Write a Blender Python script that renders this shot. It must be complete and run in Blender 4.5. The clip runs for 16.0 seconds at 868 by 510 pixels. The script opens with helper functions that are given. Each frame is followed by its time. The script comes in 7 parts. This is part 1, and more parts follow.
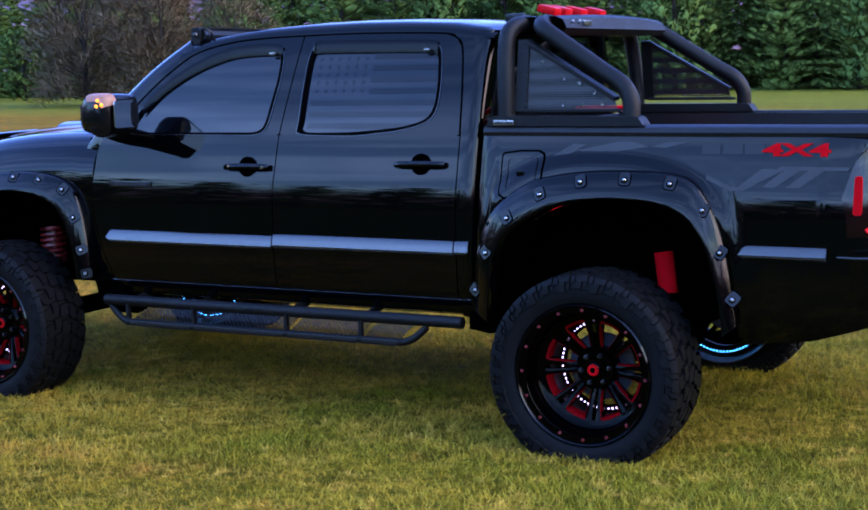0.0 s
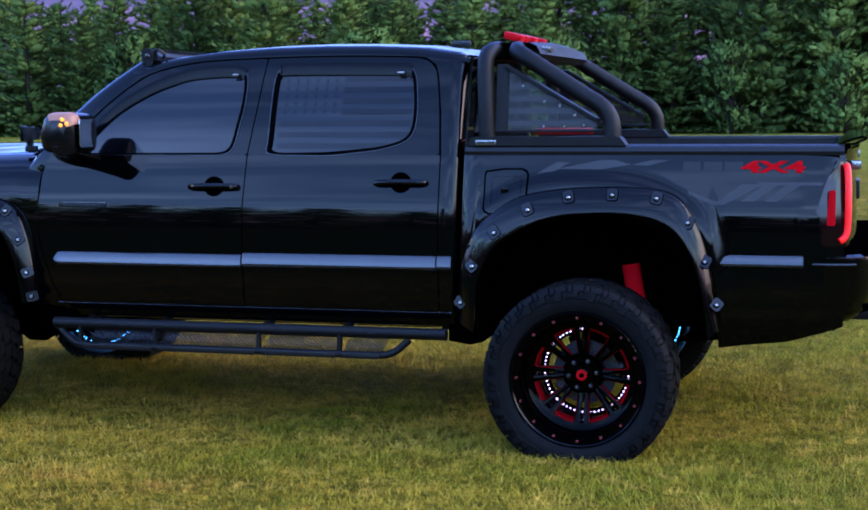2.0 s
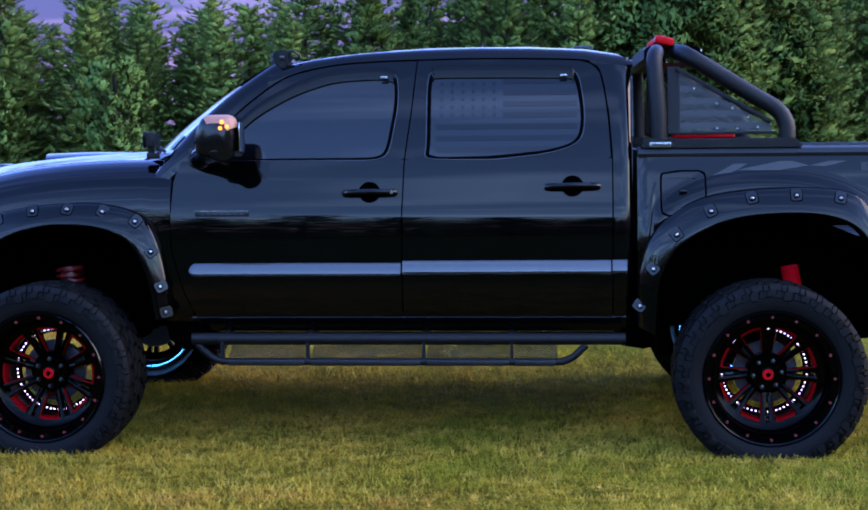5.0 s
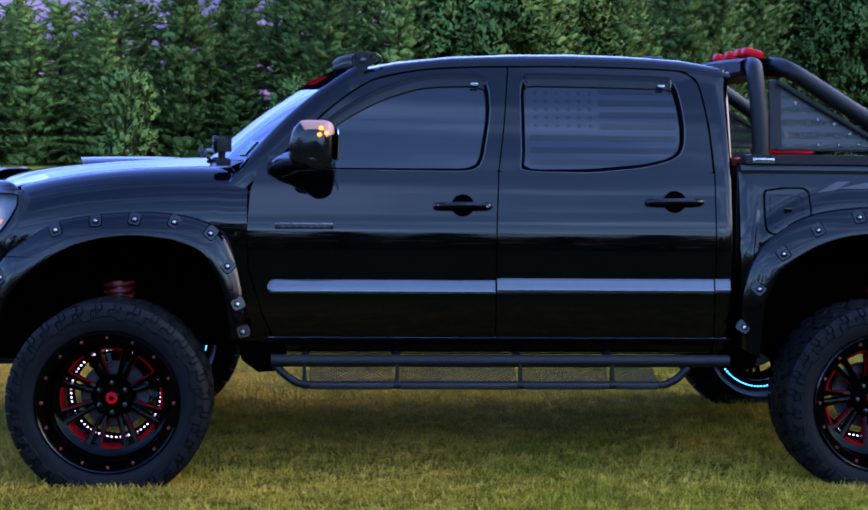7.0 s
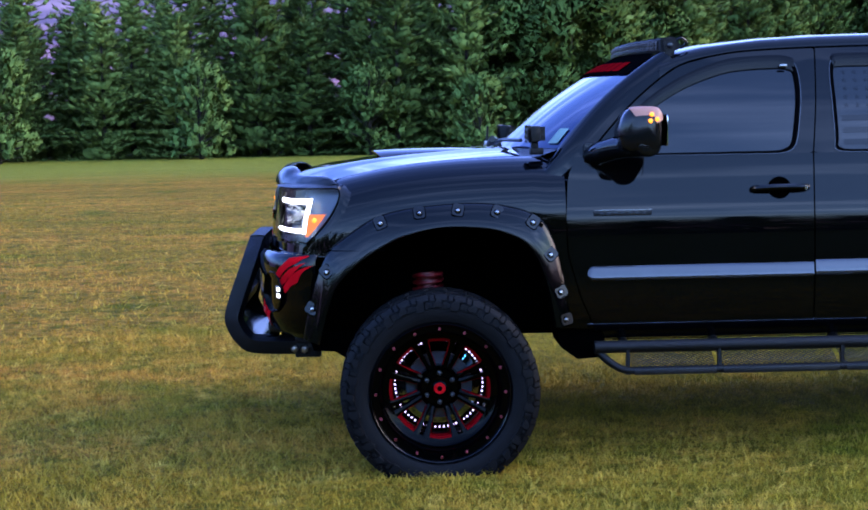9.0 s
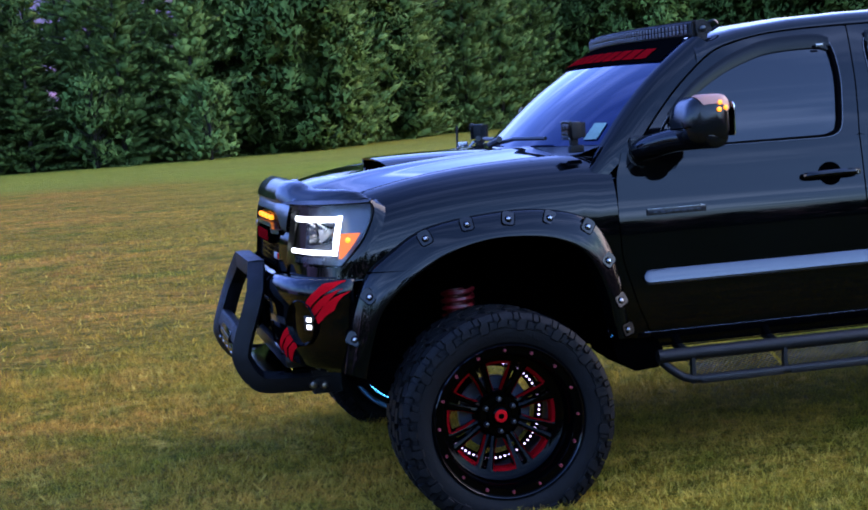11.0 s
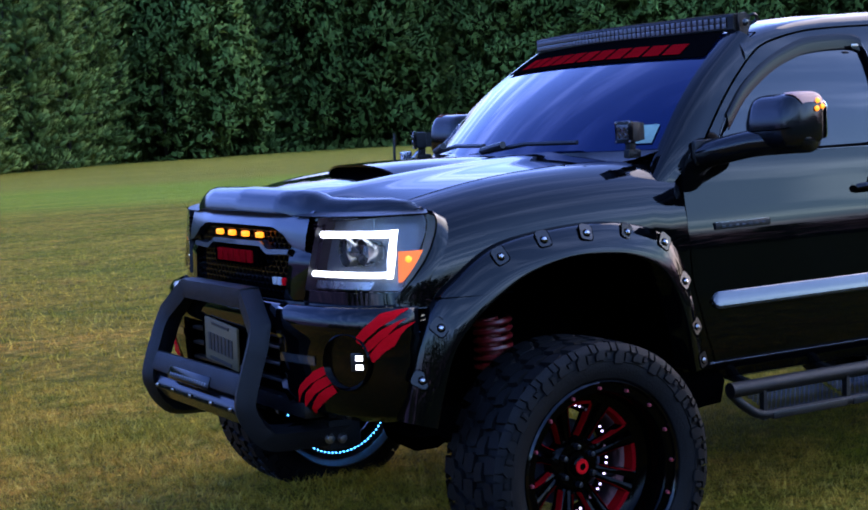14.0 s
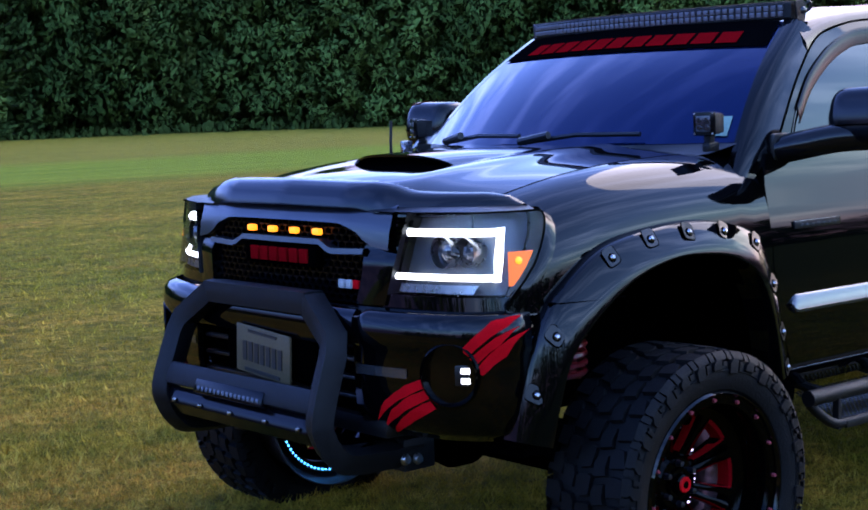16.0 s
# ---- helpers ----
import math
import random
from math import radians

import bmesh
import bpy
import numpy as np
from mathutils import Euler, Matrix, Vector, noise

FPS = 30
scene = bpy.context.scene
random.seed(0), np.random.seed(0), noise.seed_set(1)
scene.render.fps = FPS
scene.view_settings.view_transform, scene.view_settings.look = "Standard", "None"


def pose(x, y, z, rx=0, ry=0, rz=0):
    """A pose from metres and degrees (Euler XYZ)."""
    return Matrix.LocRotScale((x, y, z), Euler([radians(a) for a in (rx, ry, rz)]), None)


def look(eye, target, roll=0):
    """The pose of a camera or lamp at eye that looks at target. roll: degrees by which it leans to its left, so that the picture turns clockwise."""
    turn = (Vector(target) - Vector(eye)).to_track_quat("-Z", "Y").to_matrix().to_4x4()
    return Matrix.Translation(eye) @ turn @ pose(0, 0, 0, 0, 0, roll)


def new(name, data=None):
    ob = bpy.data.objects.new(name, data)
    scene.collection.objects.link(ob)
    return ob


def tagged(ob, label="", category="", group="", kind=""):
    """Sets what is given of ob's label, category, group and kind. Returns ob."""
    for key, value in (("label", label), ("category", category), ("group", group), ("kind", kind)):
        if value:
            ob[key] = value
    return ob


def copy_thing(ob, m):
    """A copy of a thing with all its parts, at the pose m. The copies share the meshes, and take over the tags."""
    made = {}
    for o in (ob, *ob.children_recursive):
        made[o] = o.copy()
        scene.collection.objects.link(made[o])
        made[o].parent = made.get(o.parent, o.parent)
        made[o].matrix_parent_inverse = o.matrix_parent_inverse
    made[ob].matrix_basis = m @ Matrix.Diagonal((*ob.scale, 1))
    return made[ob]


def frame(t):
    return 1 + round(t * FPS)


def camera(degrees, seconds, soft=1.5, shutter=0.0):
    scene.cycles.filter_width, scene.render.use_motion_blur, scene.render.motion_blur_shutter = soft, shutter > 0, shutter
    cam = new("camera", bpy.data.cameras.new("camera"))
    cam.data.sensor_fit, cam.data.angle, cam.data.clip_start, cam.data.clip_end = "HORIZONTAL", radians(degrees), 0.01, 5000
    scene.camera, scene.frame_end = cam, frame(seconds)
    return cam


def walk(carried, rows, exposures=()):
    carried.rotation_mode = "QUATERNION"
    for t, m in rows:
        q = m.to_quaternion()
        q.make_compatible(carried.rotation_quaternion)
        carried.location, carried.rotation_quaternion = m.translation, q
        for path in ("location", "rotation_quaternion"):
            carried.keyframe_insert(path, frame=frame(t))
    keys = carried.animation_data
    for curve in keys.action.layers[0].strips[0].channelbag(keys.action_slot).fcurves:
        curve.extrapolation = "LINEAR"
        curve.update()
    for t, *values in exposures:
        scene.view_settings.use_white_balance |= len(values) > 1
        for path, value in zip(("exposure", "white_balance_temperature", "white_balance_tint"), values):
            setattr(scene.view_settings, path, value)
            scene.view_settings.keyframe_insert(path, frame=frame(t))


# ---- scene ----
cam = camera(31.6, 16.0, soft=1.8)
PATH = [
    (0, (5.564, -6.834, 1.667), (4.639, -5.078, 1.417), -1.2),
    (0.5, (5.266, -7.098, 1.601), (4.51, -5.26, 1.376), -0.4),
    (1, (5.063, -7.283, 1.653), (4.341, -5.432, 1.423), -0.3),
    (1.5, (4.686, -7.381, 1.599), (4.126, -5.473, 1.393), 0.0),
    (2, (4.364, -7.584, 1.583), (3.839, -5.664, 1.385), -0.5),
    (2.5, (4.04, -7.795, 1.571), (3.56, -5.863, 1.379), -0.9),
    (3, (3.683, -7.84, 1.569), (3.301, -5.886, 1.373), -0.9),
    (3.5, (3.305, -7.89, 1.571), (3.005, -5.922, 1.378), -0.7),
    (4, (2.997, -7.957, 1.493), (2.718, -5.984, 1.321), -0.3),
    (4.2, (2.878, -7.943, 1.515), (2.603, -5.971, 1.332), -0.4),
    (6.3, (1.347, -7.448, 1.368), (1.462, -5.455, 1.257), -0.3),
    (6.5, (1.25, -7.41, 1.383), (1.375, -5.417, 1.271), -0.2),
    (7, (0.948, -7.427, 1.485), (1.07, -5.437, 1.333), 0.6),
    (7.5, (0.654, -7.433, 1.506), (0.767, -5.443, 1.348), 0.9),
    (8, (0.39, -7.354, 1.489), (0.473, -5.363, 1.323), 0.6),
    (8.5, (0.057, -7.401, 1.493), (0.112, -5.409, 1.322), -0.2),
    (9, (-0.196, -7.399, 1.507), (-0.139, -5.408, 1.334), -1.1),
    (9.2, (-0.329, -7.336, 1.477), (-0.228, -5.346, 1.305), -1.2),
    (11.3, (-1.645, -6.442, 1.569), (-1.133, -4.518, 1.378), -3.9),
    (11.5, (-1.779, -6.33, 1.548), (-1.204, -4.424, 1.357), -3.6),
    (12, (-2.044, -6.11, 1.558), (-1.379, -4.233, 1.376), -3.4),
    (12.5, (-2.181, -5.804, 1.513), (-1.499, -3.932, 1.338), -3.4),
    (13, (-2.343, -5.517, 1.528), (-1.581, -3.676, 1.355), -3.3),
    (13.5, (-2.601, -5.304, 1.528), (-1.65, -3.552, 1.358), -3.3),
    (14, (-2.765, -5.033, 1.505), (-1.785, -3.298, 1.337), -3.1),
    (14.5, (-2.893, -4.747, 1.525), (-1.872, -3.036, 1.354), -3.1),
    (15, (-3.194, -4.536, 1.516), (-1.996, -2.944, 1.335), -2.6),
    (15.5, (-3.351, -4.307, 1.521), (-2.107, -2.752, 1.332), -2.1),
    (16, (-3.399, -4.004, 1.535), (-2.129, -2.47, 1.341), -2.0),
]
walk(cam, [(t, look(eye, target, roll)) for t, eye, target, roll in PATH], exposures=((0, 3.62), (1.5, 3.58), (4, 3.70), (7, 3.74), (9, 3.72), (12.5, 3.52), (16, 3.46)))

# ---------------------------------------------------------------- light
SUN_EL, SUN_AZ = 25.0, 82.0
world = bpy.data.worlds.new("evening_sky")
scene.world = world
world.use_nodes = True
wn, wl = world.node_tree.nodes, world.node_tree.links
wn.clear()
w_out = wn.new("ShaderNodeOutputWorld")
w_bg = wn.new("ShaderNodeBackground")
w_sky = wn.new("ShaderNodeTexSky")
w_sky.sky_type = "NISHITA"
w_sky.sun_disc = False
w_sky.sun_elevation = radians(SUN_EL)
w_sky.sun_rotation = radians(SUN_AZ)
w_sky.altitude, w_sky.air_density, w_sky.dust_density, w_sky.ozone_density = 100, 1.0, 0.15, 3.0
w_co = wn.new("ShaderNodeTexCoord")
w_map = wn.new("ShaderNodeMapping")
w_map.inputs["Scale"].default_value = (0.65, 2.0, 1.0)
w_map.inputs["Rotation"].default_value = (0.0, 0.0, 0.12)
w_dir = wn.new("ShaderNodeSeparateXYZ")
w_up = wn.new("ShaderNodeMath")
w_up.operation = "ADD"
w_up.inputs[1].default_value = 0.14
w_px, w_py, w_lay = wn.new("ShaderNodeMath"), wn.new("ShaderNodeMath"), wn.new("ShaderNodeCombineXYZ")
w_px.operation = w_py.operation = "DIVIDE"
wl.new(w_co.outputs["Generated"], w_dir.inputs[0])
wl.new(w_dir.outputs["Z"], w_up.inputs[0])
wl.new(w_dir.outputs["X"], w_px.inputs[0])
wl.new(w_dir.outputs["Y"], w_py.inputs[0])
wl.new(w_up.outputs[0], w_px.inputs[1])
wl.new(w_up.outputs[0], w_py.inputs[1])
wl.new(w_px.outputs[0], w_lay.inputs[0])
wl.new(w_py.outputs[0], w_lay.inputs[1])
w_noise = wn.new("ShaderNodeTexNoise")
w_noise.inputs["Scale"].default_value = 2.2
w_noise.inputs["Detail"].default_value = 6
w_noise.inputs["Roughness"].default_value = 0.56
w_ramp = wn.new("ShaderNodeValToRGB")
w_ramp.color_ramp.elements[0].position, w_ramp.color_ramp.elements[1].position = 0.47, 0.69
w_mix = wn.new("ShaderNodeMix")
w_mix.data_type = "RGBA"
w_cloud = wn.new("ShaderNodeVectorMath")
w_cloud.operation = "MULTIPLY"
w_cloud.inputs[1].default_value = (2.6, 2.1, 1.75)
w_bg.inputs["Strength"].default_value = 0.105
wl.new(w_lay.outputs[0], w_map.inputs["Vector"])
wl.new(w_map.outputs["Vector"], w_noise.inputs["Vector"])
wl.new(w_noise.outputs["Fac"], w_ramp.inputs["Fac"])
wl.new(w_ramp.outputs["Color"], w_mix.inputs[0])
w_tint = wn.new("ShaderNodeVectorMath")
w_tint.operation = "MULTIPLY"
w_tint.inputs[1].default_value = (0.80, 0.85, 1.27)
w_veil = wn.new("ShaderNodeVectorMath")
w_veil.operation = "MINIMUM"
w_veil.inputs[1].default_value = (4.6, 4.2, 4.7)
wl.new(w_sky.outputs["Color"], w_veil.inputs[0])
wl.new(w_veil.outputs[0], w_tint.inputs[0])
wl.new(w_tint.outputs[0], w_mix.inputs[6])
wl.new(w_tint.outputs[0], w_cloud.inputs[0])
wl.new(w_cloud.outputs[0], w_mix.inputs[7])
w_sep = wn.new("ShaderNodeSeparateXYZ")
w_low = wn.new("ShaderNodeValToRGB")
w_low.color_ramp.elements[0].position, w_low.color_ramp.elements[1].position = 0.085, 0.21
w_low.color_ramp.elements[0].color = (0.135, 0.108, 0.128, 1)
w_low.color_ramp.elements[1].color = (1.0, 1.0, 1.0, 1)
w_fade = wn.new("ShaderNodeVectorMath")
w_fade.operation = "MULTIPLY"
wl.new(w_co.outputs["Generated"], w_sep.inputs[0])
wl.new(w_sep.outputs["Z"], w_low.inputs["Fac"])
wl.new(w_mix.outputs[2], w_fade.inputs[0])
wl.new(w_low.outputs["Color"], w_fade.inputs[1])
# thinner cloud and a brighter sky towards the south
w_south = wn.new("ShaderNodeMath")
w_south.operation = "MULTIPLY_ADD"
w_south.inputs[1].default_value, w_south.inputs[2].default_value = -0.34, 0.74
wl.new(w_sep.outputs["Y"], w_south.inputs[0])
w_pale = wn.new("ShaderNodeMath")
w_pale.operation = "MULTIPLY_ADD"
w_pale.inputs[1].default_value, w_pale.inputs[2].default_value = -0.20, 0.74
wl.new(w_sep.outputs["Y"], w_pale.inputs[0])
# deeper blue away from the sun
w_rgb = wn.new("ShaderNodeCombineXYZ")
for w_k, w_gain in enumerate((0.22, 0.12, 0.01)):
    w_side = wn.new("ShaderNodeMath")
    w_side.operation = "MULTIPLY_ADD"
    w_side.inputs[1].default_value = w_gain
    wl.new(w_sep.outputs["X"], w_side.inputs[0])
    wl.new((w_pale if w_k == 2 else w_south).outputs[0], w_side.inputs[2])
    wl.new(w_side.outputs[0], w_rgb.inputs[w_k])
w_open = wn.new("ShaderNodeVectorMath")
w_open.operation = "MULTIPLY"
wl.new(w_fade.outputs[0], w_open.inputs[0])
wl.new(w_rgb.outputs[0], w_open.inputs[1])
wl.new(w_open.outputs[0], w_bg.inputs["Color"])
wl.new(w_bg.outputs["Background"], w_out.inputs["Surface"])

sun_data = bpy.data.lights.new("sun", "SUN")
sun_data.energy, sun_data.angle, sun_data.color = 0.3, radians(54), (1.0, 0.82, 0.66)
sun = new("sun", sun_data)
_az, _el = radians(SUN_AZ), radians(SUN_EL)
sun.matrix_world = look((math.sin(_az) * math.cos(_el) * 50, math.cos(_az) * math.cos(_el) * 50, math.sin(_el) * 50), (0, 0, 0))


# ---------------------------------------------------------------- materials
def mat(name, col, rough=0.5, metal=0.0, coat=0.0, spec=0.5, var=0.0, scale=8.0, bump=0.0, bscale=60.0, detail=5):
    """A principled surface with two scales of colour variation and a fine relief."""
    m = bpy.data.materials.new(name)
    m.use_nodes = True
    n, l = m.node_tree.nodes, m.node_tree.links
    p = n["Principled BSDF"]
    p.inputs["Base Color"].default_value = (*col, 1)
    p.inputs["Roughness"].default_value = rough
    p.inputs["Metallic"].default_value = metal
    p.inputs["Coat Weight"].default_value = coat
    p.inputs["Coat Roughness"].default_value = 0.03
    p.inputs["Specular IOR Level"].default_value = spec
    co = n.new("ShaderNodeTexCoord")
    if var > 0:
        t1 = n.new("ShaderNodeTexNoise")
        t1.inputs["Scale"].default_value, t1.inputs["Detail"].default_value = scale, detail
        t2 = n.new("ShaderNodeTexNoise")
        t2.inputs["Scale"].default_value, t2.inputs["Detail"].default_value = scale * 9, 3
        ad = n.new("ShaderNodeMath")
        ad.operation = "ADD"
        mr = n.new("ShaderNodeMapRange")
        mr.inputs[1].default_value, mr.inputs[2].default_value = 0.7, 1.3
        mr.inputs[3].default_value, mr.inputs[4].default_value = 1 - var, 1 + var
        mx = n.new("ShaderNodeVectorMath")
        mx.operation = "SCALE"
        mx.inputs[0].default_value = col
        l.new(co.outputs["Object"], t1.inputs["Vector"])
        l.new(co.outputs["Object"], t2.inputs["Vector"])
        l.new(t1.outputs["Fac"], ad.inputs[0])
        l.new(t2.outputs["Fac"], ad.inputs[1])
        l.new(ad.outputs[0], mr.inputs[0])
        l.new(mr.outputs[0], mx.inputs["Scale"])
        l.new(mx.outputs[0], p.inputs["Base Color"])
        rr = n.new("ShaderNodeMapRange")
        rr.inputs[3].default_value, rr.inputs[4].default_value = max(0.02, rough * 0.8), min(1, rough * 1.2)
        l.new(t1.outputs["Fac"], rr.inputs[0])
        l.new(rr.outputs[0], p.inputs["Roughness"])
    if bump > 0:
        bn = n.new("ShaderNodeTexNoise")
        bn.inputs["Scale"].default_value, bn.inputs["Detail"].default_value = bscale, 4
        bp = n.new("ShaderNodeBump")
        bp.inputs["Strength"].default_value, bp.inputs["Distance"].default_value = bump, 0.01
        l.new(co.outputs["Object"], bn.inputs["Vector"])
        l.new(bn.outputs["Fac"], bp.inputs["Height"])
        l.new(bp.outputs["Normal"], p.inputs["Normal"])
    return m


def glow(name, col, strength):
    m = bpy.data.materials.new(name)
    m.use_nodes = True
    p = m.node_tree.nodes["Principled BSDF"]
    p.inputs["Base Color"].default_value = (*[min(1, c) for c in col], 1)
    p.inputs["Emission Color"].default_value = (*col, 1)
    p.inputs["Emission Strength"].default_value = strength
    return m


def glass(name, col, alpha, rough=0.01):
    """Coated or tinted glazing: a mirror-like skin over a mostly clear or dark body."""
    m = bpy.data.materials.new(name)
    m.use_nodes = True
    n, l = m.node_tree.nodes, m.node_tree.links
    n.clear()
    o = n.new("ShaderNodeOutputMaterial")
    tr = n.new("ShaderNodeBsdfTransparent")
    tr.inputs["Color"].default_value = (*col, 1)
    gl = n.new("ShaderNodeBsdfGlossy")
    gl.inputs["Roughness"].default_value = rough
    fr = n.new("ShaderNodeFresnel")
    fr.inputs["IOR"].default_value = alpha
    mx = n.new("ShaderNodeMixShader")
    l.new(fr.outputs[0], mx.inputs[0])
    l.new(tr.outputs[0], mx.inputs[1])
    l.new(gl.outputs[0], mx.inputs[2])
    l.new(mx.outputs[0], o.inputs["Surface"])
    return m


PAINT = mat("black_metallic_paint", (0.00064, 0.00069, 0.00094), 0.5, 0.0, 1.0, 0.0, 0.25, 3.0)
PAINT.node_tree.nodes["Principled BSDF"].inputs["Coat IOR"].default_value = 1.31
MATTE = mat("black_textured_powder_coat", (0.00191, 0.00209, 0.00259), 0.5, 0.0, 0.0, 0.22, 0.25, 10, 0.25, 350)
PLASTIC = mat("black_satin_plastic", (0.00295, 0.00295, 0.00357), 0.4, 0.0, 0.0, 0.35, 0.2, 8, 0.1, 300)
# Near-zero black: the deep shade of wells and recesses is in this colour.
DARK = mat("black_parts_and_shade", (0.00037, 0.00037, 0.00043), 0.9, 0, 0, 0.0, 0.4, 6)
RUBBER = mat("tyre_rubber", (0.0026, 0.0026, 0.0030), 0.62, 0, 0, 0.12, 0.35, 12, 0.2, 120)
POCKET = mat("satin_black_pocket", (0.0011, 0.0012, 0.0017), 0.3, 0.0, 0.0, 0.30, 0.2, 9)
GLOSSBLACK = mat("gloss_black_rim_lacquer", (0.00037, 0.00037, 0.00046), 0.4, 0.0, 1.0, 0.0, 0.15, 9)
GLOSSBLACK.node_tree.nodes["Principled BSDF"].inputs["Coat IOR"].default_value = 1.14
REDPAINT = mat("red_lacquer", (0.42, 0.002, 0.005), 0.4, 0.0, 0.0, 0.08, 0.2, 10)
LETTERRED = mat("deep_red_enamel", (0.15956, 0.00179, 0.00357), 0.5, 0, 0, 0.0, 0.15, 14)
REDDECAL = mat("red_vinyl", (0.44, 0.0035, 0.0075), 0.45, 0, 0, 0.0, 0.12, 12)
BARREL = mat("bare_alloy_barrel", (0.10, 0.085, 0.095), 0.32, 0.7, 0, 0.5, 0.2, 12)
STEEL = mat("zinc_steel", (0.29794, 0.29794, 0.30877), 0.28, 1.0, 0, 0.5, 0.15, 30)
PINKBOLT = mat("red_anodised_bolt", (0.30471, 0.05078, 0.06602), 0.3, 0.6, 0, 0.5, 0.1, 30)
CHROME = mat("chrome", (0.75, 0.76, 0.78), 0.08, 1.0, 0, 0.5, 0.05, 20)
GUN = mat("gunmetal_gloss_plastic", (0.0060, 0.0075, 0.0120), 0.30, 0.15, 0.5, 0.42, 0.15, 6)
HOUSING = mat("lamp_housing_grey", (0.032, 0.041, 0.058), 0.40, 0.3, 0.3, 0.5, 0.2, 20)
# Wheel-arch shade put into the red of the front shocks and springs.
DIMRED = mat("shaded_red_paint", (0.130, 0.0030, 0.0045), 0.45, 0, 0.2, 0.4, 0.3, 14)
SILVERSTRIP = mat("charcoal_metallic_moulding", (0.02512, 0.02678, 0.03096), 0.22, 0.25, 0.8, 0.5, 0.12, 5)
FILM = mat("dark_window_film", (0.00185, 0.00197, 0.00246), 0.05, 0, 0, 0.31, 0.15, 12)
GREYDECAL = mat("grey_vinyl", (0.0095, 0.0098, 0.0120), 0.5, 0, 0, 0.5, 0.15, 12)
CAP = mat("satin_black_mirror_shell", (0.00252, 0.00271, 0.00332), 0.16, 0, 0.0, 0.26, 0.15, 8)
STRIP = mat("matte_black_film", (0.00123, 0.00123, 0.00154), 0.6, 0, 0, 0.0, 0.1, 8)
SMOKE = mat("smoked_acrylic", (0.00166, 0.00166, 0.00252), 0.12, 0, 0.0, 0.32, 0.1, 8)
VISOR = mat("smoked_visor", (0.0016, 0.0016, 0.0024), 0.14, 0, 0, 0.12, 0.1, 8)
TINT = mat("dark_tinted_glazing", (0.00129, 0.00148, 0.00215), 0.03, 0, 0, 0.42, 0.0)
# Blue of the mirrored sky is put into the windscreen's base colour.
SHIELD = mat("sky_blue_windscreen", (0.0025, 0.0120, 0.0560), 0.03, 0.75, 0.0, 0.5, 0.0)
BALL = mat("projector_glass", (0.030, 0.036, 0.042), 0.04, 0.0, 1.0, 0.8, 0.1, 20)
LENS = glass("clear_lamp_lens", (0.84, 0.88, 0.94), 1.33)
DARKREDLENS = mat("smoked_red_lens", (0.0060, 0.00086, 0.00129), 0.12, 0, 0.15, 0.3, 0.3, 18)
REDLENS = mat("red_lamp_lens", (0.06894, 0.00129, 0.00215), 0.1, 0, 0.6, 0.5, 0.1, 20)
CLEARLENS = glow("lit_signal_lens", (0.26, 0.12, 0.08), 0.0185)
BARCELL = mat("unlit_led_cell", (0.075, 0.072, 0.085), 0.35, 0.3, 0.3, 0.5, 0.2, 30)
GREYLENS = mat("smoked_reflector", (0.02093, 0.02093, 0.02930), 0.2, 0.5, 0.4, 0.5, 0.2, 25)
AMBERLENS = glow("amber_lens", (0.72, 0.11, 0.0015), 0.105)
LED_WHITE = glow("white_led", (0.95, 0.97, 1.0), 0.4672)
LED_RING = glow("cool_white_led", (0.72, 0.55, 1.0), 0.3169)
LED_BLUE = glow("blue_led", (0.06, 0.36, 1.0), 0.8938)
LED_AMBER = glow("amber_led", (1.0, 0.25, 0.012), 0.2235)
LED_RED = glow("red_led", (0.42, 0.0012, 0.002), 0.1139)
# Cream darkened by the bull bar's shadow, which is put into the colour.
PLATE = mat("shaded_licence_plate", (0.080, 0.058, 0.026), 0.5, 0, 0, 0.5, 0.2, 14)
INK = mat("dark_print", (0.010, 0.009, 0.009), 0.5)
WHITEPRINT = mat("white_print", (0.32318, 0.32318, 0.32318), 0.5, 0, 0, 0.5, 0.05, 30)
STICKER = mat("pale_green_sticker", (0.14651, 0.23022, 0.17581), 0.5, 0, 0, 0.5, 0.2, 50)
BARK = mat("pine_bark", (0.01884, 0.01465, 0.01170), 0.9, 0, 0, 0.2, 0.4, 3, 0.5, 10)


def perforated(name, col, scale, fill):
    """Sheet metal pierced with small round holes."""
    m = mat(name, col, 0.5)
    n, l = m.node_tree.nodes, m.node_tree.links
    p, o = n["Principled BSDF"], n["Material Output"]
    co = n.new("ShaderNodeTexCoord")
    vo = n.new("ShaderNodeTexVoronoi")
    vo.inputs["Scale"].default_value, vo.inputs["Randomness"].default_value = scale, 0.0
    gt = n.new("ShaderNodeMath")
    gt.operation = "GREATER_THAN"
    gt.inputs[1].default_value = fill
    tr = n.new("ShaderNodeBsdfTransparent")
    mx = n.new("ShaderNodeMixShader")
    l.new(co.outputs["Object"], vo.inputs["Vector"])
    l.new(vo.outputs["Distance"], gt.inputs[0])
    l.new(gt.outputs[0], mx.inputs[0])
    l.new(tr.outputs[0], mx.inputs[1])
    l.new(p.outputs[0], mx.inputs[2])
    l.new(mx.outputs[0], o.inputs["Surface"])
    return m


PERF = perforated("perforated_black_sheet", (0.006, 0.006, 0.007), 110, 0.36)


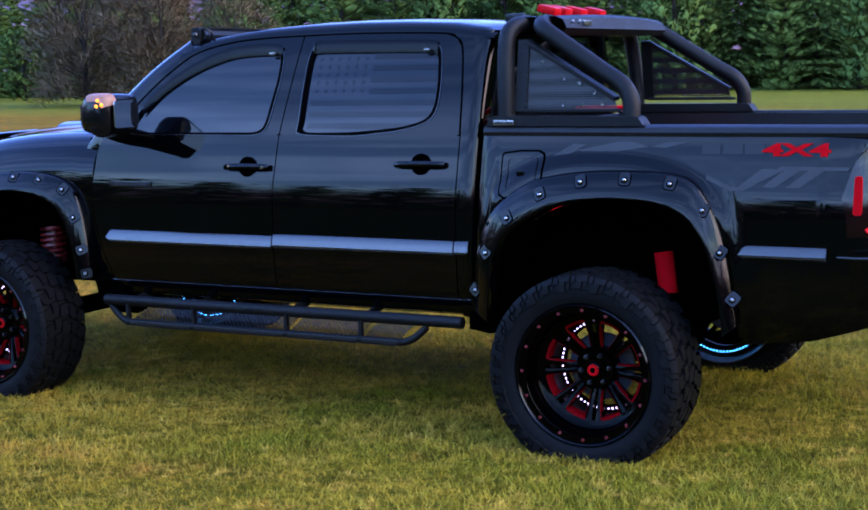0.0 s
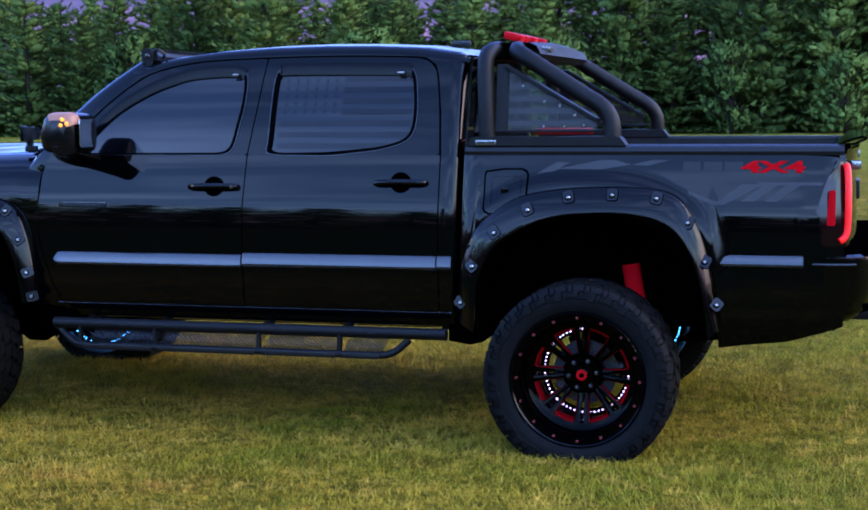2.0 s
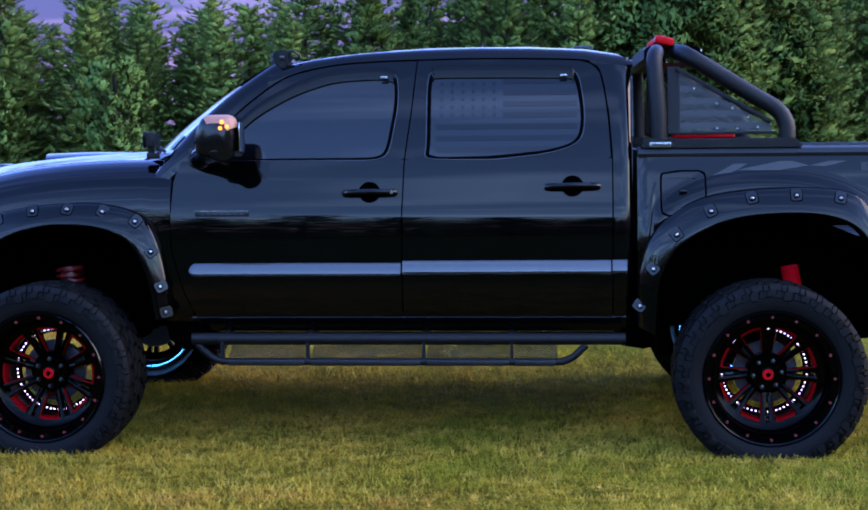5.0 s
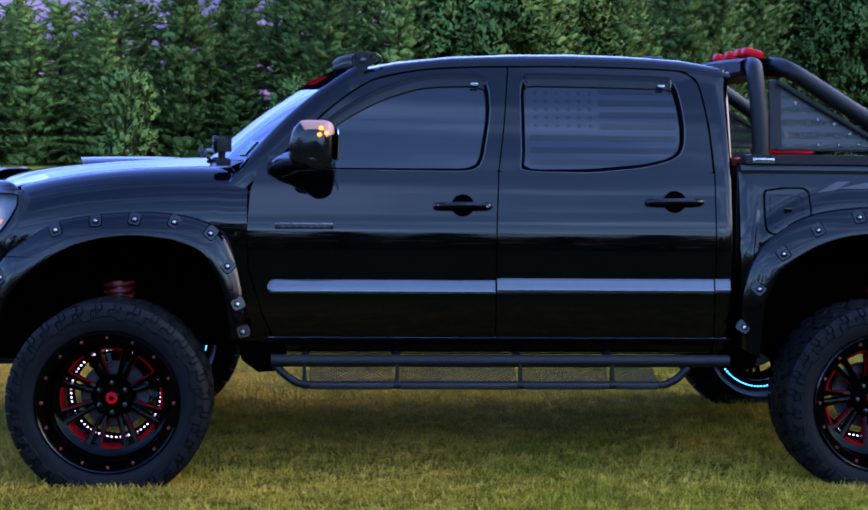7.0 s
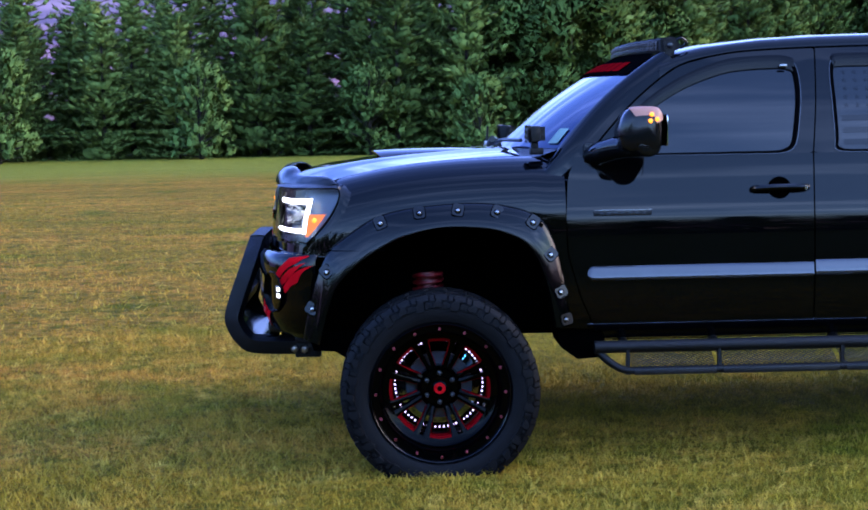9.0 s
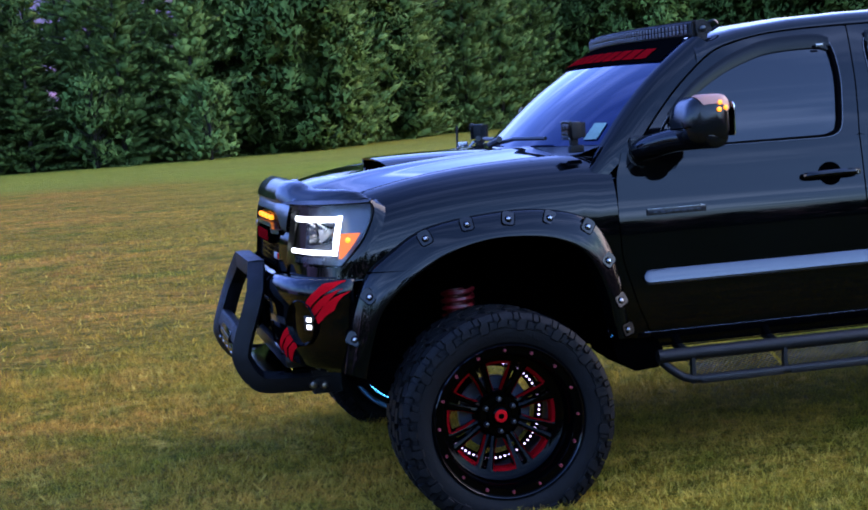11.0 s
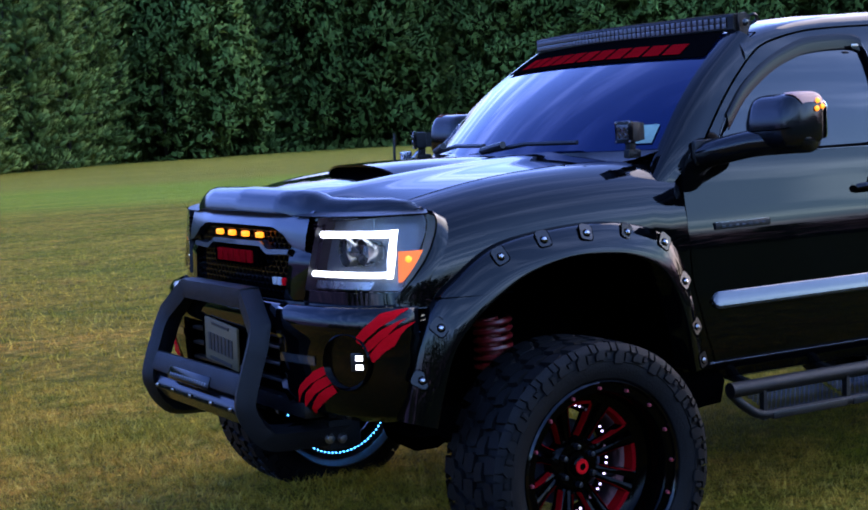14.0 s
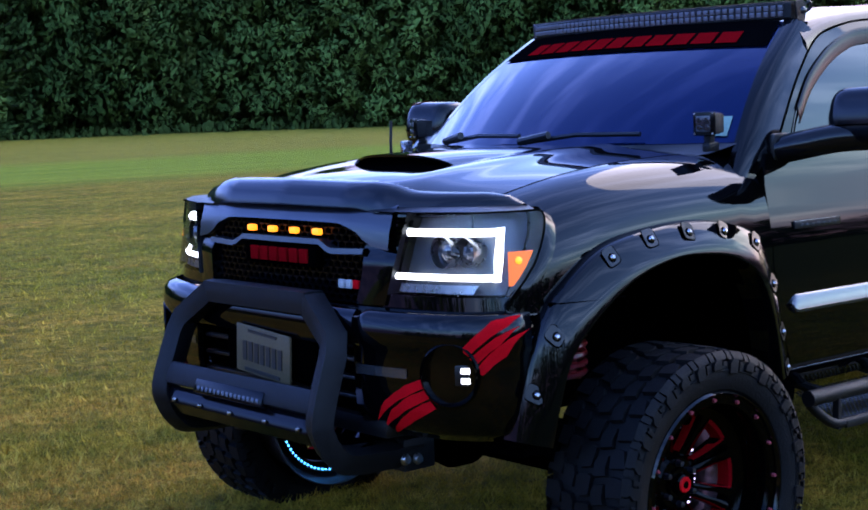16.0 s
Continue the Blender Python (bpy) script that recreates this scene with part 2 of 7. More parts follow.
def leaf_mat(name, dark, light, rough=0.55):
    m = bpy.data.materials.new(name)
    m.use_nodes = True
    n, l = m.node_tree.nodes, m.node_tree.links
    p = n["Principled BSDF"]
    p.inputs["Roughness"].default_value = rough
    p.inputs["Specular IOR Level"].default_value = 0.02
    geo = n.new("ShaderNodeNewGeometry")
    info = n.new("ShaderNodeObjectInfo")
    co = n.new("ShaderNodeTexCoord")
    no = n.new("ShaderNodeTexNoise")
    no.inputs["Scale"].default_value, no.inputs["Detail"].default_value, no.inputs["Roughness"].default_value = 1.1, 5, 0.55
    bn = n.new("ShaderNodeTexNoise")
    bn.inputs["Scale"].default_value, bn.inputs["Detail"].default_value, bn.inputs["Roughness"].default_value = 9.0, 5, 0.7
    bp = n.new("ShaderNodeBump")
    bp.inputs["Strength"].default_value, bp.inputs["Distance"].default_value = 0.35, 0.12
    l.new(co.outputs["Object"], bn.inputs["Vector"])
    l.new(bn.outputs["Fac"], bp.inputs["Height"])
    l.new(bp.outputs["Normal"], p.inputs["Normal"])
    m1 = n.new("ShaderNodeMath")
    m1.operation = "MULTIPLY_ADD"
    m1.inputs[1].default_value = 0.14
    m2 = n.new("ShaderNodeMath")
    m2.operation = "MULTIPLY_ADD"
    m2.inputs[1].default_value = 0.9
    m3 = n.new("ShaderNodeMath")
    m3.operation = "MULTIPLY_ADD"
    m3.inputs[1].default_value, m3.inputs[2].default_value = 0.95, -0.50
    l.new(co.outputs["Object"], no.inputs["Vector"])
    l.new(info.outputs["Random"], m3.inputs[0])
    l.new(no.outputs["Fac"], m2.inputs[0])
    l.new(m3.outputs[0], m2.inputs[2])
    l.new(geo.outputs["Random Per Island"], m1.inputs[0])
    l.new(m2.outputs[0], m1.inputs[2])
    mx = n.new("ShaderNodeMix")
    mx.data_type = "RGBA"
    mx.inputs[6].default_value, mx.inputs[7].default_value = (*dark, 1), (*light, 1)
    l.new(m1.outputs[0], mx.inputs[0])
    l.new(mx.outputs[2], p.inputs["Base Color"])
    return m


NEEDLES = leaf_mat("pine_needles", (0.0440, 0.0760, 0.0190), (0.145, 0.205, 0.0480))
LEAVES = leaf_mat("broad_leaves", (0.042, 0.076, 0.018), (0.120, 0.192, 0.046))
BROWNTWIG = leaf_mat("brown_twigs", (0.140, 0.100, 0.058), (0.300, 0.230, 0.140))
WEEDS = leaf_mat("tall_weeds", (0.028, 0.048, 0.0100), (0.095, 0.135, 0.030))


def grass_mat(name, blades):
    """Dry and green lawn in patches."""
    m = bpy.data.materials.new(name)
    m.use_nodes = True
    n, l = m.node_tree.nodes, m.node_tree.links
    p = n["Principled BSDF"]
    p.inputs["Roughness"].default_value = 0.9
    p.inputs["Specular IOR Level"].default_value = 0.03
    geo = n.new("ShaderNodeNewGeometry")

    def nz(scale, det, rough=0.55):
        t = n.new("ShaderNodeTexNoise")
        t.inputs["Scale"].default_value, t.inputs["Detail"].default_value, t.inputs["Roughness"].default_value = scale, det, rough
        l.new(geo.outputs["Position"], t.inputs["Vector"])
        return t.outputs["Fac"]

    def mixc(fac, a, b):
        x = n.new("ShaderNodeMix")
        x.data_type = "RGBA"
        l.new(fac, x.inputs[0])
        for k, v in ((6, a), (7, b)):
            if isinstance(v, tuple):
                x.inputs[k].default_value = (*v, 1)
            else:
                l.new(v, x.inputs[k])
        return x.outputs[2]

    def ramp(fac, a, b):
        r = n.new("ShaderNodeMapRange")
        r.inputs[1].default_value, r.inputs[2].default_value = a, b
        l.new(fac, r.inputs[0])
        return r.outputs[0]

    stretch = n.new("ShaderNodeMapping")
    stretch.inputs["Scale"].default_value = (0.10, 1.0, 1.0)
    stretch.inputs["Rotation"].default_value = (0, 0, -0.12)
    l.new(geo.outputs["Position"], stretch.inputs["Vector"])
    streak = n.new("ShaderNodeTexNoise")
    streak.inputs["Scale"].default_value, streak.inputs["Detail"].default_value = 0.9, 5
    l.new(stretch.outputs["Vector"], streak.inputs["Vector"])
    def along(axis, a, b, wob):
        """A ragged change from one part of the field to the next."""
        sx = n.new("ShaderNodeSeparateXYZ")
        l.new(geo.outputs["Position"], sx.inputs[0])
        ma = n.new("ShaderNodeMath")
        ma.operation = "MULTIPLY_ADD"
        ma.inputs[1].default_value = wob
        l.new(nz(0.16, 4), ma.inputs[0])
        l.new(sx.outputs[axis], ma.inputs[2])
        return ramp(ma.outputs[0], a, b)

    lush = mixc(ramp(nz(0.5, 4), 0.40, 0.62), (0.090, 0.0925, 0.0058), (0.146, 0.1265, 0.0116))
    lush = mixc(ramp(streak.outputs["Fac"], 0.42, 0.66), lush, (0.166, 0.1265, 0.0152))
    dry = mixc(ramp(nz(0.5, 4), 0.40, 0.62), (0.15660, 0.09086, 0.00813), (0.23490, 0.11893, 0.01773))
    dry = mixc(ramp(streak.outputs["Fac"], 0.42, 0.64), dry, (0.24266, 0.11080, 0.01921))
    dry = mixc(ramp(nz(0.9, 6, 0.6), 0.53, 0.66), dry, (0.22715, 0.08421, 0.01662))
    base = mixc(along("X", -3.0, 1.4, -3.0), dry, lush)
    base = mixc(ramp(nz(1.3, 6, 0.6), 0.57, 0.68), base, (0.19206, 0.09898, 0.01847))
    base = mixc(ramp(nz(0.7, 5, 0.6), 0.54, 0.66), base, (0.05909, 0.06870, 0.00406))
    base = mixc(ramp(nz(3.6, 6, 0.7), 0.46, 0.64), base, (0.05540, 0.04469, 0.00480))
    base = mixc(ramp(nz(7.0, 4, 0.7), 0.54, 0.68), base, (0.26593, 0.17876, 0.03324))
    near_wood, open_side = along("Y", 41.0, 52.0, 14.0), along("X", 6.0, 24.0, 10.0)
    strip = n.new("ShaderNodeMath")
    strip.operation, strip.use_clamp = "SUBTRACT", True
    l.new(near_wood, strip.inputs[0])
    l.new(open_side, strip.inputs[1])
    base = mixc(strip.outputs[0], base, (0.09234, 0.11696, 0.01108))
    pale = n.new("ShaderNodeMath")
    pale.operation = "MULTIPLY"
    pale.inputs[1].default_value = 0.55
    l.new(near_wood, pale.inputs[0])
    base = mixc(pale.outputs[0], base, (0.150, 0.146, 0.028))
    # Unseen ground on the camera side, darkened so the doors mirror it black.
    unseen_dark = along("Y", -3.2, -0.6, 5.0)
    base = mixc(unseen_dark, (0.024, 0.036, 0.005), base)
    near_band, far_band = along("Y", 28.0, 33.0, 4.0), along("Y", 44.0, 51.0, 6.0)
    green = n.new("ShaderNodeMath")
    green.operation, green.use_clamp = "SUBTRACT", True
    l.new(near_band, green.inputs[0])
    l.new(far_band, green.inputs[1])
    east = n.new("ShaderNodeMath")
    east.operation = "MULTIPLY"
    l.new(green.outputs[0], east.inputs[0])
    l.new(along("X", 2.0, 12.0, 4.0), east.inputs[1])
    base = mixc(east.outputs[0], base, (0.115, 0.165, 0.016))
    bands = mixc(ramp(streak.outputs["Fac"], 0.36, 0.66), (1.24, 1.16, 1.02), (1.84, 1.52, 1.46))
    tone_up = n.new("ShaderNodeVectorMath")
    tone_up.operation = "MULTIPLY"
    l.new(base, tone_up.inputs[0])
    l.new(bands, tone_up.inputs[1])
    base = tone_up.outputs[0]
    clump = mixc(ramp(nz(13.0, 3, 0.6), 0.40, 0.62), (0.62, 0.68, 0.60), (1.22, 1.20, 1.15))
    tufts = n.new("ShaderNodeVectorMath")
    tufts.operation = "MULTIPLY"
    l.new(base, tufts.inputs[0])
    l.new(clump, tufts.inputs[1])
    base = tufts.outputs[0]
    if blades:
        tone = mixc(geo.outputs["Random Per Island"], (0.214, 0.167, 0.028), (0.064, 0.066, 0.0040))
        x = n.new("ShaderNodeMix")
        x.data_type = "RGBA"
        x.inputs[0].default_value = 0.42
        l.new(base, x.inputs[6])
        l.new(tone, x.inputs[7])
        lift = n.new("ShaderNodeVectorMath")
        lift.operation = "SCALE"
        lift.inputs["Scale"].default_value = 1.95
        l.new(x.outputs[2], lift.inputs[0])
        base = lift.outputs[0]
        up = n.new("ShaderNodeVectorMath")
        up.operation = "MULTIPLY_ADD"
        up.inputs[1].default_value, up.inputs[2].default_value = (0.45, 0.45, 0.45), (0, 0, 0.75)
        l.new(geo.outputs["Normal"], up.inputs[0])
        nm = n.new("ShaderNodeVectorMath")
        nm.operation = "NORMALIZE"
        l.new(up.outputs[0], nm.inputs[0])
        l.new(nm.outputs[0], p.inputs["Normal"])
    else:
        base = mixc(ramp(nz(22, 6, 0.75), 0.34, 0.60), (0.062, 0.062, 0.006), base)
        far_lift = n.new("ShaderNodeVectorMath")
        far_lift.operation = "SCALE"
        far_lift.inputs["Scale"].default_value = 1.22
        l.new(base, far_lift.inputs[0])
        base = far_lift.outputs[0]
    l.new(base, p.inputs["Base Color"])
    if not blades:
        bp = n.new("ShaderNodeBump")
        bp.inputs["Strength"].default_value, bp.inputs["Distance"].default_value = 0.9, 0.05
        l.new(nz(60, 5, 0.7), bp.inputs["Height"])
        l.new(bp.outputs["Normal"], p.inputs["Normal"])
    return m


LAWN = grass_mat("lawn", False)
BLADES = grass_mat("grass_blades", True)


# ---------------------------------------------------------------- mesh helpers
def finish(bm, name, material, parent=None, label="", sharp=0.6):
    bmesh.ops.recalc_face_normals(bm, faces=bm.faces)
    for f in bm.faces:
        f.smooth = True
    for e in bm.edges:
        if len(e.link_faces) == 2 and e.calc_face_angle(0) > sharp:
            e.smooth = False
    me = bpy.data.meshes.new(name)
    bm.to_mesh(me)
    bm.free()
    me.materials.append(material)
    ob = new(name, me)
    if parent is not None:
        ob.parent = parent
    if label:
        tagged(ob, label)
    return ob


def part(name, bm, material, parent, label="", sharp=0.6):
    """Links a bmesh as one mesh object under a thing or a part."""
    return finish(bm, name, material, parent, label, sharp)


def thicken(ob, t, offset=-1.0, split=True):
    m = ob.modifiers.new("thickness", "SOLIDIFY")
    m.thickness, m.offset = t, offset
    if not split:
        return ob
    e = ob.modifiers.new("hard_edges", "EDGE_SPLIT")
    e.split_angle = 0.9
    return ob


def add_grid(bm, P, close_u=False, close_v=False):
    V = [[bm.verts.new(p) for p in row] for row in P]
    nu, nv = len(V), len(V[0])
    for i in range(nu if close_u else nu - 1):
        for j in range(nv if close_v else nv - 1):
            a, b, c, d = V[i][j], V[(i + 1) % nu][j], V[(i + 1) % nu][(j + 1) % nv], V[i][(j + 1) % nv]
            q = []
            for w in (a, b, c, d):
                if w not in q:
                    q.append(w)
            if len(q) > 2:
                bm.faces.new(q)
    return V


def grid(P, close_u=False, close_v=False):
    bm = bmesh.new()
    add_grid(bm, P, close_u, close_v)
    return bm


def add_box(bm, c, s, bevel=0.0, m=None, seg=2):
    r = bmesh.ops.create_cube(bm, size=1.0)
    vs = r["verts"]
    for v in vs:
        v.co = Vector((v.co.x * s[0], v.co.y * s[1], v.co.z * s[2]))
    if bevel > 0:
        es = list({e for v in vs for e in v.link_edges})
        g = bmesh.ops.bevel(bm, geom=es, offset=bevel, segments=seg, affect="EDGES", profile=0.6)
        vs = list({v for f in g["faces"] for v in f.verts} | {v for v in vs if v.is_valid})
    mm = Matrix.Translation(c) @ (m if m is not None else Matrix.Identity(4))
    for v in vs:
        v.co = mm @ v.co
    return vs


def box(c, s, bevel=0.0, m=None, seg=2):
    bm = bmesh.new()
    add_box(bm, c, s, bevel, m, seg)
    return bm


def smooth_path(pts, n=6):
    """Catmull-Rom through the points."""
    P = [Vector(p) for p in pts]
    out = []
    for i in range(len(P) - 1):
        p0, p1, p2, p3 = P[max(i - 1, 0)], P[i], P[i + 1], P[min(i + 2, len(P) - 1)]
        for k in range(n):
            t = k / n
            out.append(0.5 * ((2 * p1) + (p2 - p0) * t + (2 * p0 - 5 * p1 + 4 * p2 - p3) * t * t + (3 * p1 - p0 - 3 * p2 + p3) * t ** 3))
    out.append(P[-1])
    return out


def add_tube(bm, pts, r, seg=12, cap=True, squash=1.0, square=False):
    """A tube along a path; square gives it a rounded box section."""
    P = [Vector(p) for p in pts]
    rings = []
    up = Vector((0, 0, 1))
    prev = None
    for i, p in enumerate(P):
        d = (P[min(i + 1, len(P) - 1)] - P[max(i - 1, 0)]).normalized()
        if prev is None:
            a = d.cross(up)
            if a.length < 0.1:
                a = d.cross(Vector((0, 1, 0)))
        else:
            a = prev - d * prev.dot(d)
        a.normalize()
        prev = a
        b = d.cross(a)
        ring = []
        for k in range(seg):
            th = 2 * math.pi * k / seg
            ca, sa = math.cos(th), math.sin(th)
            if square:
                q = max(abs(ca), abs(sa)) ** 0.8
                ca, sa = ca / q, sa / q
            ring.append(p + a * (r * ca) + b * (r * squash * sa))
        rings.append(ring)
    V = add_grid(bm, rings, close_v=True)
    if cap:
        bm.faces.new(V[0])
        bm.faces.new(V[-1][::-1])


def tube(pts, r, seg=12, **k):
    bm = bmesh.new()
    add_tube(bm, pts, r, seg, **k)
    return bm


def add_lathe(bm, prof, seg, axis="y", at=(0, 0, 0), cap=False):
    """Turns (radius, height) round the axis."""
    rows = []
    for k in range(seg):
        th = 2 * math.pi * k / seg
        row = []
        for r, h in prof:
            c, s = r * math.cos(th), r * math.sin(th)
            v = (c, h, s) if axis == "y" else ((h, c, s) if axis == "x" else (c, s, h))
            row.append(Vector(v) + Vector(at))
        rows.append(row)
    V = add_grid(bm, rows, close_u=True)
    if cap:
        bm.faces.new([r[0] for r in V])
        bm.faces.new([r[-1] for r in V][::-1])


def lathe(prof, seg, axis="y", at=(0, 0, 0), cap=False):
    bm = bmesh.new()
    add_lathe(bm, prof, seg, axis, at, cap)
    return bm


def interp(x, table):
    return float(np.interp(x, [a for a, _ in table], [b for _, b in table]))


def polar(pts, c, n):
    """A star-shaped loop cut at n even angles round c."""
    out = []
    for k in range(n):
        th = 2 * math.pi * k / n
        d = Vector((math.cos(th), math.sin(th)))
        best = None
        for a, b in zip(pts, list(pts[1:]) + [pts[0]]):
            ax, az, bx, bz = a[0] - c[0], a[1] - c[1], b[0] - c[0], b[1] - c[1]
            ex, ez = bx - ax, bz - az
            den = d.x * ez - d.y * ex
            if abs(den) < 1e-12:
                continue
            t = (ax * ez - az * ex) / den
            u = (ax * d.y - az * d.x) / den
            if t > 0 and -1e-6 <= u <= 1 + 1e-6 and (best is None or t > best):
                best = t
        out.append((c[0] + d.x * best, c[1] + d.y * best))
    return out


def round_loop(pts, r, n=4):
    """A polygon with its corners rounded."""
    out = []
    N = len(pts)
    for i in range(N):
        a, b, c = Vector(pts[i - 1]), Vector(pts[i]), Vector(pts[(i + 1) % N])
        r1, r2 = min(r, (a - b).length * 0.45), min(r, (c - b).length * 0.45)
        p, q = b + (a - b).normalized() * r1, b + (c - b).normalized() * r2
        for k in range(n + 1):
            t = k / n
            v = p * (1 - t) ** 2 + b * 2 * t * (1 - t) + q * t * t
            out.append((v.x, v.y))
    return out


def prism(loop, y0, y1, s=1, bevel=0.0):
    """A loop in the x-z plane drawn out from y0 to y1."""
    bm = bmesh.new()
    a = [bm.verts.new((x, s * y0, z)) for x, z in loop]
    b = [bm.verts.new((x, s * y1, z)) for x, z in loop]
    bm.faces.new(a)
    bm.faces.new(b[::-1])
    n = len(loop)
    for i in range(n):
        bm.faces.new((a[i], a[(i + 1) % n], b[(i + 1) % n], b[i]))
    if bevel:
        es = [e for e in bm.edges if abs(e.verts[0].co.y - e.verts[1].co.y) < 1e-6]
        bmesh.ops.bevel(bm, geom=es, offset=bevel, segments=2, affect="EDGES")
    return bm


def empty(name, label, category, **k):
    return tagged(new(name), label, category, **k)

# ---------------------------------------------------------------- the lawn and the field
def ground_height(x, y):
    far = max(0.0, math.hypot(x - 1, y) - 8)
    return 0.045 + 0.010 * noise.noise((x * 0.35, y * 0.35, 0)) * min(1, far) + 0.10 * noise.noise((x * 0.03, y * 0.03, 3)) * min(1, far / 30)


def build_ground():
    xs = sorted(set([-2500, -900, -400, -200] + list(np.arange(-120, 141, 6.0)) + list(np.arange(-12, 14, 1.0)) + [200, 400, 900, 2500]))
    ys = sorted(set([-2500, -900, -400, -200] + list(np.arange(-120, 141, 6.0)) + list(np.arange(-12, 14, 1.0)) + [200, 400, 900, 2500]))
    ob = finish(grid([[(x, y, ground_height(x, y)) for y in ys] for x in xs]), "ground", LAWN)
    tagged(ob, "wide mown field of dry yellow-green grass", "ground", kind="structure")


build_ground()


def blades_mesh(name, n, box_xy, h0, h1, w, seed, fade):
    rng = np.random.default_rng(seed)
    x = rng.uniform(box_xy[0], box_xy[1], n)
    y = rng.uniform(box_xy[2], box_xy[3], n)
    inside = np.minimum(np.minimum(x - box_xy[0], box_xy[1] - x), np.minimum(y - box_xy[2], box_xy[3] - y))
    ragged = inside + 0.5 * np.sin(x * 1.3 + 0.7 * y) + 0.4 * np.sin(y * 2.1 - x)
    keep = rng.uniform(0, 1, n) < np.clip(ragged / fade, 0, 1)
    x, y = x[keep], y[keep]
    n = len(x)
    clump = 0.6 + 0.5 * np.sin(x * 2.1 + 1.3 * np.sin(y * 1.7)) * np.sin(y * 2.6 + np.sin(x * 1.1))
    h = rng.uniform(h0, h1, n) * (0.65 + 0.5 * clump)
    th = rng.uniform(0, 2 * np.pi, n)
    lean = rng.uniform(0.4, 1.6, n) * h
    la = rng.uniform(0, 2 * np.pi, n)
    wx, wy = np.cos(th) * w / 2, np.sin(th) * w / 2
    z = np.zeros(n) + 0.041
    v = np.empty((n, 3, 3), np.float32)
    v[:, 0] = np.stack([x - wx, y - wy, z], 1)
    v[:, 1] = np.stack([x + wx, y + wy, z], 1)
    v[:, 2] = np.stack([x + np.cos(la) * lean, y + np.sin(la) * lean, h + 0.045], 1)
    me = bpy.data.meshes.new(name)
    me.vertices.add(3 * n)
    me.vertices.foreach_set("co", v.ravel())
    me.loops.add(3 * n)
    me.loops.foreach_set("vertex_index", np.arange(3 * n, dtype=np.int32))
    me.polygons.add(n)
    me.polygons.foreach_set("loop_start", np.arange(0, 3 * n, 3, dtype=np.int32))
    me.update(calc_edges=True)
    me.materials.append(BLADES)
    return tagged(new(name, me), "short mown grass blades, dry yellow and green", "grass", kind="stuff")


blades_mesh("grass", 720000, (-6.0, 8.0, -5.0, 4.5), 0.010, 0.036, 0.0046, 3, 2.2)
blades_mesh("grass", 120000, (-16, 18, -1.0, 26.0), 0.02, 0.05, 0.014, 4, 6.0)

# ---------------------------------------------------------------- the pickup truck
truck = empty("pickup_truck", "lifted glossy black double-cab pickup with red accents parked on grass", "pickup truck")
truck.location.y, truck.scale = -0.026, (1, 0.972, 1)

WB, HUB_Z = 3.236, 0.390
SIDE = [(0.50, 0.84), (0.56, 0.875), (0.60, 0.897), (0.66, 0.916), (0.75, 0.927), (0.88, 0.932), (1.00, 0.932), (1.07, 0.929), (1.10, 0.925),
        (1.14, 0.917), (1.20, 0.903), (1.28, 0.885), (1.345, 0.868), (1.36, 0.862), (1.75, 0.712), (1.80, 0.690), (1.83, 0.665)]


_low = smooth_path([(z, y, 0) for z, y in SIDE[:13]], 8)
# the cab side bulges a little between the belt line and the roof
_cab = [(1.345 + 0.455 * k / 24, interp(1.345 + 0.455 * k / 24, SIDE) + 0.013 * math.sin(math.pi * k / 24)) for k in range(1, 25)]
SIDE_FINE = [(p.x, p.y) for p in _low] + _cab + SIDE[-1:]


def side_y(z):
    return interp(z, SIDE_FINE)


def zlevels(a, b, n):
    return [a + (b - a) * k / n for k in range(n + 1)]


def side_panel(s, left, right, zb, zt, nu=10, nv=22, off=0.0):
    """A panel on the flank between two edges x(z)."""
    P = []
    for i in range(nu + 1):
        row = []
        for z in zlevels(zb, zt, nv):
            x0, x1 = interp(z, left), interp(z, right)
            row.append((x0 + (x1 - x0) * i / nu, s * (side_y(z) + off), z))
        P.append(row)
    return grid(P)


def side_ring(s, outer, inner, c, off=0.0, n=240, lip=0.016):
    """A frame on the flank between two loops, with the inner edge turned in."""
    po, pi = polar(outer, c, n), polar(inner, c, n)
    mid = [((a[0] * .5 + b[0] * .5), (a[1] * .5 + b[1] * .5)) for a, b in zip(po, pi)]
    rows = [[(x, s * (side_y(z) + off), z) for x, z in lp] for lp in (po, mid, pi)]
    rows.append([(x, s * (side_y(z) + off - lip), z) for x, z in pi])
    return grid(rows, close_v=True)


def side_fill(s, loop, off, n=None):
    bm = bmesh.new()
    bm.faces.new([bm.verts.new((x, s * (side_y(z) + off), z)) for x, z in loop])
    return bm


def side_sheet(s, loop, off, rows=18, cols=14):
    """A curved pane that follows the cab side inside a convex outline."""
    z0, z1 = min(z for _, z in loop), max(z for _, z in loop)
    P = []
    for j in range(rows + 1):
        z = z0 + (z1 - z0) * (0.004 + 0.992 * j / rows)
        xs = [a[0] + (b[0] - a[0]) * (z - a[1]) / (b[1] - a[1]) for a, b in zip(loop, loop[1:] + loop[:1]) if (a[1] - z) * (b[1] - z) < 0]
        P.append([(min(xs) + (max(xs) - min(xs)) * i / cols, s * (side_y(z) + off), z) for i in range(cols + 1)])
    return grid(P)


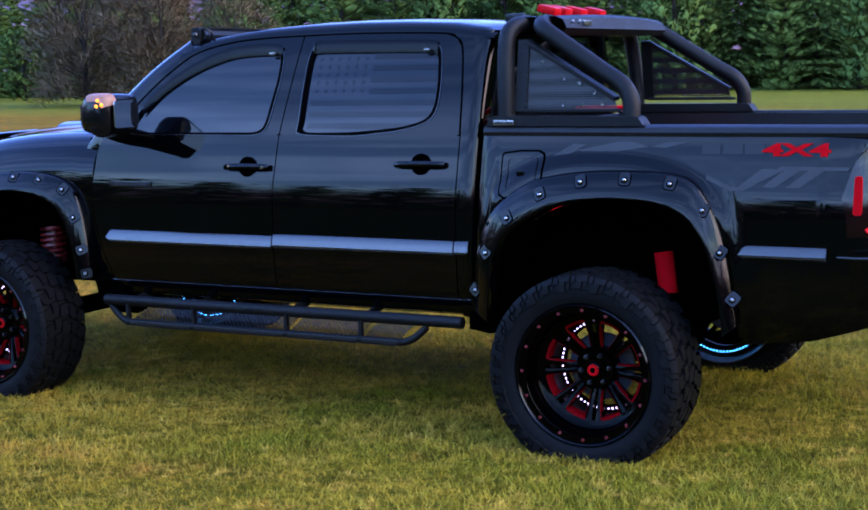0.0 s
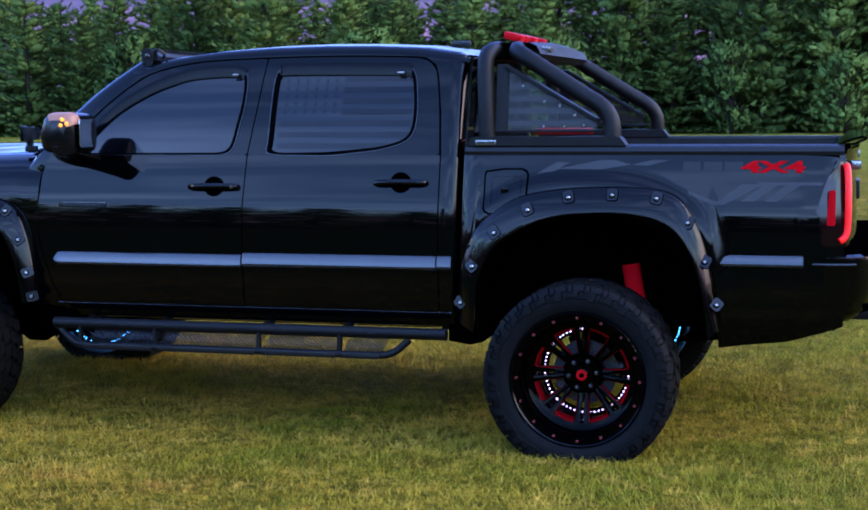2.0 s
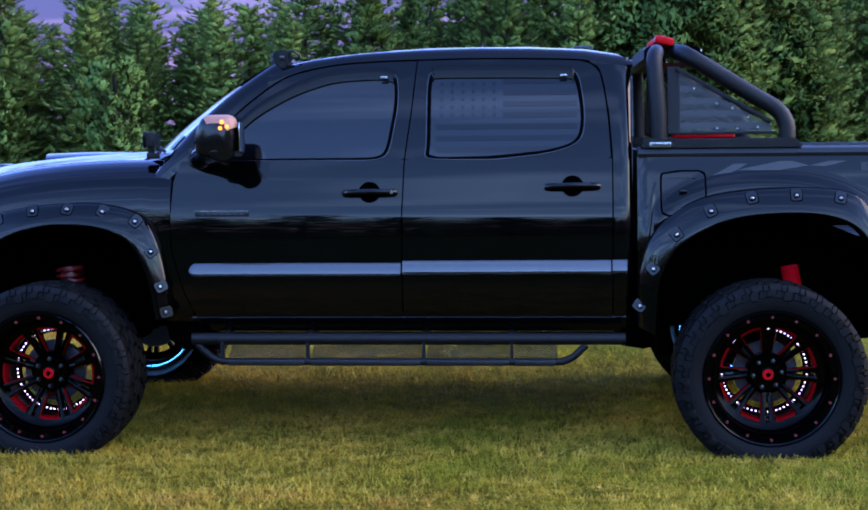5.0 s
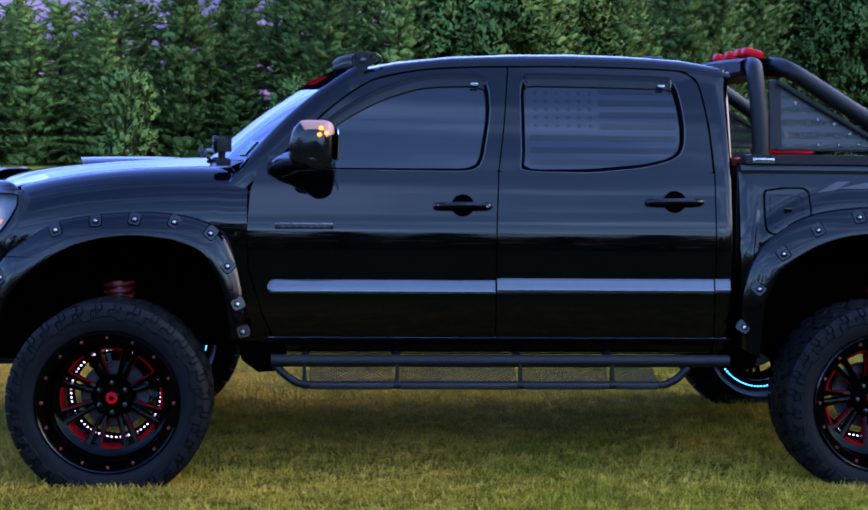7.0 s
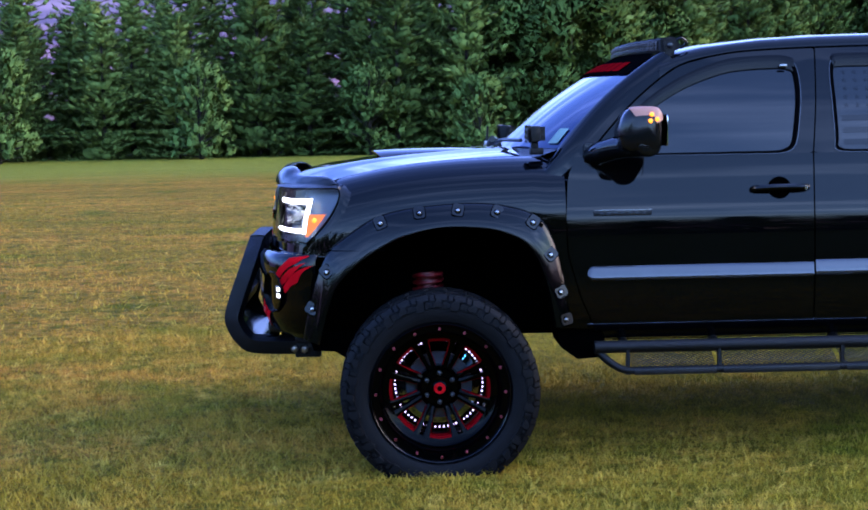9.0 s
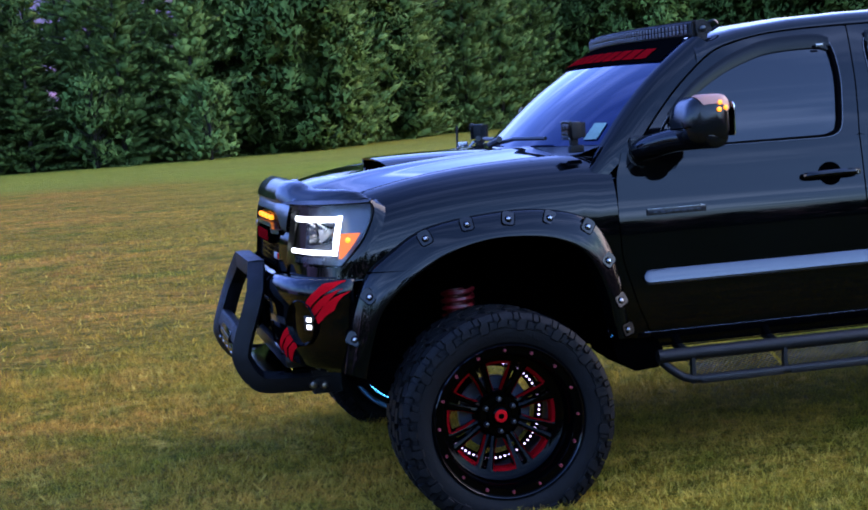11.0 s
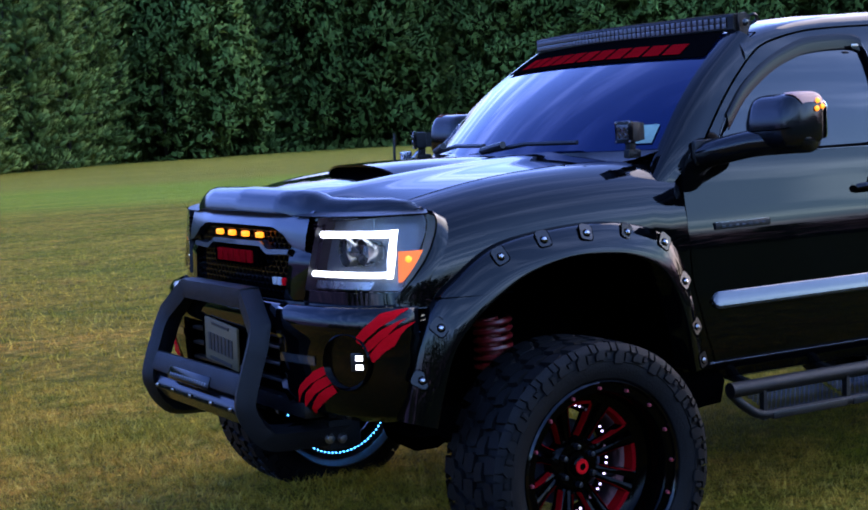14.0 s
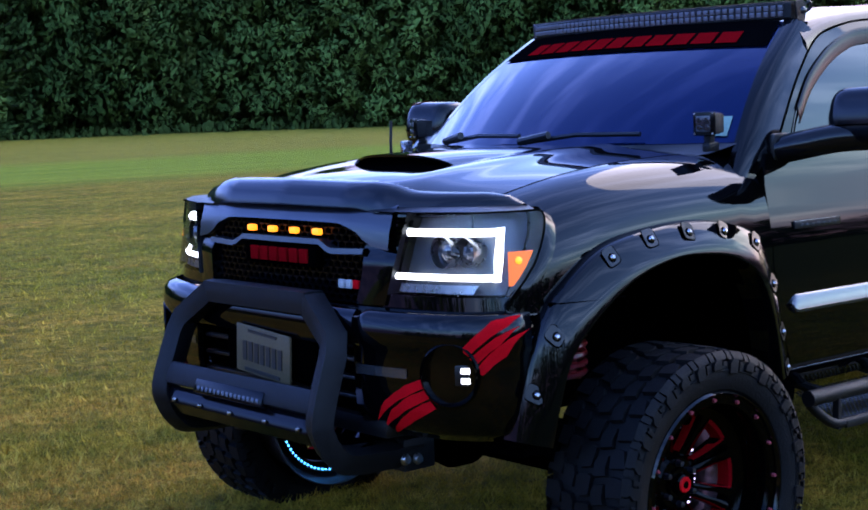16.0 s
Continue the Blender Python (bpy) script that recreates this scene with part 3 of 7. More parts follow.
FD_L = [(0.60, 0.675), (0.66, 0.655), (0.74, 0.618), (0.93, 0.562), (1.10, 0.555), (1.26, 0.566), (1.345, 0.600)]
FD_R = [(0.60, 1.612), (1.10, 1.612), (1.345, 1.622)]
RD_R = [(0.60, 2.560), (1.30, 2.560), (1.345, 2.560)]
FRONT_UPPER = [(0.605, 1.345), (0.655, 1.345), (0.695, 1.398), (0.815, 1.529), (0.935, 1.636), (1.078, 1.731), (1.27, 1.777), (1.45, 1.793), (1.672, 1.80), (1.65, 1.56), (1.622, 1.345)]
FRONT_GLASS = [(0.735, 1.352), (0.82, 1.475), (0.93, 1.578), (1.075, 1.665), (1.20, 1.715), (1.32, 1.744), (1.51, 1.752), (1.575, 1.735), (1.583, 1.60), (1.545, 1.38), (1.50, 1.352)]
REAR_UPPER = [(1.628, 1.345), (1.656, 1.56), (1.678, 1.80), (2.00, 1.803), (2.40, 1.793), (2.475, 1.772), (2.515, 1.725), (2.545, 1.55), (2.560, 1.345)]
REAR_GLASS = [(1.735, 1.405), (1.725, 1.36), (1.78, 1.352), (2.02, 1.353), (2.27, 1.377), (2.39, 1.41), (2.425, 1.46), (2.43, 1.56), (2.41, 1.70), (2.385, 1.738), (2.33, 1.75), (1.80, 1.757), (1.752, 1.745), (1.735, 1.70)]


def door_handle(s, x0, x1, z, door):
    y = side_y(z)
    xm, w = (x0 + x1) / 2, x1 - x0
    cup = bmesh.new()
    add_lathe(cup, [(0.047, 0.004), (0.044, 0.001), (0.030, 0.0005), (0.0, 0.0005)], 24, "y")
    for v in cup.verts:
        v.co = Vector((xm + v.co.x * 1.05, s * (y + 0.002 + v.co.y - (v.co.z * 0.17)), z + v.co.z))
    # Disc lies on the door skin; the recess shade is its black colour.
    part("handle_cup", cup, DARK, door, "black handle cup disc with the recess shade in its colour")
    bm = bmesh.new()
    pts = smooth_path([(x0, s * (y + 0.012), z - 0.004), (x0 + 0.03, s * (y + 0.030), z), (xm, s * (y + 0.038), z + 0.003), (x1 - 0.03, s * (y + 0.032), z + 0.002), (x1, s * (y + 0.014), z)], 5)
    add_tube(bm, pts, 0.014, 10, squash=1.0)
    part("door_handle", bm, PAINT, door, "black pull handle")
    if s < 0 and x0 < 2:
        part("key_cylinder", lathe([(0.0, -0.002), (0.008, -0.002), (0.009, 0.004)], 14, "y", (x1 - 0.012, s * (y + 0.043), z)), STEEL, door)


def rain_visor(s, loop_glass, zmin, door, tag_x):
    """Smoked deflector along the top of a window."""
    top = [p for p in loop_glass if p[1] >= zmin]
    top = sorted(top)
    path = smooth_path([(x, 0, z) for x, z in top], 4)
    P = []
    for p in path:
        x, z = p.x, p.z
        y = side_y(z)
        P.append([(x, s * (y + 0.002), z + 0.016), (x, s * (y + 0.006), z + 0.010), (x, s * (y + 0.011), z - 0.012), (x, s * (y + 0.014), z - 0.040), (x, s * (y + 0.008), z - 0.042)])
    ob = part("window_visor", grid(P), VISOR, door, "smoked wind deflector")
    thicken(ob, 0.003)
    z = 1.714
    part("visor_tag", box((tag_x, s * (side_y(z) + 0.0145), z + 0.006), (0.032, 0.004, 0.012), 0.002), STEEL, door)


def moulding(s, x0, x1, z0, z1, parent, y_at=None, round_start=False):
    """A body-side moulding with its face tilted to the sky."""
    P = []
    xs = [x0 + 0.03 * (1 - math.cos(q * math.pi / 12)) for q in range(6)] if round_start else []
    xs += [x0 + 0.03 + (x1 - x0 - 0.03) * q / 12 for q in range(13)] if round_start else [x0 + (x1 - x0) * q / 12 for q in range(13)]
    for x in xs:
        k = 1.0
        if round_start and x - x0 < 0.03:
            k = math.sqrt(max(0.02, 1 - ((0.03 - (x - x0)) / 0.03) ** 2))
        zm, h = (z0 + z1) / 2, (z1 - z0) / 2 * k
        y = y_at if y_at else side_y(zm)
        P.append([(x, s * (y - 0.003), zm - h), (x, s * (y + 0.014), zm - h + 0.006 * k), (x, s * (y + 0.018), zm - h + 0.016 * k), (x, s * (y + 0.008), zm + h - 0.010 * k), (x, s * (y + 0.003), zm + h - 0.003 * k), (x, s * (y - 0.004), zm + h)])
    bm = grid(P)
    bmesh.ops.holes_fill(bm, edges=[e for e in bm.edges if e.is_boundary], sides=0)
    return part("side_moulding", bm, SILVERSTRIP, parent, "charcoal metallic rub strip")


def flag_decal(s, door):
    """Stars and stripes in faint dark film on the rear side window."""
    x0, x1, z0, z1 = 1.765, 2.405, 1.375, 1.71
    for i in range(13):
        if i % 2:
            continue
        zc = z0 + (z1 - z0) * (i + 0.5) / 13
        xa = x0 if i < 6 else 2.07
        part("flag_stripe", side_fill(s, [(xa, zc - 0.012), (x1, zc - 0.012), (x1, zc + 0.012), (xa, zc + 0.012)], -0.0125), FILM, door)
    for r in range(5):
        for c in range(6):
            x, z = 1.79 + c * 0.048, 1.545 + r * 0.036
            loop = [(x + (0.011 if k % 2 == 0 else 0.0045) * math.sin(k * math.pi / 5), z + (0.011 if k % 2 == 0 else 0.0045) * math.cos(k * math.pi / 5)) for k in range(10)]
            part("flag_star", side_fill(s, loop, -0.0125), FILM, door)


FRONT_PANE, REAR_PANE = round_loop(FRONT_GLASS, 0.06, 4), round_loop(REAR_GLASS, 0.06, 4)


def window_seal(s, loop, c, door):
    """Black rubber channel round a side window, and the fine shut line of the door frame outside it."""
    def grown(k):
        out = []
        for x, z in loop:
            d = math.hypot(x - c[0], z - c[1])
            out.append((x + (x - c[0]) / d * k, z + (z - c[1]) / d * k))
        return out
    part("window_seal", side_ring(s, grown(0.009), grown(-0.006), c, 0.0025, 240, 0.018), STRIP, door, "black rubber window channel")
    part("seal_lip", side_ring(s, grown(0.014), grown(0.010), c, 0.0035, 240, 0.004), GUN, door)


def build_doors(s):
    def shut_line(pts, door):
        path = smooth_path([(x, 0, z) for x, z in pts], 5)
        part("shut_line", tube([(p.x, s * (side_y(p.z) + 0.0005), p.z) for p in path], 0.0042, 6), DARK, door)
    d = part("front_door", side_panel(s, FD_L, FD_R, 0.60, 1.345), PAINT, truck)
    thicken(d, 0.02)
    part("window_frame", side_ring(s, FRONT_UPPER, FRONT_PANE, (1.22, 1.53)), PAINT, d)
    part("window_glass", side_sheet(s, FRONT_PANE, -0.014), TINT, d, "dark tinted side window")
    shut_line(FRONT_UPPER[1:9], d)
    window_seal(s, FRONT_PANE, (1.22, 1.55), d)
    door_handle(s, 1.352, 1.585, 1.200, d)
    rain_visor(s, FRONT_GLASS[1:8], 1.47, d, 1.525)
    moulding(s, 0.640, 1.609, 0.818, 0.884, d, round_start=True)
    b = box(((0.67 + 0.918) / 2, s * (side_y(1.108) + 0.004), 1.108), (0.248, 0.008, 0.026), 0.003)
    part("model_badge", b, GUN, d, "slim dark badge with a bright edge")
    for k in range(7):
        part("badge_bar", box((0.705 + k * 0.030, s * (side_y(1.108) + 0.0085), 1.106), (0.015, 0.002, 0.008), 0.0005), HOUSING, d)
    part("badge_edge", box((0.794, s * (side_y(1.12) + 0.0085), 1.1195), (0.244, 0.003, 0.0022), 0.0005), STEEL, d)
    r = part("rear_door", side_panel(s, [(z, x + 0.006) for z, x in FD_R], RD_R, 0.60, 1.345), PAINT, truck)
    thicken(r, 0.02)
    part("window_frame", side_ring(s, REAR_UPPER, REAR_PANE, (2.08, 1.55)), PAINT, r)
    part("window_glass", side_sheet(s, REAR_PANE, -0.014), TINT, r, "dark tinted side window with flag film")
    shut_line(REAR_UPPER[2:], r)
    window_seal(s, REAR_PANE, (2.08, 1.55), r)
    flag_decal(s, r)
    door_handle(s, 2.266, 2.500, 1.222, r)
    rain_visor(s, [p for p in REAR_GLASS if p[1] > 1.70 and 1.74 < p[0] < 2.42], 1.6, r, 2.345)
    moulding(s, 1.617, 2.553, 0.826, 0.893, r)
    # corner post of the cab, turned round to the back wall
    P = []
    for z in zlevels(0.55, 1.80, 30):
        y = side_y(z)
        x0 = interp(z, [(0.55, 2.566), (1.345, 2.566), (1.55, 2.551), (1.725, 2.521), (1.772, 2.481), (1.80, 2.44)])
        xb = 2.652 if z < 1.7 else 2.652 + (z - 1.7) * 0.05
        row = [(x0, s * y, z), ((x0 + xb) / 2 - 0.01, s * y, z)]
        for k in range(1, 6):
            th = k / 5 * math.pi / 2
            row.append((xb - 0.045 + 0.045 * math.sin(th), s * (y - 0.045 + 0.045 * math.cos(th)), z))
        row.append((xb, s * (y - 0.14), z))
        P.append(row)
    c = part("cab_corner_post", grid(P), PAINT, truck)
    moulding(s, 2.560, 2.625, 0.829, 0.894, c)
    # sill under the doors
    P = []
    for x in (0.60, 0.66, 1.2, 1.9, 2.56, 2.64):
        P.append([(x, s * 0.893, 0.640), (x, s * 0.905, 0.632), (x, s * 0.900, 0.622), (x, s * 0.880, 0.604), (x, s * 0.868, 0.566), (x, s * 0.80, 0.548), (x, s * 0.60, 0.545)])
    sl = part("sill", grid(P), PAINT, truck)
    # Lighter tube added in place of the reflection along the lower door edge.
    part("sill_glint", tube([(0.64, s * 0.9065, 0.632), (2.62, s * 0.9065, 0.632)], 0.0028, 6), SILVERSTRIP, sl)


build_doors(-1)
build_doors(1)

# roof, pillars, glass
ROOF = [(0.96, 1.782), (1.06, 1.806), (1.19, 1.832), (1.44, 1.858), (1.70, 1.871), (1.95, 1.875), (2.20, 1.871), (2.45, 1.858), (2.60, 1.835), (2.66, 1.802)]
DOOR_TOP = [(0.96, 1.655), (1.078, 1.734), (1.27, 1.780), (1.45, 1.796), (1.672, 1.803), (2.00, 1.806), (2.40, 1.796), (2.48, 1.776), (2.56, 1.770), (2.66, 1.765)]


def roof_row(x):
    zr, zd = interp(x, ROOF), interp(x, DOOR_TOP)
    yd = side_y(zd)
    ys = [(yd, zd), (yd - 0.008, zd + (zr - zd) * 0.30), (yd - 0.035, zd + (zr - zd) * 0.62), (min(yd - 0.075, 0.60), zr - 0.018), (0.50, zr - 0.008), (0.30, zr - 0.002), (0.0, zr)]
    return [(x, -y, z) for y, z in ys] + [(x, y, z) for y, z in ys[-2::-1]]


XR = [0.985, 1.02, 1.06, 1.12, 1.19, 1.3, 1.44, 1.57, 1.70, 1.83, 1.95, 2.08, 2.20, 2.33, 2.45, 2.53, 2.60, 2.635, 2.66]
roof = part("roof", grid([roof_row(x) for x in XR]), PAINT, truck, sharp=1.2)
thicken(roof, 0.02)


def shield_pt(u, v):
    """u across, -1 to 1; v up the pane."""
    hw = 0.812 + (0.655 - 0.812) * v
    xb = 0.535 - 0.225 * (1 - u * u)
    xt = 1.000 - 0.075 * (1 - u * u)
    zb, zt = 1.372 - 0.0 * u, 1.790 + 0.012 * (1 - u * u)
    x = xb + (xt - xb) * v - 0.018 * math.sin(math.pi * v)
    z = zb + (zt - zb) * v + 0.022 * math.sin(math.pi * v)
    return (x, u * hw, z)


ws = part("windscreen", grid([[shield_pt(-0.985 + 1.97 * i / 16, 0.02 + 0.96 * j / 10) for j in range(11)] for i in range(17)]), SHIELD, truck, "raked windscreen reflecting the evening sky")
part("sun_strip", grid([[tuple(Vector(shield_pt(-0.97 + 1.94 * i / 16, 0.735 + 0.245 * j / 3)) + Vector((-0.004, 0, 0.004))) for j in range(4)] for i in range(17)]), STRIP, ws, "black sun strip across the top")
for k in range(11):
    u0, wd = 0.73 - k * 0.142, 0.118
    part("strip_mark", grid([[tuple(Vector(shield_pt(u0 - wd * a, 0.765 + 0.105 * b)) + Vector((-0.008, 0, 0.007))) for b in (0, 1)] for a in (0, 0.5, 1)]), LETTERRED, ws, "red bars on the sun strip" if k == 0 else "")
part("sticker", grid([[tuple(Vector(shield_pt(-0.95 + 0.085 * a, 0.06 + 0.13 * b)) + Vector((-0.004, 0, 0.003))) for b in (0, 1)] for a in (0, 1)]), STICKER, ws, "pale green inspection sticker")
for s in (-1, 1):
    P = []
    for j in range(-4, 13):
        v = j / 12
        a = Vector(shield_pt(s * 0.98, v))
        zz = a.z
        xd = interp(min(zz, 1.735), [(1.345, 0.628), (1.398, 0.697), (1.529, 0.817), (1.636, 0.937), (1.735, 1.078)])
        zd = min(interp(xd, [(0.628, 1.345), (0.697, 1.398), (0.817, 1.529), (0.937, 1.636), (1.078, 1.734)]), 1.734)
        b = Vector((xd, s * side_y(zd), zd))
        if v < 0:
            b = Vector((0.628 + 0.5 * v, s * (side_y(1.345 + 0.36 * v) + 0.09 * v), 1.345 + 0.46 * v))
            a += Vector((0, s * 0.05 * v, 0.10 * v))
        m = (a + b) / 2 + Vector((-0.012, s * 0.018, 0.018))
        P.append([tuple(a + Vector((0.01, 0, -0.012))), tuple(a), tuple(a.lerp(m, 0.5) + Vector((-0.004, s * 0.006, 0.008))), tuple(m), tuple(b.lerp(m, 0.4)), tuple(b)])
    part("windscreen_pillar", grid(P), PAINT, truck, sharp=1.2)
bw = part("cab_back_wall", prism([(-0.73, 0.60), (0.73, 0.60), (0.76, 1.34), (0.62, 1.80), (-0.62, 1.80), (-0.76, 1.34)], 0, 0.02), PAINT, truck)
for v in bw.data.vertices:
    v.co = Vector((2.638 + v.co.y, v.co.x, v.co.z))
rw = part("rear_window", prism(round_loop([(-0.58, 1.40), (0.58, 1.40), (0.50, 1.72), (-0.50, 1.72)], 0.05), 0, 0.012), TINT, bw)
for v in rw.data.vertices:
    v.co = Vector((2.659 + v.co.y, v.co.x, v.co.z))
part("cab_floor", box((1.62, 0, 0.575), (2.0, 1.6, 0.06), 0.01), DARK, truck)
part("dashboard", box((0.78, 0, 1.20), (0.5, 1.5, 0.25), 0.06), DARK, truck)
for s in (-1, 1):
    for xx in (1.55, 2.35):
        part("seat", box((xx, s * 0.40, 1.10), (0.16, 0.5, 0.75), 0.06), DARK, truck)

# fenders and bonnet
HOOD_EDGE = [(-0.56, 1.205), (-0.50, 1.235), (-0.40, 1.270), (-0.20, 1.310), (0.0, 1.334), (0.20, 1.346), (0.40, 1.350), (0.60, 1.346)]
PLAN = [(-0.60, 0.940), (-0.527, 0.972), (-0.466, 0.990), (-0.35, 0.997), (-0.20, 1.0), (0.10, 1.0), (0.55, 1.0)]
FENDER_SEC = [(0.0, 0.705), (0.008, 0.745), (0.022, 0.785), (0.045, 0.826), (0.075, 0.862), (0.115, 0.891), (0.165, 0.911), (0.22, 0.923), (0.28, 0.929), (0.36, 0.932), (0.72, 0.932)]
def fine(table):
    return [(p.x, p.y) for p in smooth_path([(a, b, 0) for a, b in table], 8)]


HOOD_EDGE, PLAN = fine(HOOD_EDGE), fine(PLAN)
FENDER_FINE = [(p.x, p.y) for p in smooth_path([(d, y, 0) for d, y in FENDER_SEC], 8)]
FRONT_OUT = [(-0.575, 0.60), (-0.552, 0.715), (-0.512, 0.86), (-0.462, 0.962), (-0.390, 1.025), (-0.23, 1.117), (0.0, 1.155), (0.228, 1.157), (0.413, 1.110), (0.494, 1.006), (0.542, 0.820), (0.557, 0.640)]
FRONT_IN = [(-0.50, 0.58), (-0.470, 0.70), (-0.425, 0.82), (-0.34, 0.91), (-0.23, 0.985), (-0.136, 1.030), (0.0, 1.062), (0.138, 1.063), (0.275, 1.041), (0.391, 0.973), (0.461, 0.823), (0.496, 0.632)]
REAR_OUT = [(2.668, 0.60), (2.668, 0.70), (2.676, 0.847), (2.733, 1.006), (2.824, 1.098), (2.956, 1.169), (3.174, 1.204), (3.418, 1.209), (3.588, 1.191), (3.673, 1.134), (3.746, 0.999), (3.796, 0.802), (3.826, 0.60)]
REAR_IN = [(2.745, 0.56), (2.752, 0.68), (2.765, 0.80), (2.815, 0.91), (2.878, 0.976), (3.051, 1.064), (3.248, 1.096), (3.467, 1.090), (3.612, 1.038), (3.697, 0.928), (3.735, 0.81), (3.759, 0.706), (3.775, 0.56)]


def arch_z(table, x):
    return interp(x, [p for p in table])


# rear edge of the headlight, x at each height
LAMP_REAR = [(0.95, -0.595), (0.975, -0.575), (1.0, -0.553), (1.04, -0.515), (1.09, -0.472), (1.13, -0.447), (1.17, -0.428), (1.205, -0.418), (1.222, -0.420), (1.235, -0.430), (1.25, -0.47), (1.27, -0.54)]


def build_fender(s):
    P = []
    xs = [-0.47 + (0.553 + 0.47) * k / 30 for k in range(31)]
    for x in xs:
        he, pw = interp(x, HOOD_EDGE), interp(x, PLAN)
        za = arch_z([p for p in FRONT_OUT if -0.48 < p[0] < 0.53], x) - 0.025
        if x > 0.49:
            za = 0.981
        row = []
        for k in range(31):
            # denser near the shoulder
            d = (he - za) * (1 - k / 30) ** 1.7
            z = he - d
            xw = x + max(0.0, min(interp(z, LAMP_REAR) + 0.050, -0.30) + 0.47) * max(0.0, 1 - (x + 0.47) / 0.24)
            row.append((xw, s * interp(max(0.0, interp(xw, HOOD_EDGE) - z), FENDER_FINE) * interp(xw, PLAN), z))
        P.append(row)
    f = part("front_fender", grid(P), PAINT, truck, sharp=1.2)
    thicken(f, 0.01)
    # strip behind the wheel down to the sill
    part("fender_tail", side_panel(s, [(0.56, 0.53), (1.0, 0.49)], [(0.56, 0.660), (0.66, 0.650), (0.74, 0.613), (0.93, 0.557), (1.0, 0.553)], 0.615, 1.0, 4, 10), PAINT, f)
    P = []
    for k in range(13):
        x = 0.26 + 0.36 * k / 12
        he = interp(x, HOOD_EDGE)
        ye = float(np.interp(0.03, [d for d, _ in FENDER_SEC], [y for _, y in FENDER_SEC]))
        P.append([(x, s * 0.60, he - 0.03), (x, s * 0.700, he - 0.004), (x, s * 0.745, he - 0.006), (x, s * ye, he - 0.030), (x, s * 0.872, he - 0.10)])
    part("fender_shoulder", grid(P), PAINT, f, sharp=1.2)
    return f


for s in (-1, 1):
    build_fender(s)

HOOD_MID = [(-0.70, 1.235), (-0.66, 1.265), (-0.58, 1.297), (-0.45, 1.325), (-0.20, 1.350), (0.0, 1.366), (0.25, 1.381), (0.50, 1.388)]

HOOD_MID = fine(HOOD_MID)


def hood_pt(x, u):
    """u across, -1 to 1; x along the centre."""
    a = abs(u)
    k = (0.36 - x) / (0.36 + 0.70)
    xx = x + (0.15 * k + 0.02 * (1 - k)) * a ** 2.4
    hw = 0.700 * interp(xx, PLAN)
    zm, ze = interp(x, HOOD_MID), interp(xx, HOOD_EDGE) + 0.002
    crown = 1 - a ** 2.6
    z = ze + (zm - ze) * crown
    z += 0.009 * math.exp(-((a - 0.52) / 0.10) ** 2) * min(1, max(0, (x + 0.62) / 0.3))
    return (xx, u * hw, z)


hood = part("hood", grid([[hood_pt(-0.68 + 1.04 * i / 26, -1 + 2 * j / 32) for j in range(33)] for i in range(27)]), PAINT, truck, "glossy black bonnet with an air scoop", sharp=1.2)
thicken(hood, 0.012)
# scoop: an open mouth that runs back into the bonnet
P = []
for i in range(13):
    t = i / 12
    x = -0.275 + 0.56 * t
    hw = 0.285 - 0.06 * t
    row = []
    for j in range(17):
        u = -1 + 2 * j / 16
        hz = interp(x, HOOD_MID) - 0.004
        rise = 0.040 * (1 - t) ** 0.8 * (1 - abs(u) ** 3.5)
        row.append((x + 0.05 * abs(u) ** 2 * (1 - t), u * hw, hz + rise))
    P.append(row)
sc = part("hood_scoop", grid(P), PAINT, hood, "raised bonnet scoop", sharp=1.2)
thicken(sc, 0.008)
P = []
for j in range(17):
    u = -1 + 2 * j / 16
    x = -0.270 + 0.05 * abs(u) ** 2
    hz = interp(x, HOOD_MID) - 0.004
    P.append([(x + 0.02, u * 0.275, hz), (x + 0.02, u * 0.275, hz + 0.034 * (1 - abs(u) ** 3.5))])
# Sheet closes the mouth; the shade inside is its black colour.
part("scoop_mouth", grid(P), DARK, hood, "black sheet in the scoop mouth, shade in its colour")
# cowl between bonnet and windscreen
P = []
for j in range(17):
    u = -1 + 2 * j / 16
    a = Vector(hood_pt(0.36, u))
    b = Vector(shield_pt(u, 0.02))
    P.append([tuple(a + Vector((0.004, 0, -0.012))), tuple((a + b) / 2 + Vector((0, 0, -0.016))), tuple(b + Vector((-0.004, 0, -0.002)))])
part("cowl", grid(P), PLASTIC, truck, "black plastic cowl")
for u0, u1 in ((-0.02, -0.62), (0.62, 0.02)):
    a, b = Vector(shield_pt(u0, 0.015)), Vector(shield_pt(u1, 0.05))
    bm = tube([a + Vector((-0.03, 0, 0.012)), a.lerp(b, 0.5) + Vector((-0.035, 0, 0.03)), b + Vector((-0.02, 0, 0.02))], 0.009, 6)
    add_tube(bm, [a + Vector((-0.03, 0, 0.018)), a.lerp(b, 0.3) + Vector((-0.055, 0, 0.035))], 0.014, 8)
    part("wiper", bm, PLASTIC, truck, "black wiper arm")
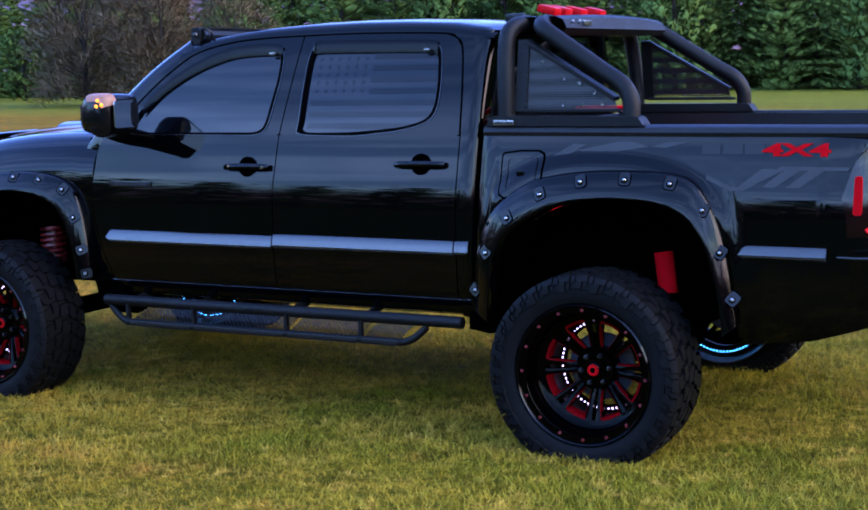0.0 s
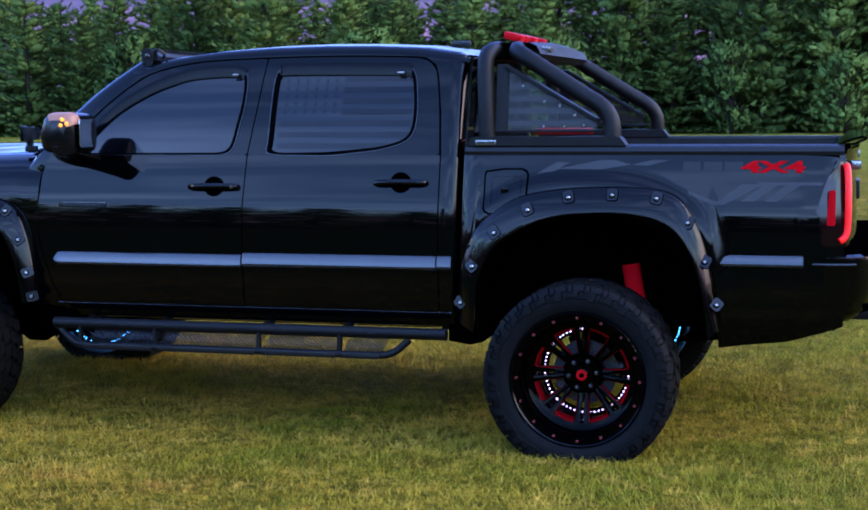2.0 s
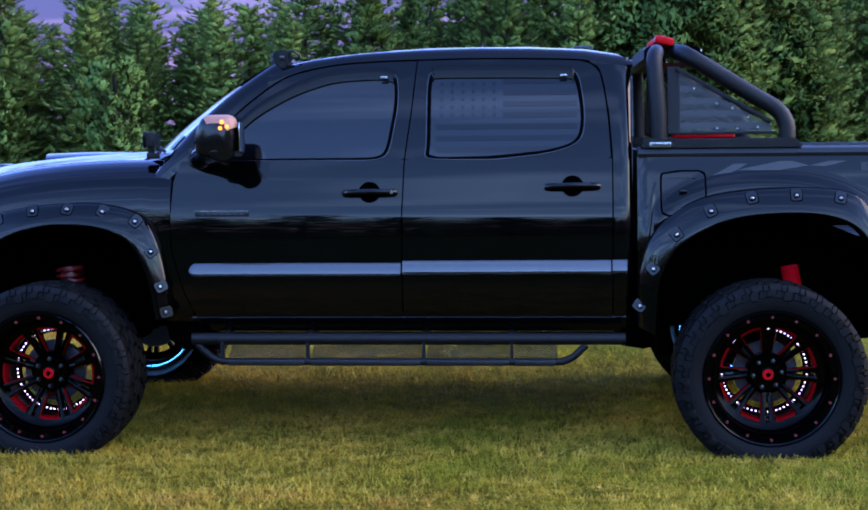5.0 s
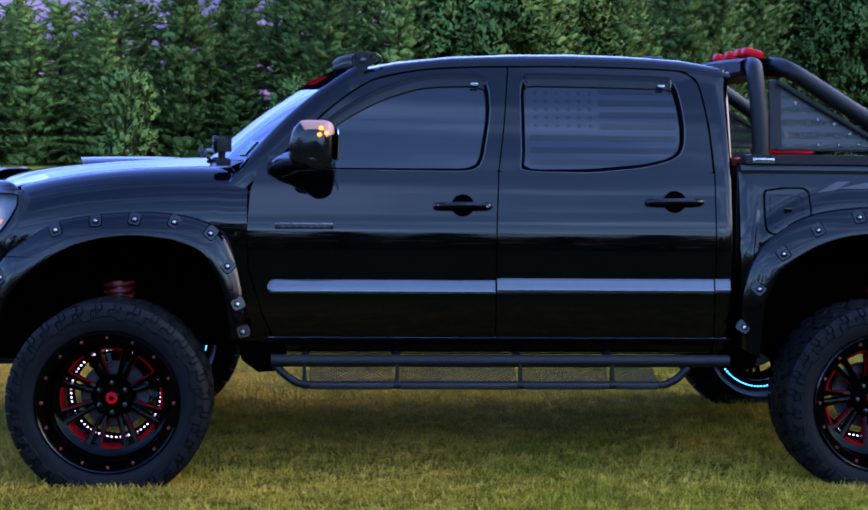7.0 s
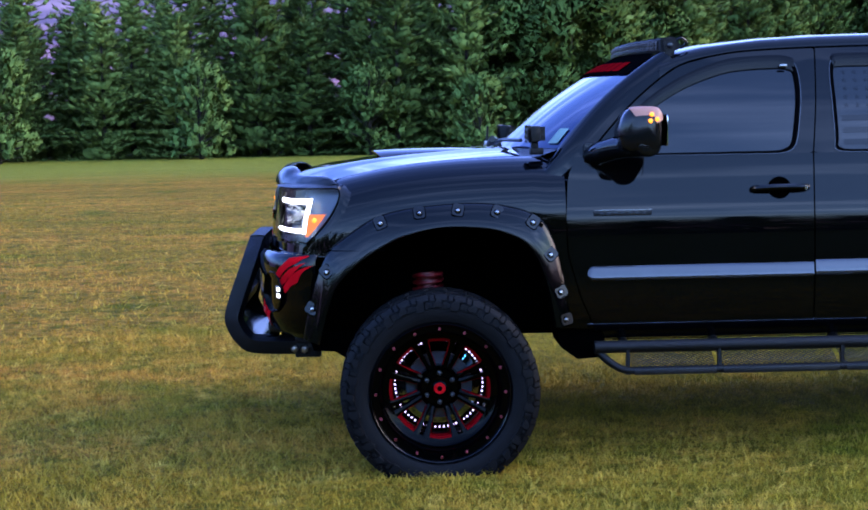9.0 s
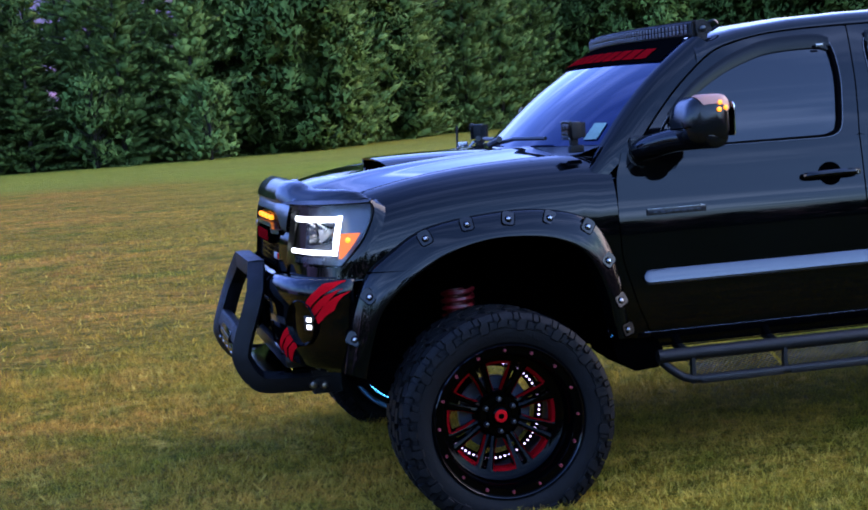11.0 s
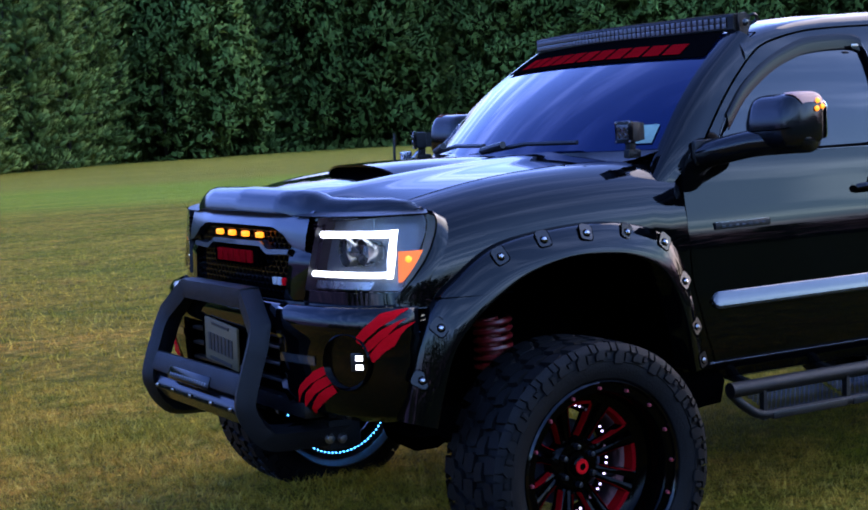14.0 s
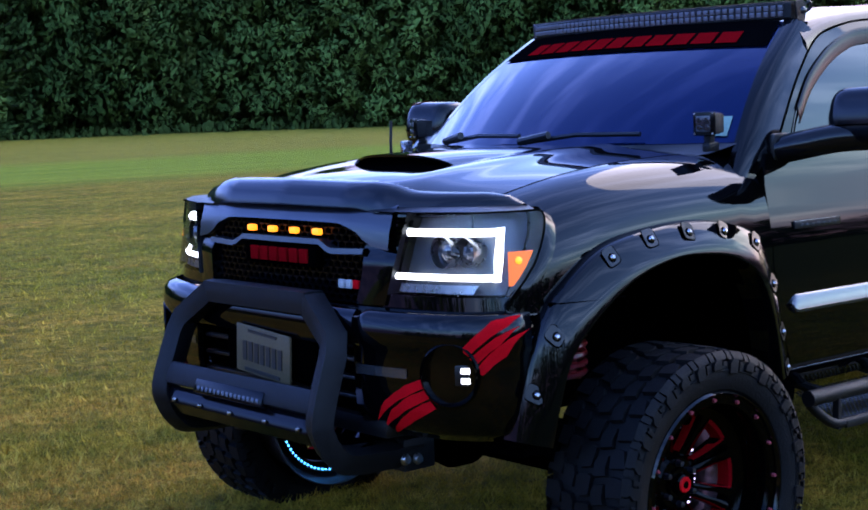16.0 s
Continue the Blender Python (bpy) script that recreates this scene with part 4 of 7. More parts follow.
# bonnet deflector, stepped up over the grille
P = []
for j in range(61):
    u = -1 + 2 * j / 60
    a = abs(u)
    y = u * 0.815
    x = interp(a, [(0, -0.725), (0.40, -0.715), (0.56, -0.690), (0.66, -0.664), (0.80, -0.605), (0.90, -0.545), (0.96, -0.500), (1.0, -0.455)])
    top = interp(a, [(0, 1.326), (0.50, 1.320), (0.57, 1.312), (0.65, 1.292), (0.72, 1.288), (0.90, 1.284), (0.97, 1.272), (1.0, 1.250)])
    low = interp(a, [(0, 1.250), (0.46, 1.246), (0.56, 1.232), (0.64, 1.218), (0.80, 1.222), (0.95, 1.230), (1.0, 1.236)])
    d = interp(a, [(0, 0.095), (0.9, 0.085), (1.0, 0.045)])
    h = top - low
    P.append([(x + d, y, top - 0.006), (x + d * 0.78, y, top), (x + d * 0.45, y, low + 0.88 * h), (x + d * 0.20, y, low + 0.62 * h), (x + d * 0.05, y, low + 0.30 * h), (x, y, low), (x + 0.006, y, low - 0.005), (x + d * 0.4, y, low - 0.004)])
hd = part("bonnet_deflector", grid(P), SMOKE, truck, "smoked bonnet deflector with stepped outline", sharp=1.0)
thicken(hd, 0.006)


# flares
def loop_curve(pts, n):
    P = smooth_path([(x, 0, z) for x, z in pts], 8)
    L = [0]
    for a, b in zip(P, P[1:]):
        L.append(L[-1] + (b - a).length)
    out = []
    for k in range(n + 1):
        t = L[-1] * k / n
        i = min(max(j for j in range(len(L)) if L[j] <= t + 1e-9), len(P) - 2)
        out.append(P[i].lerp(P[i + 1], min(1, (t - L[i]) / max(1e-9, L[i + 1] - L[i]))))
    return out


def flare(s, outer, inner, bolts, front):
    N = 60
    po, pi = loop_curve(outer, N), loop_curve(inner, N)
    P = []
    for a, b in zip(po, pi):
        def pw(x):
            return interp(x, PLAN) if front else 1.0
        def at(t, y):
            q = a.lerp(b, t)
            return (q.x, s * y * (pw(q.x) if front else 1.0), q.z)
        up = abs((b - a).z) / max(1e-6, (b - a).length)
        fl = 0.028 * (1 - min(1.0, up))
        P.append([at(-0.02, 0.915), at(0.0, 0.944), at(0.03, 0.957 + 0.8 * fl), at(0.08, 0.963 + fl), at(0.35, 0.981 + 0.7 * fl), at(0.65, 0.998 + 0.35 * fl), at(0.92, 1.011), at(0.985, 1.011), at(1.01, 1.003), at(1.03, 0.975), at(1.06, 0.90)])
    f = part("wheel_flare", grid(P), PAINT, truck, "bolt-on pocket-style wheel arch flare", sharp=1.0)
    if front:
        P = []
        for k in range(9):
            t = k / 8
            x = -0.462 + 0.245 * t
            pwx = interp(x, PLAN)
            P.append([(x, s * (0.950 + 0.060 * t ** 0.6) * pwx, 0.9785), (x, s * (0.958 + 0.060 * t ** 0.6) * pwx, 0.974), (x, s * (0.950 + 0.060 * t ** 0.6) * pwx, 0.969)])
        part("flare_joint", grid(P), DARK, f)
    for x, z in bolts:
        k = interp(x, PLAN) if front else 1.0
        # the local face of the flare at the nearest station
        i = min(range(N + 1), key=lambda q: (po[q].lerp(pi[q], 0.32) - Vector((x, 0, z))).length)
        across = pi[i] - po[i]
        w = across.length
        flat = 0.028 * (1 - min(1.0, abs(across.z) / w))
        rise = (0.056 - flat) * k / w
        down = Vector((across.x / w, s * rise, across.z / w)).normalized()
        nrm = Vector((-across.x / w * rise, s, -across.z / w * rise)).normalized()
        along = nrm.cross(down)
        tt = (Vector((x, 0, z)) - po[i]).dot(across) / (w * w)
        yb = (0.9595 + flat + (0.058 - flat) * tt) * k
        fr = Matrix((along.to_4d(), nrm.to_4d(), down.to_4d(), (0, 0, 0, 1))).transposed()
        fr[3][0] = fr[3][1] = fr[3][2] = 0
        fr[0][3], fr[1][3], fr[2][3] = x, s * yb, z

        def on_face(bm, dx=0.0, dn=0.0, dz=0.0):
            bmesh.ops.transform(bm, matrix=fr @ Matrix.Translation((dx, dn, dz)), verts=bm.verts)
            return bm
        part("pocket_gap", on_face(prism(round_loop([(-0.027, -0.034), (0.027, -0.034), (0.027, 0.026), (-0.027, 0.026)], 0.016), 0.0, 0.0022), 0, 0.001), DARK, f)
        part("flare_pocket", on_face(prism(round_loop([(-0.0235, -0.034), (0.0235, -0.034), (0.0235, 0.0225), (-0.0235, 0.0225)], 0.014), 0.0, 0.0032), 0, 0.001), POCKET, f)
        part("bolt_washer", on_face(lathe([(0.0, 0.003), (0.0125, 0.003), (0.014, 0.0)], 16, "y"), 0, 0.004, 0), DARK, f)
        part("flare_bolt", on_face(lathe([(0.0, 0.009), (0.005, 0.009), (0.0085, 0.006), (0.010, 0.001), (0.010, -0.004)], 12, "y"), 0, 0.005, 0), STEEL, f)


FB = [(-0.527, 0.729), (-0.463, 0.885), (-0.234, 1.084), (-0.070, 1.123), (0.091, 1.131), (0.255, 1.121), (0.405, 1.076), (0.476, 0.939), (0.516, 0.781), (0.538, 0.665)]
RB = [(2.682, 0.689), (2.739, 0.854), (2.840, 1.005), (2.989, 1.107), (3.169, 1.162), (3.360, 1.173), (3.551, 1.160), (3.684, 1.057), (3.758, 0.890), (3.808, 0.705)]
for s in (-1, 1):
    flare(s, FRONT_OUT, FRONT_IN, FB, True)
    flare(s, REAR_OUT, REAR_IN, RB, False)

# wheel wells and underbody, their deep shade put into the near-zero black
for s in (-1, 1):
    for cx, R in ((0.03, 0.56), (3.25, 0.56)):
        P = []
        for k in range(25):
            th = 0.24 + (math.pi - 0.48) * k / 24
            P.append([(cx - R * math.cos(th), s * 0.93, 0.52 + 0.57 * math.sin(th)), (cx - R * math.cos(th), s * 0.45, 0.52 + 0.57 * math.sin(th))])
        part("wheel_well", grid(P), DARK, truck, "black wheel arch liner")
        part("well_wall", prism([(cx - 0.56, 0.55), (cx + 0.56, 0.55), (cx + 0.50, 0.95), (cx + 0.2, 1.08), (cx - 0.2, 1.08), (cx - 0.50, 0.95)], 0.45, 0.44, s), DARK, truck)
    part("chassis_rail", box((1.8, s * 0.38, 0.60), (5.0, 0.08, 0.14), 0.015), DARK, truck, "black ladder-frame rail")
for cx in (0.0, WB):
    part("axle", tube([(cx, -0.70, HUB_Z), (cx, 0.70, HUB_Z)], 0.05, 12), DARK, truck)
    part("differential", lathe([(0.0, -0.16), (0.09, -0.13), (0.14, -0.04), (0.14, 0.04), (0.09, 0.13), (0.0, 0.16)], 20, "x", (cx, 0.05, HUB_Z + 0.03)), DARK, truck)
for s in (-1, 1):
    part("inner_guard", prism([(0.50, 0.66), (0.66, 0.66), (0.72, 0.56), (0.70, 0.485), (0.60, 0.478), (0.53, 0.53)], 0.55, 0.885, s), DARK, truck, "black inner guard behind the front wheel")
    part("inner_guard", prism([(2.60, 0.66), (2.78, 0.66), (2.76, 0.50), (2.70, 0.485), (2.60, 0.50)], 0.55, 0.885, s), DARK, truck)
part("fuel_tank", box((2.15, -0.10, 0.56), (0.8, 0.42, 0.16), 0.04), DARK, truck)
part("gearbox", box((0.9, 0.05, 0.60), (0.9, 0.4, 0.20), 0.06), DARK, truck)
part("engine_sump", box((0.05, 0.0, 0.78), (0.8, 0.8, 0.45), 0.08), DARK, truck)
for s in (-1, 1):
    for cx, dx, dy in ((-0.03, 0.02, 0.56), (3.42, 0.05, 0.60)):
        part("shock_absorber", tube([(cx, s * dy, 0.66), (cx - dx * 0.6, s * (dy - 0.02), 0.835)], 0.042, 14), REDDECAL if cx > 1 else DIMRED, truck, "red coil-over shock absorber")
        if cx < 1:
            bm = bmesh.new()
            hel = [(cx + 0.062 * math.cos(k * 0.5), s * dy + 0.062 * math.sin(k * 0.5), 0.66 + 0.175 * k / 75) for k in range(76)]
            add_tube(bm, hel, 0.010, 6)
            part("coil_spring", bm, DIMRED, truck)

# ---------------------------------------------------------------- cargo bed
def arch_bulge(x, z):
    """The bed side swells out round the wheel arch."""
    r = (abs((x - 3.235) / 0.63) ** 2.6 + abs(max(0.0, z - 0.60) / 0.655) ** 2.6) ** (1 / 2.6)
    t = min(1.0, max(0.0, (1.06 - r) / 0.12))
    return 0.024 * t * t * (3 - 2 * t)


def swell(bm, s):
    for v in bm.verts:
        v.co.y += s * arch_bulge(v.co.x, v.co.z)
    return bm


def build_bed(s):
    P = []
    N = 70
    for i in range(N + 1):
        x = 2.672 + (4.335 - 2.672) * i / N
        if 2.72 < x < 3.80:
            za = interp(x, [p for p in REAR_OUT if 2.67 < p[0] < 3.80]) - 0.03
        else:
            za = 0.60 if x < 3 else interp(x, [(3.80, 0.505), (4.10, 0.540), (4.34, 0.615)])
        zt = 1.352
        pw = interp(x, [(2.672, 0.985), (2.70, 1.0), (4.15, 1.0), (4.27, 0.988), (4.335, 0.962)])
        P.append([(x, s * (side_y(za + (zt - za) * (k / 40)) * pw + arch_bulge(x, za + (zt - za) * (k / 40))), za + (zt - za) * (k / 40)) for k in range(41)])
    b = part("bedside", grid(P), PAINT, truck, "glossy black cargo bed side", sharp=1.2)
    thicken(b, 0.02)
    # rolled rail cap
    P = []
    for i in range(24):
        x = 2.676 + (4.33 - 2.676) * i / 23
        P.append([(x, s * 0.868, 1.346), (x, s * 0.872, 1.362), (x, s * 0.862, 1.382), (x, s * 0.84, 1.392), (x, s * 0.80, 1.392), (x, s * 0.79, 1.375), (x, s * 0.79, 1.33)])
    part("bed_rail", grid(P), PLASTIC, b, "black plastic bed rail cap")
    part("bed_wall", prism([(2.70, 1.10), (4.32, 1.10), (4.32, 1.38), (2.70, 1.38)], 0.775, 0.79, s), PLASTIC, b, "black bed liner wall")
    moulding(s, 3.785, 4.168, 0.868, 0.922, b)
    # fuel flap
    if s < 0:
        loop = round_loop([(2.780, 1.092), (2.905, 1.092), (2.968, 1.150), (2.968, 1.282), (2.780, 1.280)], 0.03)
        gap = round_loop([(2.772, 1.084), (2.910, 1.084), (2.976, 1.147), (2.976, 1.290), (2.772, 1.288)], 0.034)
        part("fuel_flap_gap", swell(side_sheet(s, gap, 0.0020), s), DARK, b)
        part("fuel_flap", swell(side_sheet(s, loop, 0.0045), s), PAINT, b, "rounded fuel filler flap")
        inner = round_loop([(2.80, 1.115), (2.895, 1.115), (2.945, 1.16), (2.945, 1.262), (2.80, 1.262)], 0.02)
        part("flap_ring", swell(side_ring(s, inner, [(x * 0.88 + 2.872 * 0.12, z * 0.88 + 1.19 * 0.12) for x, z in inner], (2.872, 1.19), 0.009, 40, 0.004), s), PAINT, b)
        part("flap_latch", box((2.872, s * (side_y(1.19) + 0.009 + arch_bulge(2.872, 1.19)), 1.19), (0.034, 0.006, 0.022), 0.002), PAINT, b)
    # angular film graphics along the bed
    def dec(loop, m=GREYDECAL, label=""):
        bm = bmesh.new()
        bm.faces.new([bm.verts.new((x, s * (side_y(z) + 0.002), z)) for x, z in loop])
        part("bed_graphic", bm, m, b, label)
    for lp in ([(2.99, 1.255), (3.10, 1.315), (3.16, 1.315), (3.05, 1.255)], [(3.10, 1.285), (3.30, 1.325), (3.36, 1.325), (3.43, 1.305), (3.30, 1.285)],
               [(3.43, 1.305), (3.52, 1.325), (3.60, 1.325), (3.50, 1.300)]):
        dec(lp)
    for k in range(3):
        x = 3.81 + k * 0.095
        dec([(x, 1.150), (x + 0.055, 1.150), (x + 0.155, 1.222), (x + 0.095, 1.222)])
    dec([(3.68, 1.195), (3.79, 1.150), (3.84, 1.150), (3.98, 1.232), (4.25, 1.232), (4.24, 1.218), (3.99, 1.218), (3.83, 1.135), (3.78, 1.135), (3.68, 1.178)])
    for k, w in enumerate((0.075, 0.08, 0.08)):
        x = 3.655 + k * 0.088
        dec([(x, 1.278), (x + w, 1.278), (x + w, 1.318), (x, 1.318)], POCKET, "dim grey bars on the bed side")
    return b


BED = {}
for s in (-1, 1):
    BED[s] = build_bed(s)


def lettering(text, size, m, parent, material, name, depth=0.001, align="LEFT", bold=0.0):
    cu = bpy.data.curves.new(name, "FONT")
    cu.body, cu.size, cu.extrude, cu.align_x, cu.offset = text, size, depth, align, bold
    tmp = new("tmp_text", cu)
    me = bpy.data.meshes.new_from_object(tmp.evaluated_get(bpy.context.evaluated_depsgraph_get()))
    bpy.data.objects.remove(tmp)
    me.materials.clear()
    me.materials.append(material)
    ob = new(name, me)
    ob.parent = parent
    ob.matrix_basis = m
    return ob


for s in (-1, 1):
    zc = 1.275
    tilt = Matrix.Rotation(math.atan2(side_y(1.275) - side_y(1.325), 0.05), 4, "X")
    base = Matrix.Translation((3.905 if s < 0 else 4.235, s * (side_y(zc) + 0.0035), zc)) @ Matrix.Rotation(0 if s < 0 else math.pi, 4, "Z")
    m = base @ tilt.inverted() @ Matrix.Rotation(math.pi / 2, 4, "X") @ Matrix.Diagonal((2.3, 1, 1, 1))
    tagged(lettering("4X4", 0.067, m, BED[s], REDDECAL, "bed_lettering", 0.0012, bold=0.0028), "red 4X4 lettering")

part("bed_floor", box((3.50, 0, 0.93), (1.66, 0.90, 0.03), 0.005), PLASTIC, truck, "black ribbed bed floor")
for k in range(7):
    part("bed_rib", box((3.50, -0.36 + k * 0.12, 0.953), (1.60, 0.05, 0.016), 0.004), PLASTIC, truck)
part("bed_front_wall", box((2.69, 0, 1.15), (0.025, 1.60, 0.46), 0.006), PLASTIC, truck)
# tailgate
P = []
for j in range(17):
    y = -0.80 + 1.60 * j / 16
    P.append([(4.322 + 0.052 * (1 - (y / 0.8) ** 4) + dx, y, z) for z, dx in ((0.74, 0.0), (0.80, 0.012), (0.95, 0.016), (1.15, 0.010), (1.28, 0.004), (1.33, 0.012), (1.37, 0.02), (1.385, 0.0), (1.385, -0.05))])
tg = part("tailgate", grid(P), PAINT, truck, "black tailgate with a lip spoiler", sharp=1.0)
thicken(tg, 0.03)
P = []
for j in range(13):
    y = -0.84 + 1.68 * j / 12
    P.append([(4.29, y, 1.385), (4.33, y, 1.408), (4.40, y, 1.428), (4.425, y, 1.425), (4.42, y, 1.41), (4.36, y, 1.385)])
sp = part("tailgate_spoiler", grid(P), PAINT, tg, "thin lip spoiler", sharp=1.0)
thicken(sp, 0.01)
part("tailgate_handle", box((4.388, 0, 1.16), (0.02, 0.26, 0.09), 0.01), PLASTIC, tg)
part("tailgate_badge", box((4.380, -0.50, 0.90), (0.006, 0.20, 0.035), 0.002), REDDECAL, tg, "red bar badge")
# tail lamps wrapped round the corner
for s in (-1, 1):
    P = []
    zs = zlevels(0.965, 1.318, 12)
    for z in zs:
        x0 = interp(z, [(0.965, 4.205), (1.10, 4.215), (1.25, 4.262), (1.318, 4.315)])
        yy = side_y(z)
        P.append([(x0, s * (yy * 0.990 + 0.003), z), (x0 + (4.30 - x0) * 0.6, s * (yy * 0.983 + 0.006), z), (4.318, s * (yy * 0.966 + 0.008), z), (4.345, s * (yy * 0.94 + 0.004), z), (4.356, s * (yy * 0.90), z), (4.350, s * 0.80, z)])
    tl = part("tail_lamp", grid(P), DARKREDLENS, truck, "dark red tail lamp with a red light tube")
    thicken(tl, 0.012)
    path = smooth_path([(4.318, s * 0.915, 0.985), (4.345, s * 0.902, 1.02), (4.350, s * 0.895, 1.15), (4.346, s * 0.868, 1.27), (4.338, s * 0.85, 1.305)], 6)
    part("light_tube", tube(path, 0.0145, 8), LED_RED, tl, "glowing red light tube")
    part("lamp_reflector", prism(round_loop([(4.262, 1.05), (4.297, 1.05), (4.297, 1.20), (4.270, 1.20)], 0.01), 0.905, 0.922, s), REDDECAL, tl, "dim red reflector strip")
# rear bumper
plan = [(4.19, 0.915), (4.28, 0.925), (4.38, 0.90), (4.445, 0.83), (4.47, 0.70), (4.48, 0.45), (4.48, 0.0)]
plan = plan + [(x, -y) for x, y in plan[-2::-1]]
P = []
for x, y in plan:
    P.append([(x - 0.02, y * 0.98, 0.925), (x, y, 0.915), (x + 0.004, y * 1.004, 0.88), (x, y, 0.86), (x - 0.006, y * 0.995, 0.78), (x - 0.03, y * 0.985, 0.68), (x - 0.09, y * 0.95, 0.63)])
rb = part("rear_bumper", grid(P), PAINT, truck, "black rear bumper with chrome corner lamps", sharp=1.0)
thicken(rb, 0.03)
part("bumper_step", box((4.36, 0, 0.935), (0.20, 1.60, 0.03), 0.008), DARK, rb)
for s in (-1, 1):
    part("bumper_trim", tube([(4.20, s * 0.921, 0.885), (4.285, s * 0.931, 0.885), (4.385, s * 0.905, 0.885)], 0.006, 8), GUN, rb)
    part("corner_lamp", box((4.462, s * 0.76, 0.87), (0.03, 0.05, 0.05), 0.008), LED_WHITE, rb, "lit white corner lamp")
    part("corner_reflector", box((4.478, s * 0.68, 0.86), (0.02, 0.05, 0.05), 0.006), REDLENS, rb)
    part("tailgate_latch", box((4.375, s * 0.74, 1.30), (0.05, 0.05, 0.04), 0.01), STEEL, tg, "bright tailgate latch")
part("spare_wheel", lathe([(0.0, 0.10), (0.30, 0.10), (0.36, 0.05), (0.36, -0.05), (0.30, -0.10), (0.0, -0.10)], 36, "z", (3.95, 0, 0.60)), DARK, truck)
P = []
for j in range(9):
    y = -0.80 + 1.6 * j / 8
    P.append([(3.62, y, 0.475 + 0.06 * (y / 0.8) ** 2), (3.85, y, 0.505 + 0.05 * (y / 0.8) ** 2), (4.27, y, 0.62 + 0.02 * (y / 0.8) ** 2), (4.44, y, 0.70)])
sk = part("rear_valance", grid(P), DARK, truck)
thicken(sk, 0.02, 1)
# hitch with a folded tow hook
ht = part("tow_hitch", box((4.40, 0, 0.58), (0.22, 0.09, 0.09), 0.01), MATTE, truck, "black receiver hitch with a hook plate")
hook = [(4.42, 0.61), (4.49, 0.61), (4.53, 0.545), (4.58, 0.545), (4.60, 0.57), (4.60, 0.62), (4.575, 0.64), (4.535, 0.645), (4.53, 0.665), (4.59, 0.67), (4.635, 0.635), (4.64, 0.53), (4.61, 0.49), (4.51, 0.485), (4.47, 0.545), (4.42, 0.545)]
part("hook_plate", prism(hook, -0.012, 0.012), MATTE, ht)
for x, z in ((4.61, 0.645), (4.62, 0.58), (4.60, 0.515)):
    part("hook_bolt", lathe([(0.0, -0.018), (0.008, -0.016), (0.010, -0.012)], 10, "y", (x, 0, z)), STEEL, ht)

# ---------------------------------------------------------------- roll bar
rack = new("roll_bar")
rack.parent = truck
tagged(rack, "black tubular bed roll bar with pierced side panels")
for s in (-1, 1):
    part("base_plate", prism(round_loop([(2.690, 1.388), (3.405, 1.388), (3.375, 1.428), (2.705, 1.428)], 0.01), 0.775, 0.872, s, 0.004), MATTE, rack)
    part("maker_plate", box((2.775, s * 0.875, 1.402), (0.095, 0.006, 0.022), 0.002), STEEL, rack, "small steel maker plate")
    part("plate_print", box((2.775, s * 0.879, 1.402), (0.080, 0.003, 0.008), 0.0), INK, rack)
    part("front_tube", tube(smooth_path([(2.772, s * 0.835, 1.42), (2.768, s * 0.828, 1.55), (2.758, s * 0.80, 1.70), (2.755, s * 0.765, 1.78), (2.765, s * 0.70, 1.815), (2.775, s * 0.60, 1.825)], 6), 0.037, 16), MATTE, rack)
    part("rear_tube", tube(smooth_path([(3.338, s * 0.835, 1.42), (3.335, s * 0.828, 1.49), (3.295, s * 0.815, 1.555), (3.20, s * 0.80, 1.615), (3.02, s * 0.775, 1.73), (2.925, s * 0.755, 1.79), (2.885, s * 0.70, 1.815), (2.87, s * 0.60, 1.825)], 6), 0.037, 16), MATTE, rack)

    def lean(z):
        return 0.832 - (z - 1.43) * 0.165
    for p, q, w in (((2.838, 1.45), (2.838, 1.75), 0.055), ((2.838, 1.452), (3.29, 1.452), 0.040), ((2.85, 1.745), (3.27, 1.50), 0.055)):
        a, b = Vector((p[0], s * lean(p[1]), p[1])), Vector((q[0], s * lean(q[1]), q[1]))
        part("panel_frame", tube([a, b], w * 0.5, 8, square=True, squash=0.35), MATTE, rack)
    bm = bmesh.new()
    bm.faces.new([bm.verts.new((x, s * (lean(z)), z)) for x, z in [(2.845, 1.735), (2.845, 1.455), (3.275, 1.455), (3.262, 1.495)]])
    part("pierced_panel", bm, PERF, rack, "finely pierced black side panel")
    for x, z in ((2.852, 1.705), (2.855, 1.60), (2.858, 1.475), (2.93, 1.655), (3.03, 1.475), (3.03, 1.585), (3.12, 1.475), (3.10, 1.565), (3.21, 1.478), (3.17, 1.525)):
        part("panel_bolt", lathe([(0.0, 0.006), (0.005, 0.005), (0.008, 0.0), (0.008, -0.004)], 10, "y", (x, s * (lean(z)) + (-0.006 if s < 0 else 0.002), z)), STEEL, rack)
P = []
for j in range(13):
    y = -0.66 + 1.32 * j / 12
    e = 0.015 * (1 - (y / 0.66) ** 2)
    P.append([(2.715, y, 1.795), (2.715, y, 1.838 + e), (2.74, y, 1.852 + e), (2.93, y, 1.852 + e), (2.965, y, 1.838 + e), (2.985, y, 1.80), (2.955, y, 1.775), (2.74, y, 1.775)])
cb = grid(P, close_v=True)
part("cross_plate", cb, MATTE, rack, "wide grey plate joining both hoops", sharp=0.5)
part("cross_label", box((2.985, -0.42, 1.825), (0.008, 0.09, 0.022), 0.002), STEEL, rack)
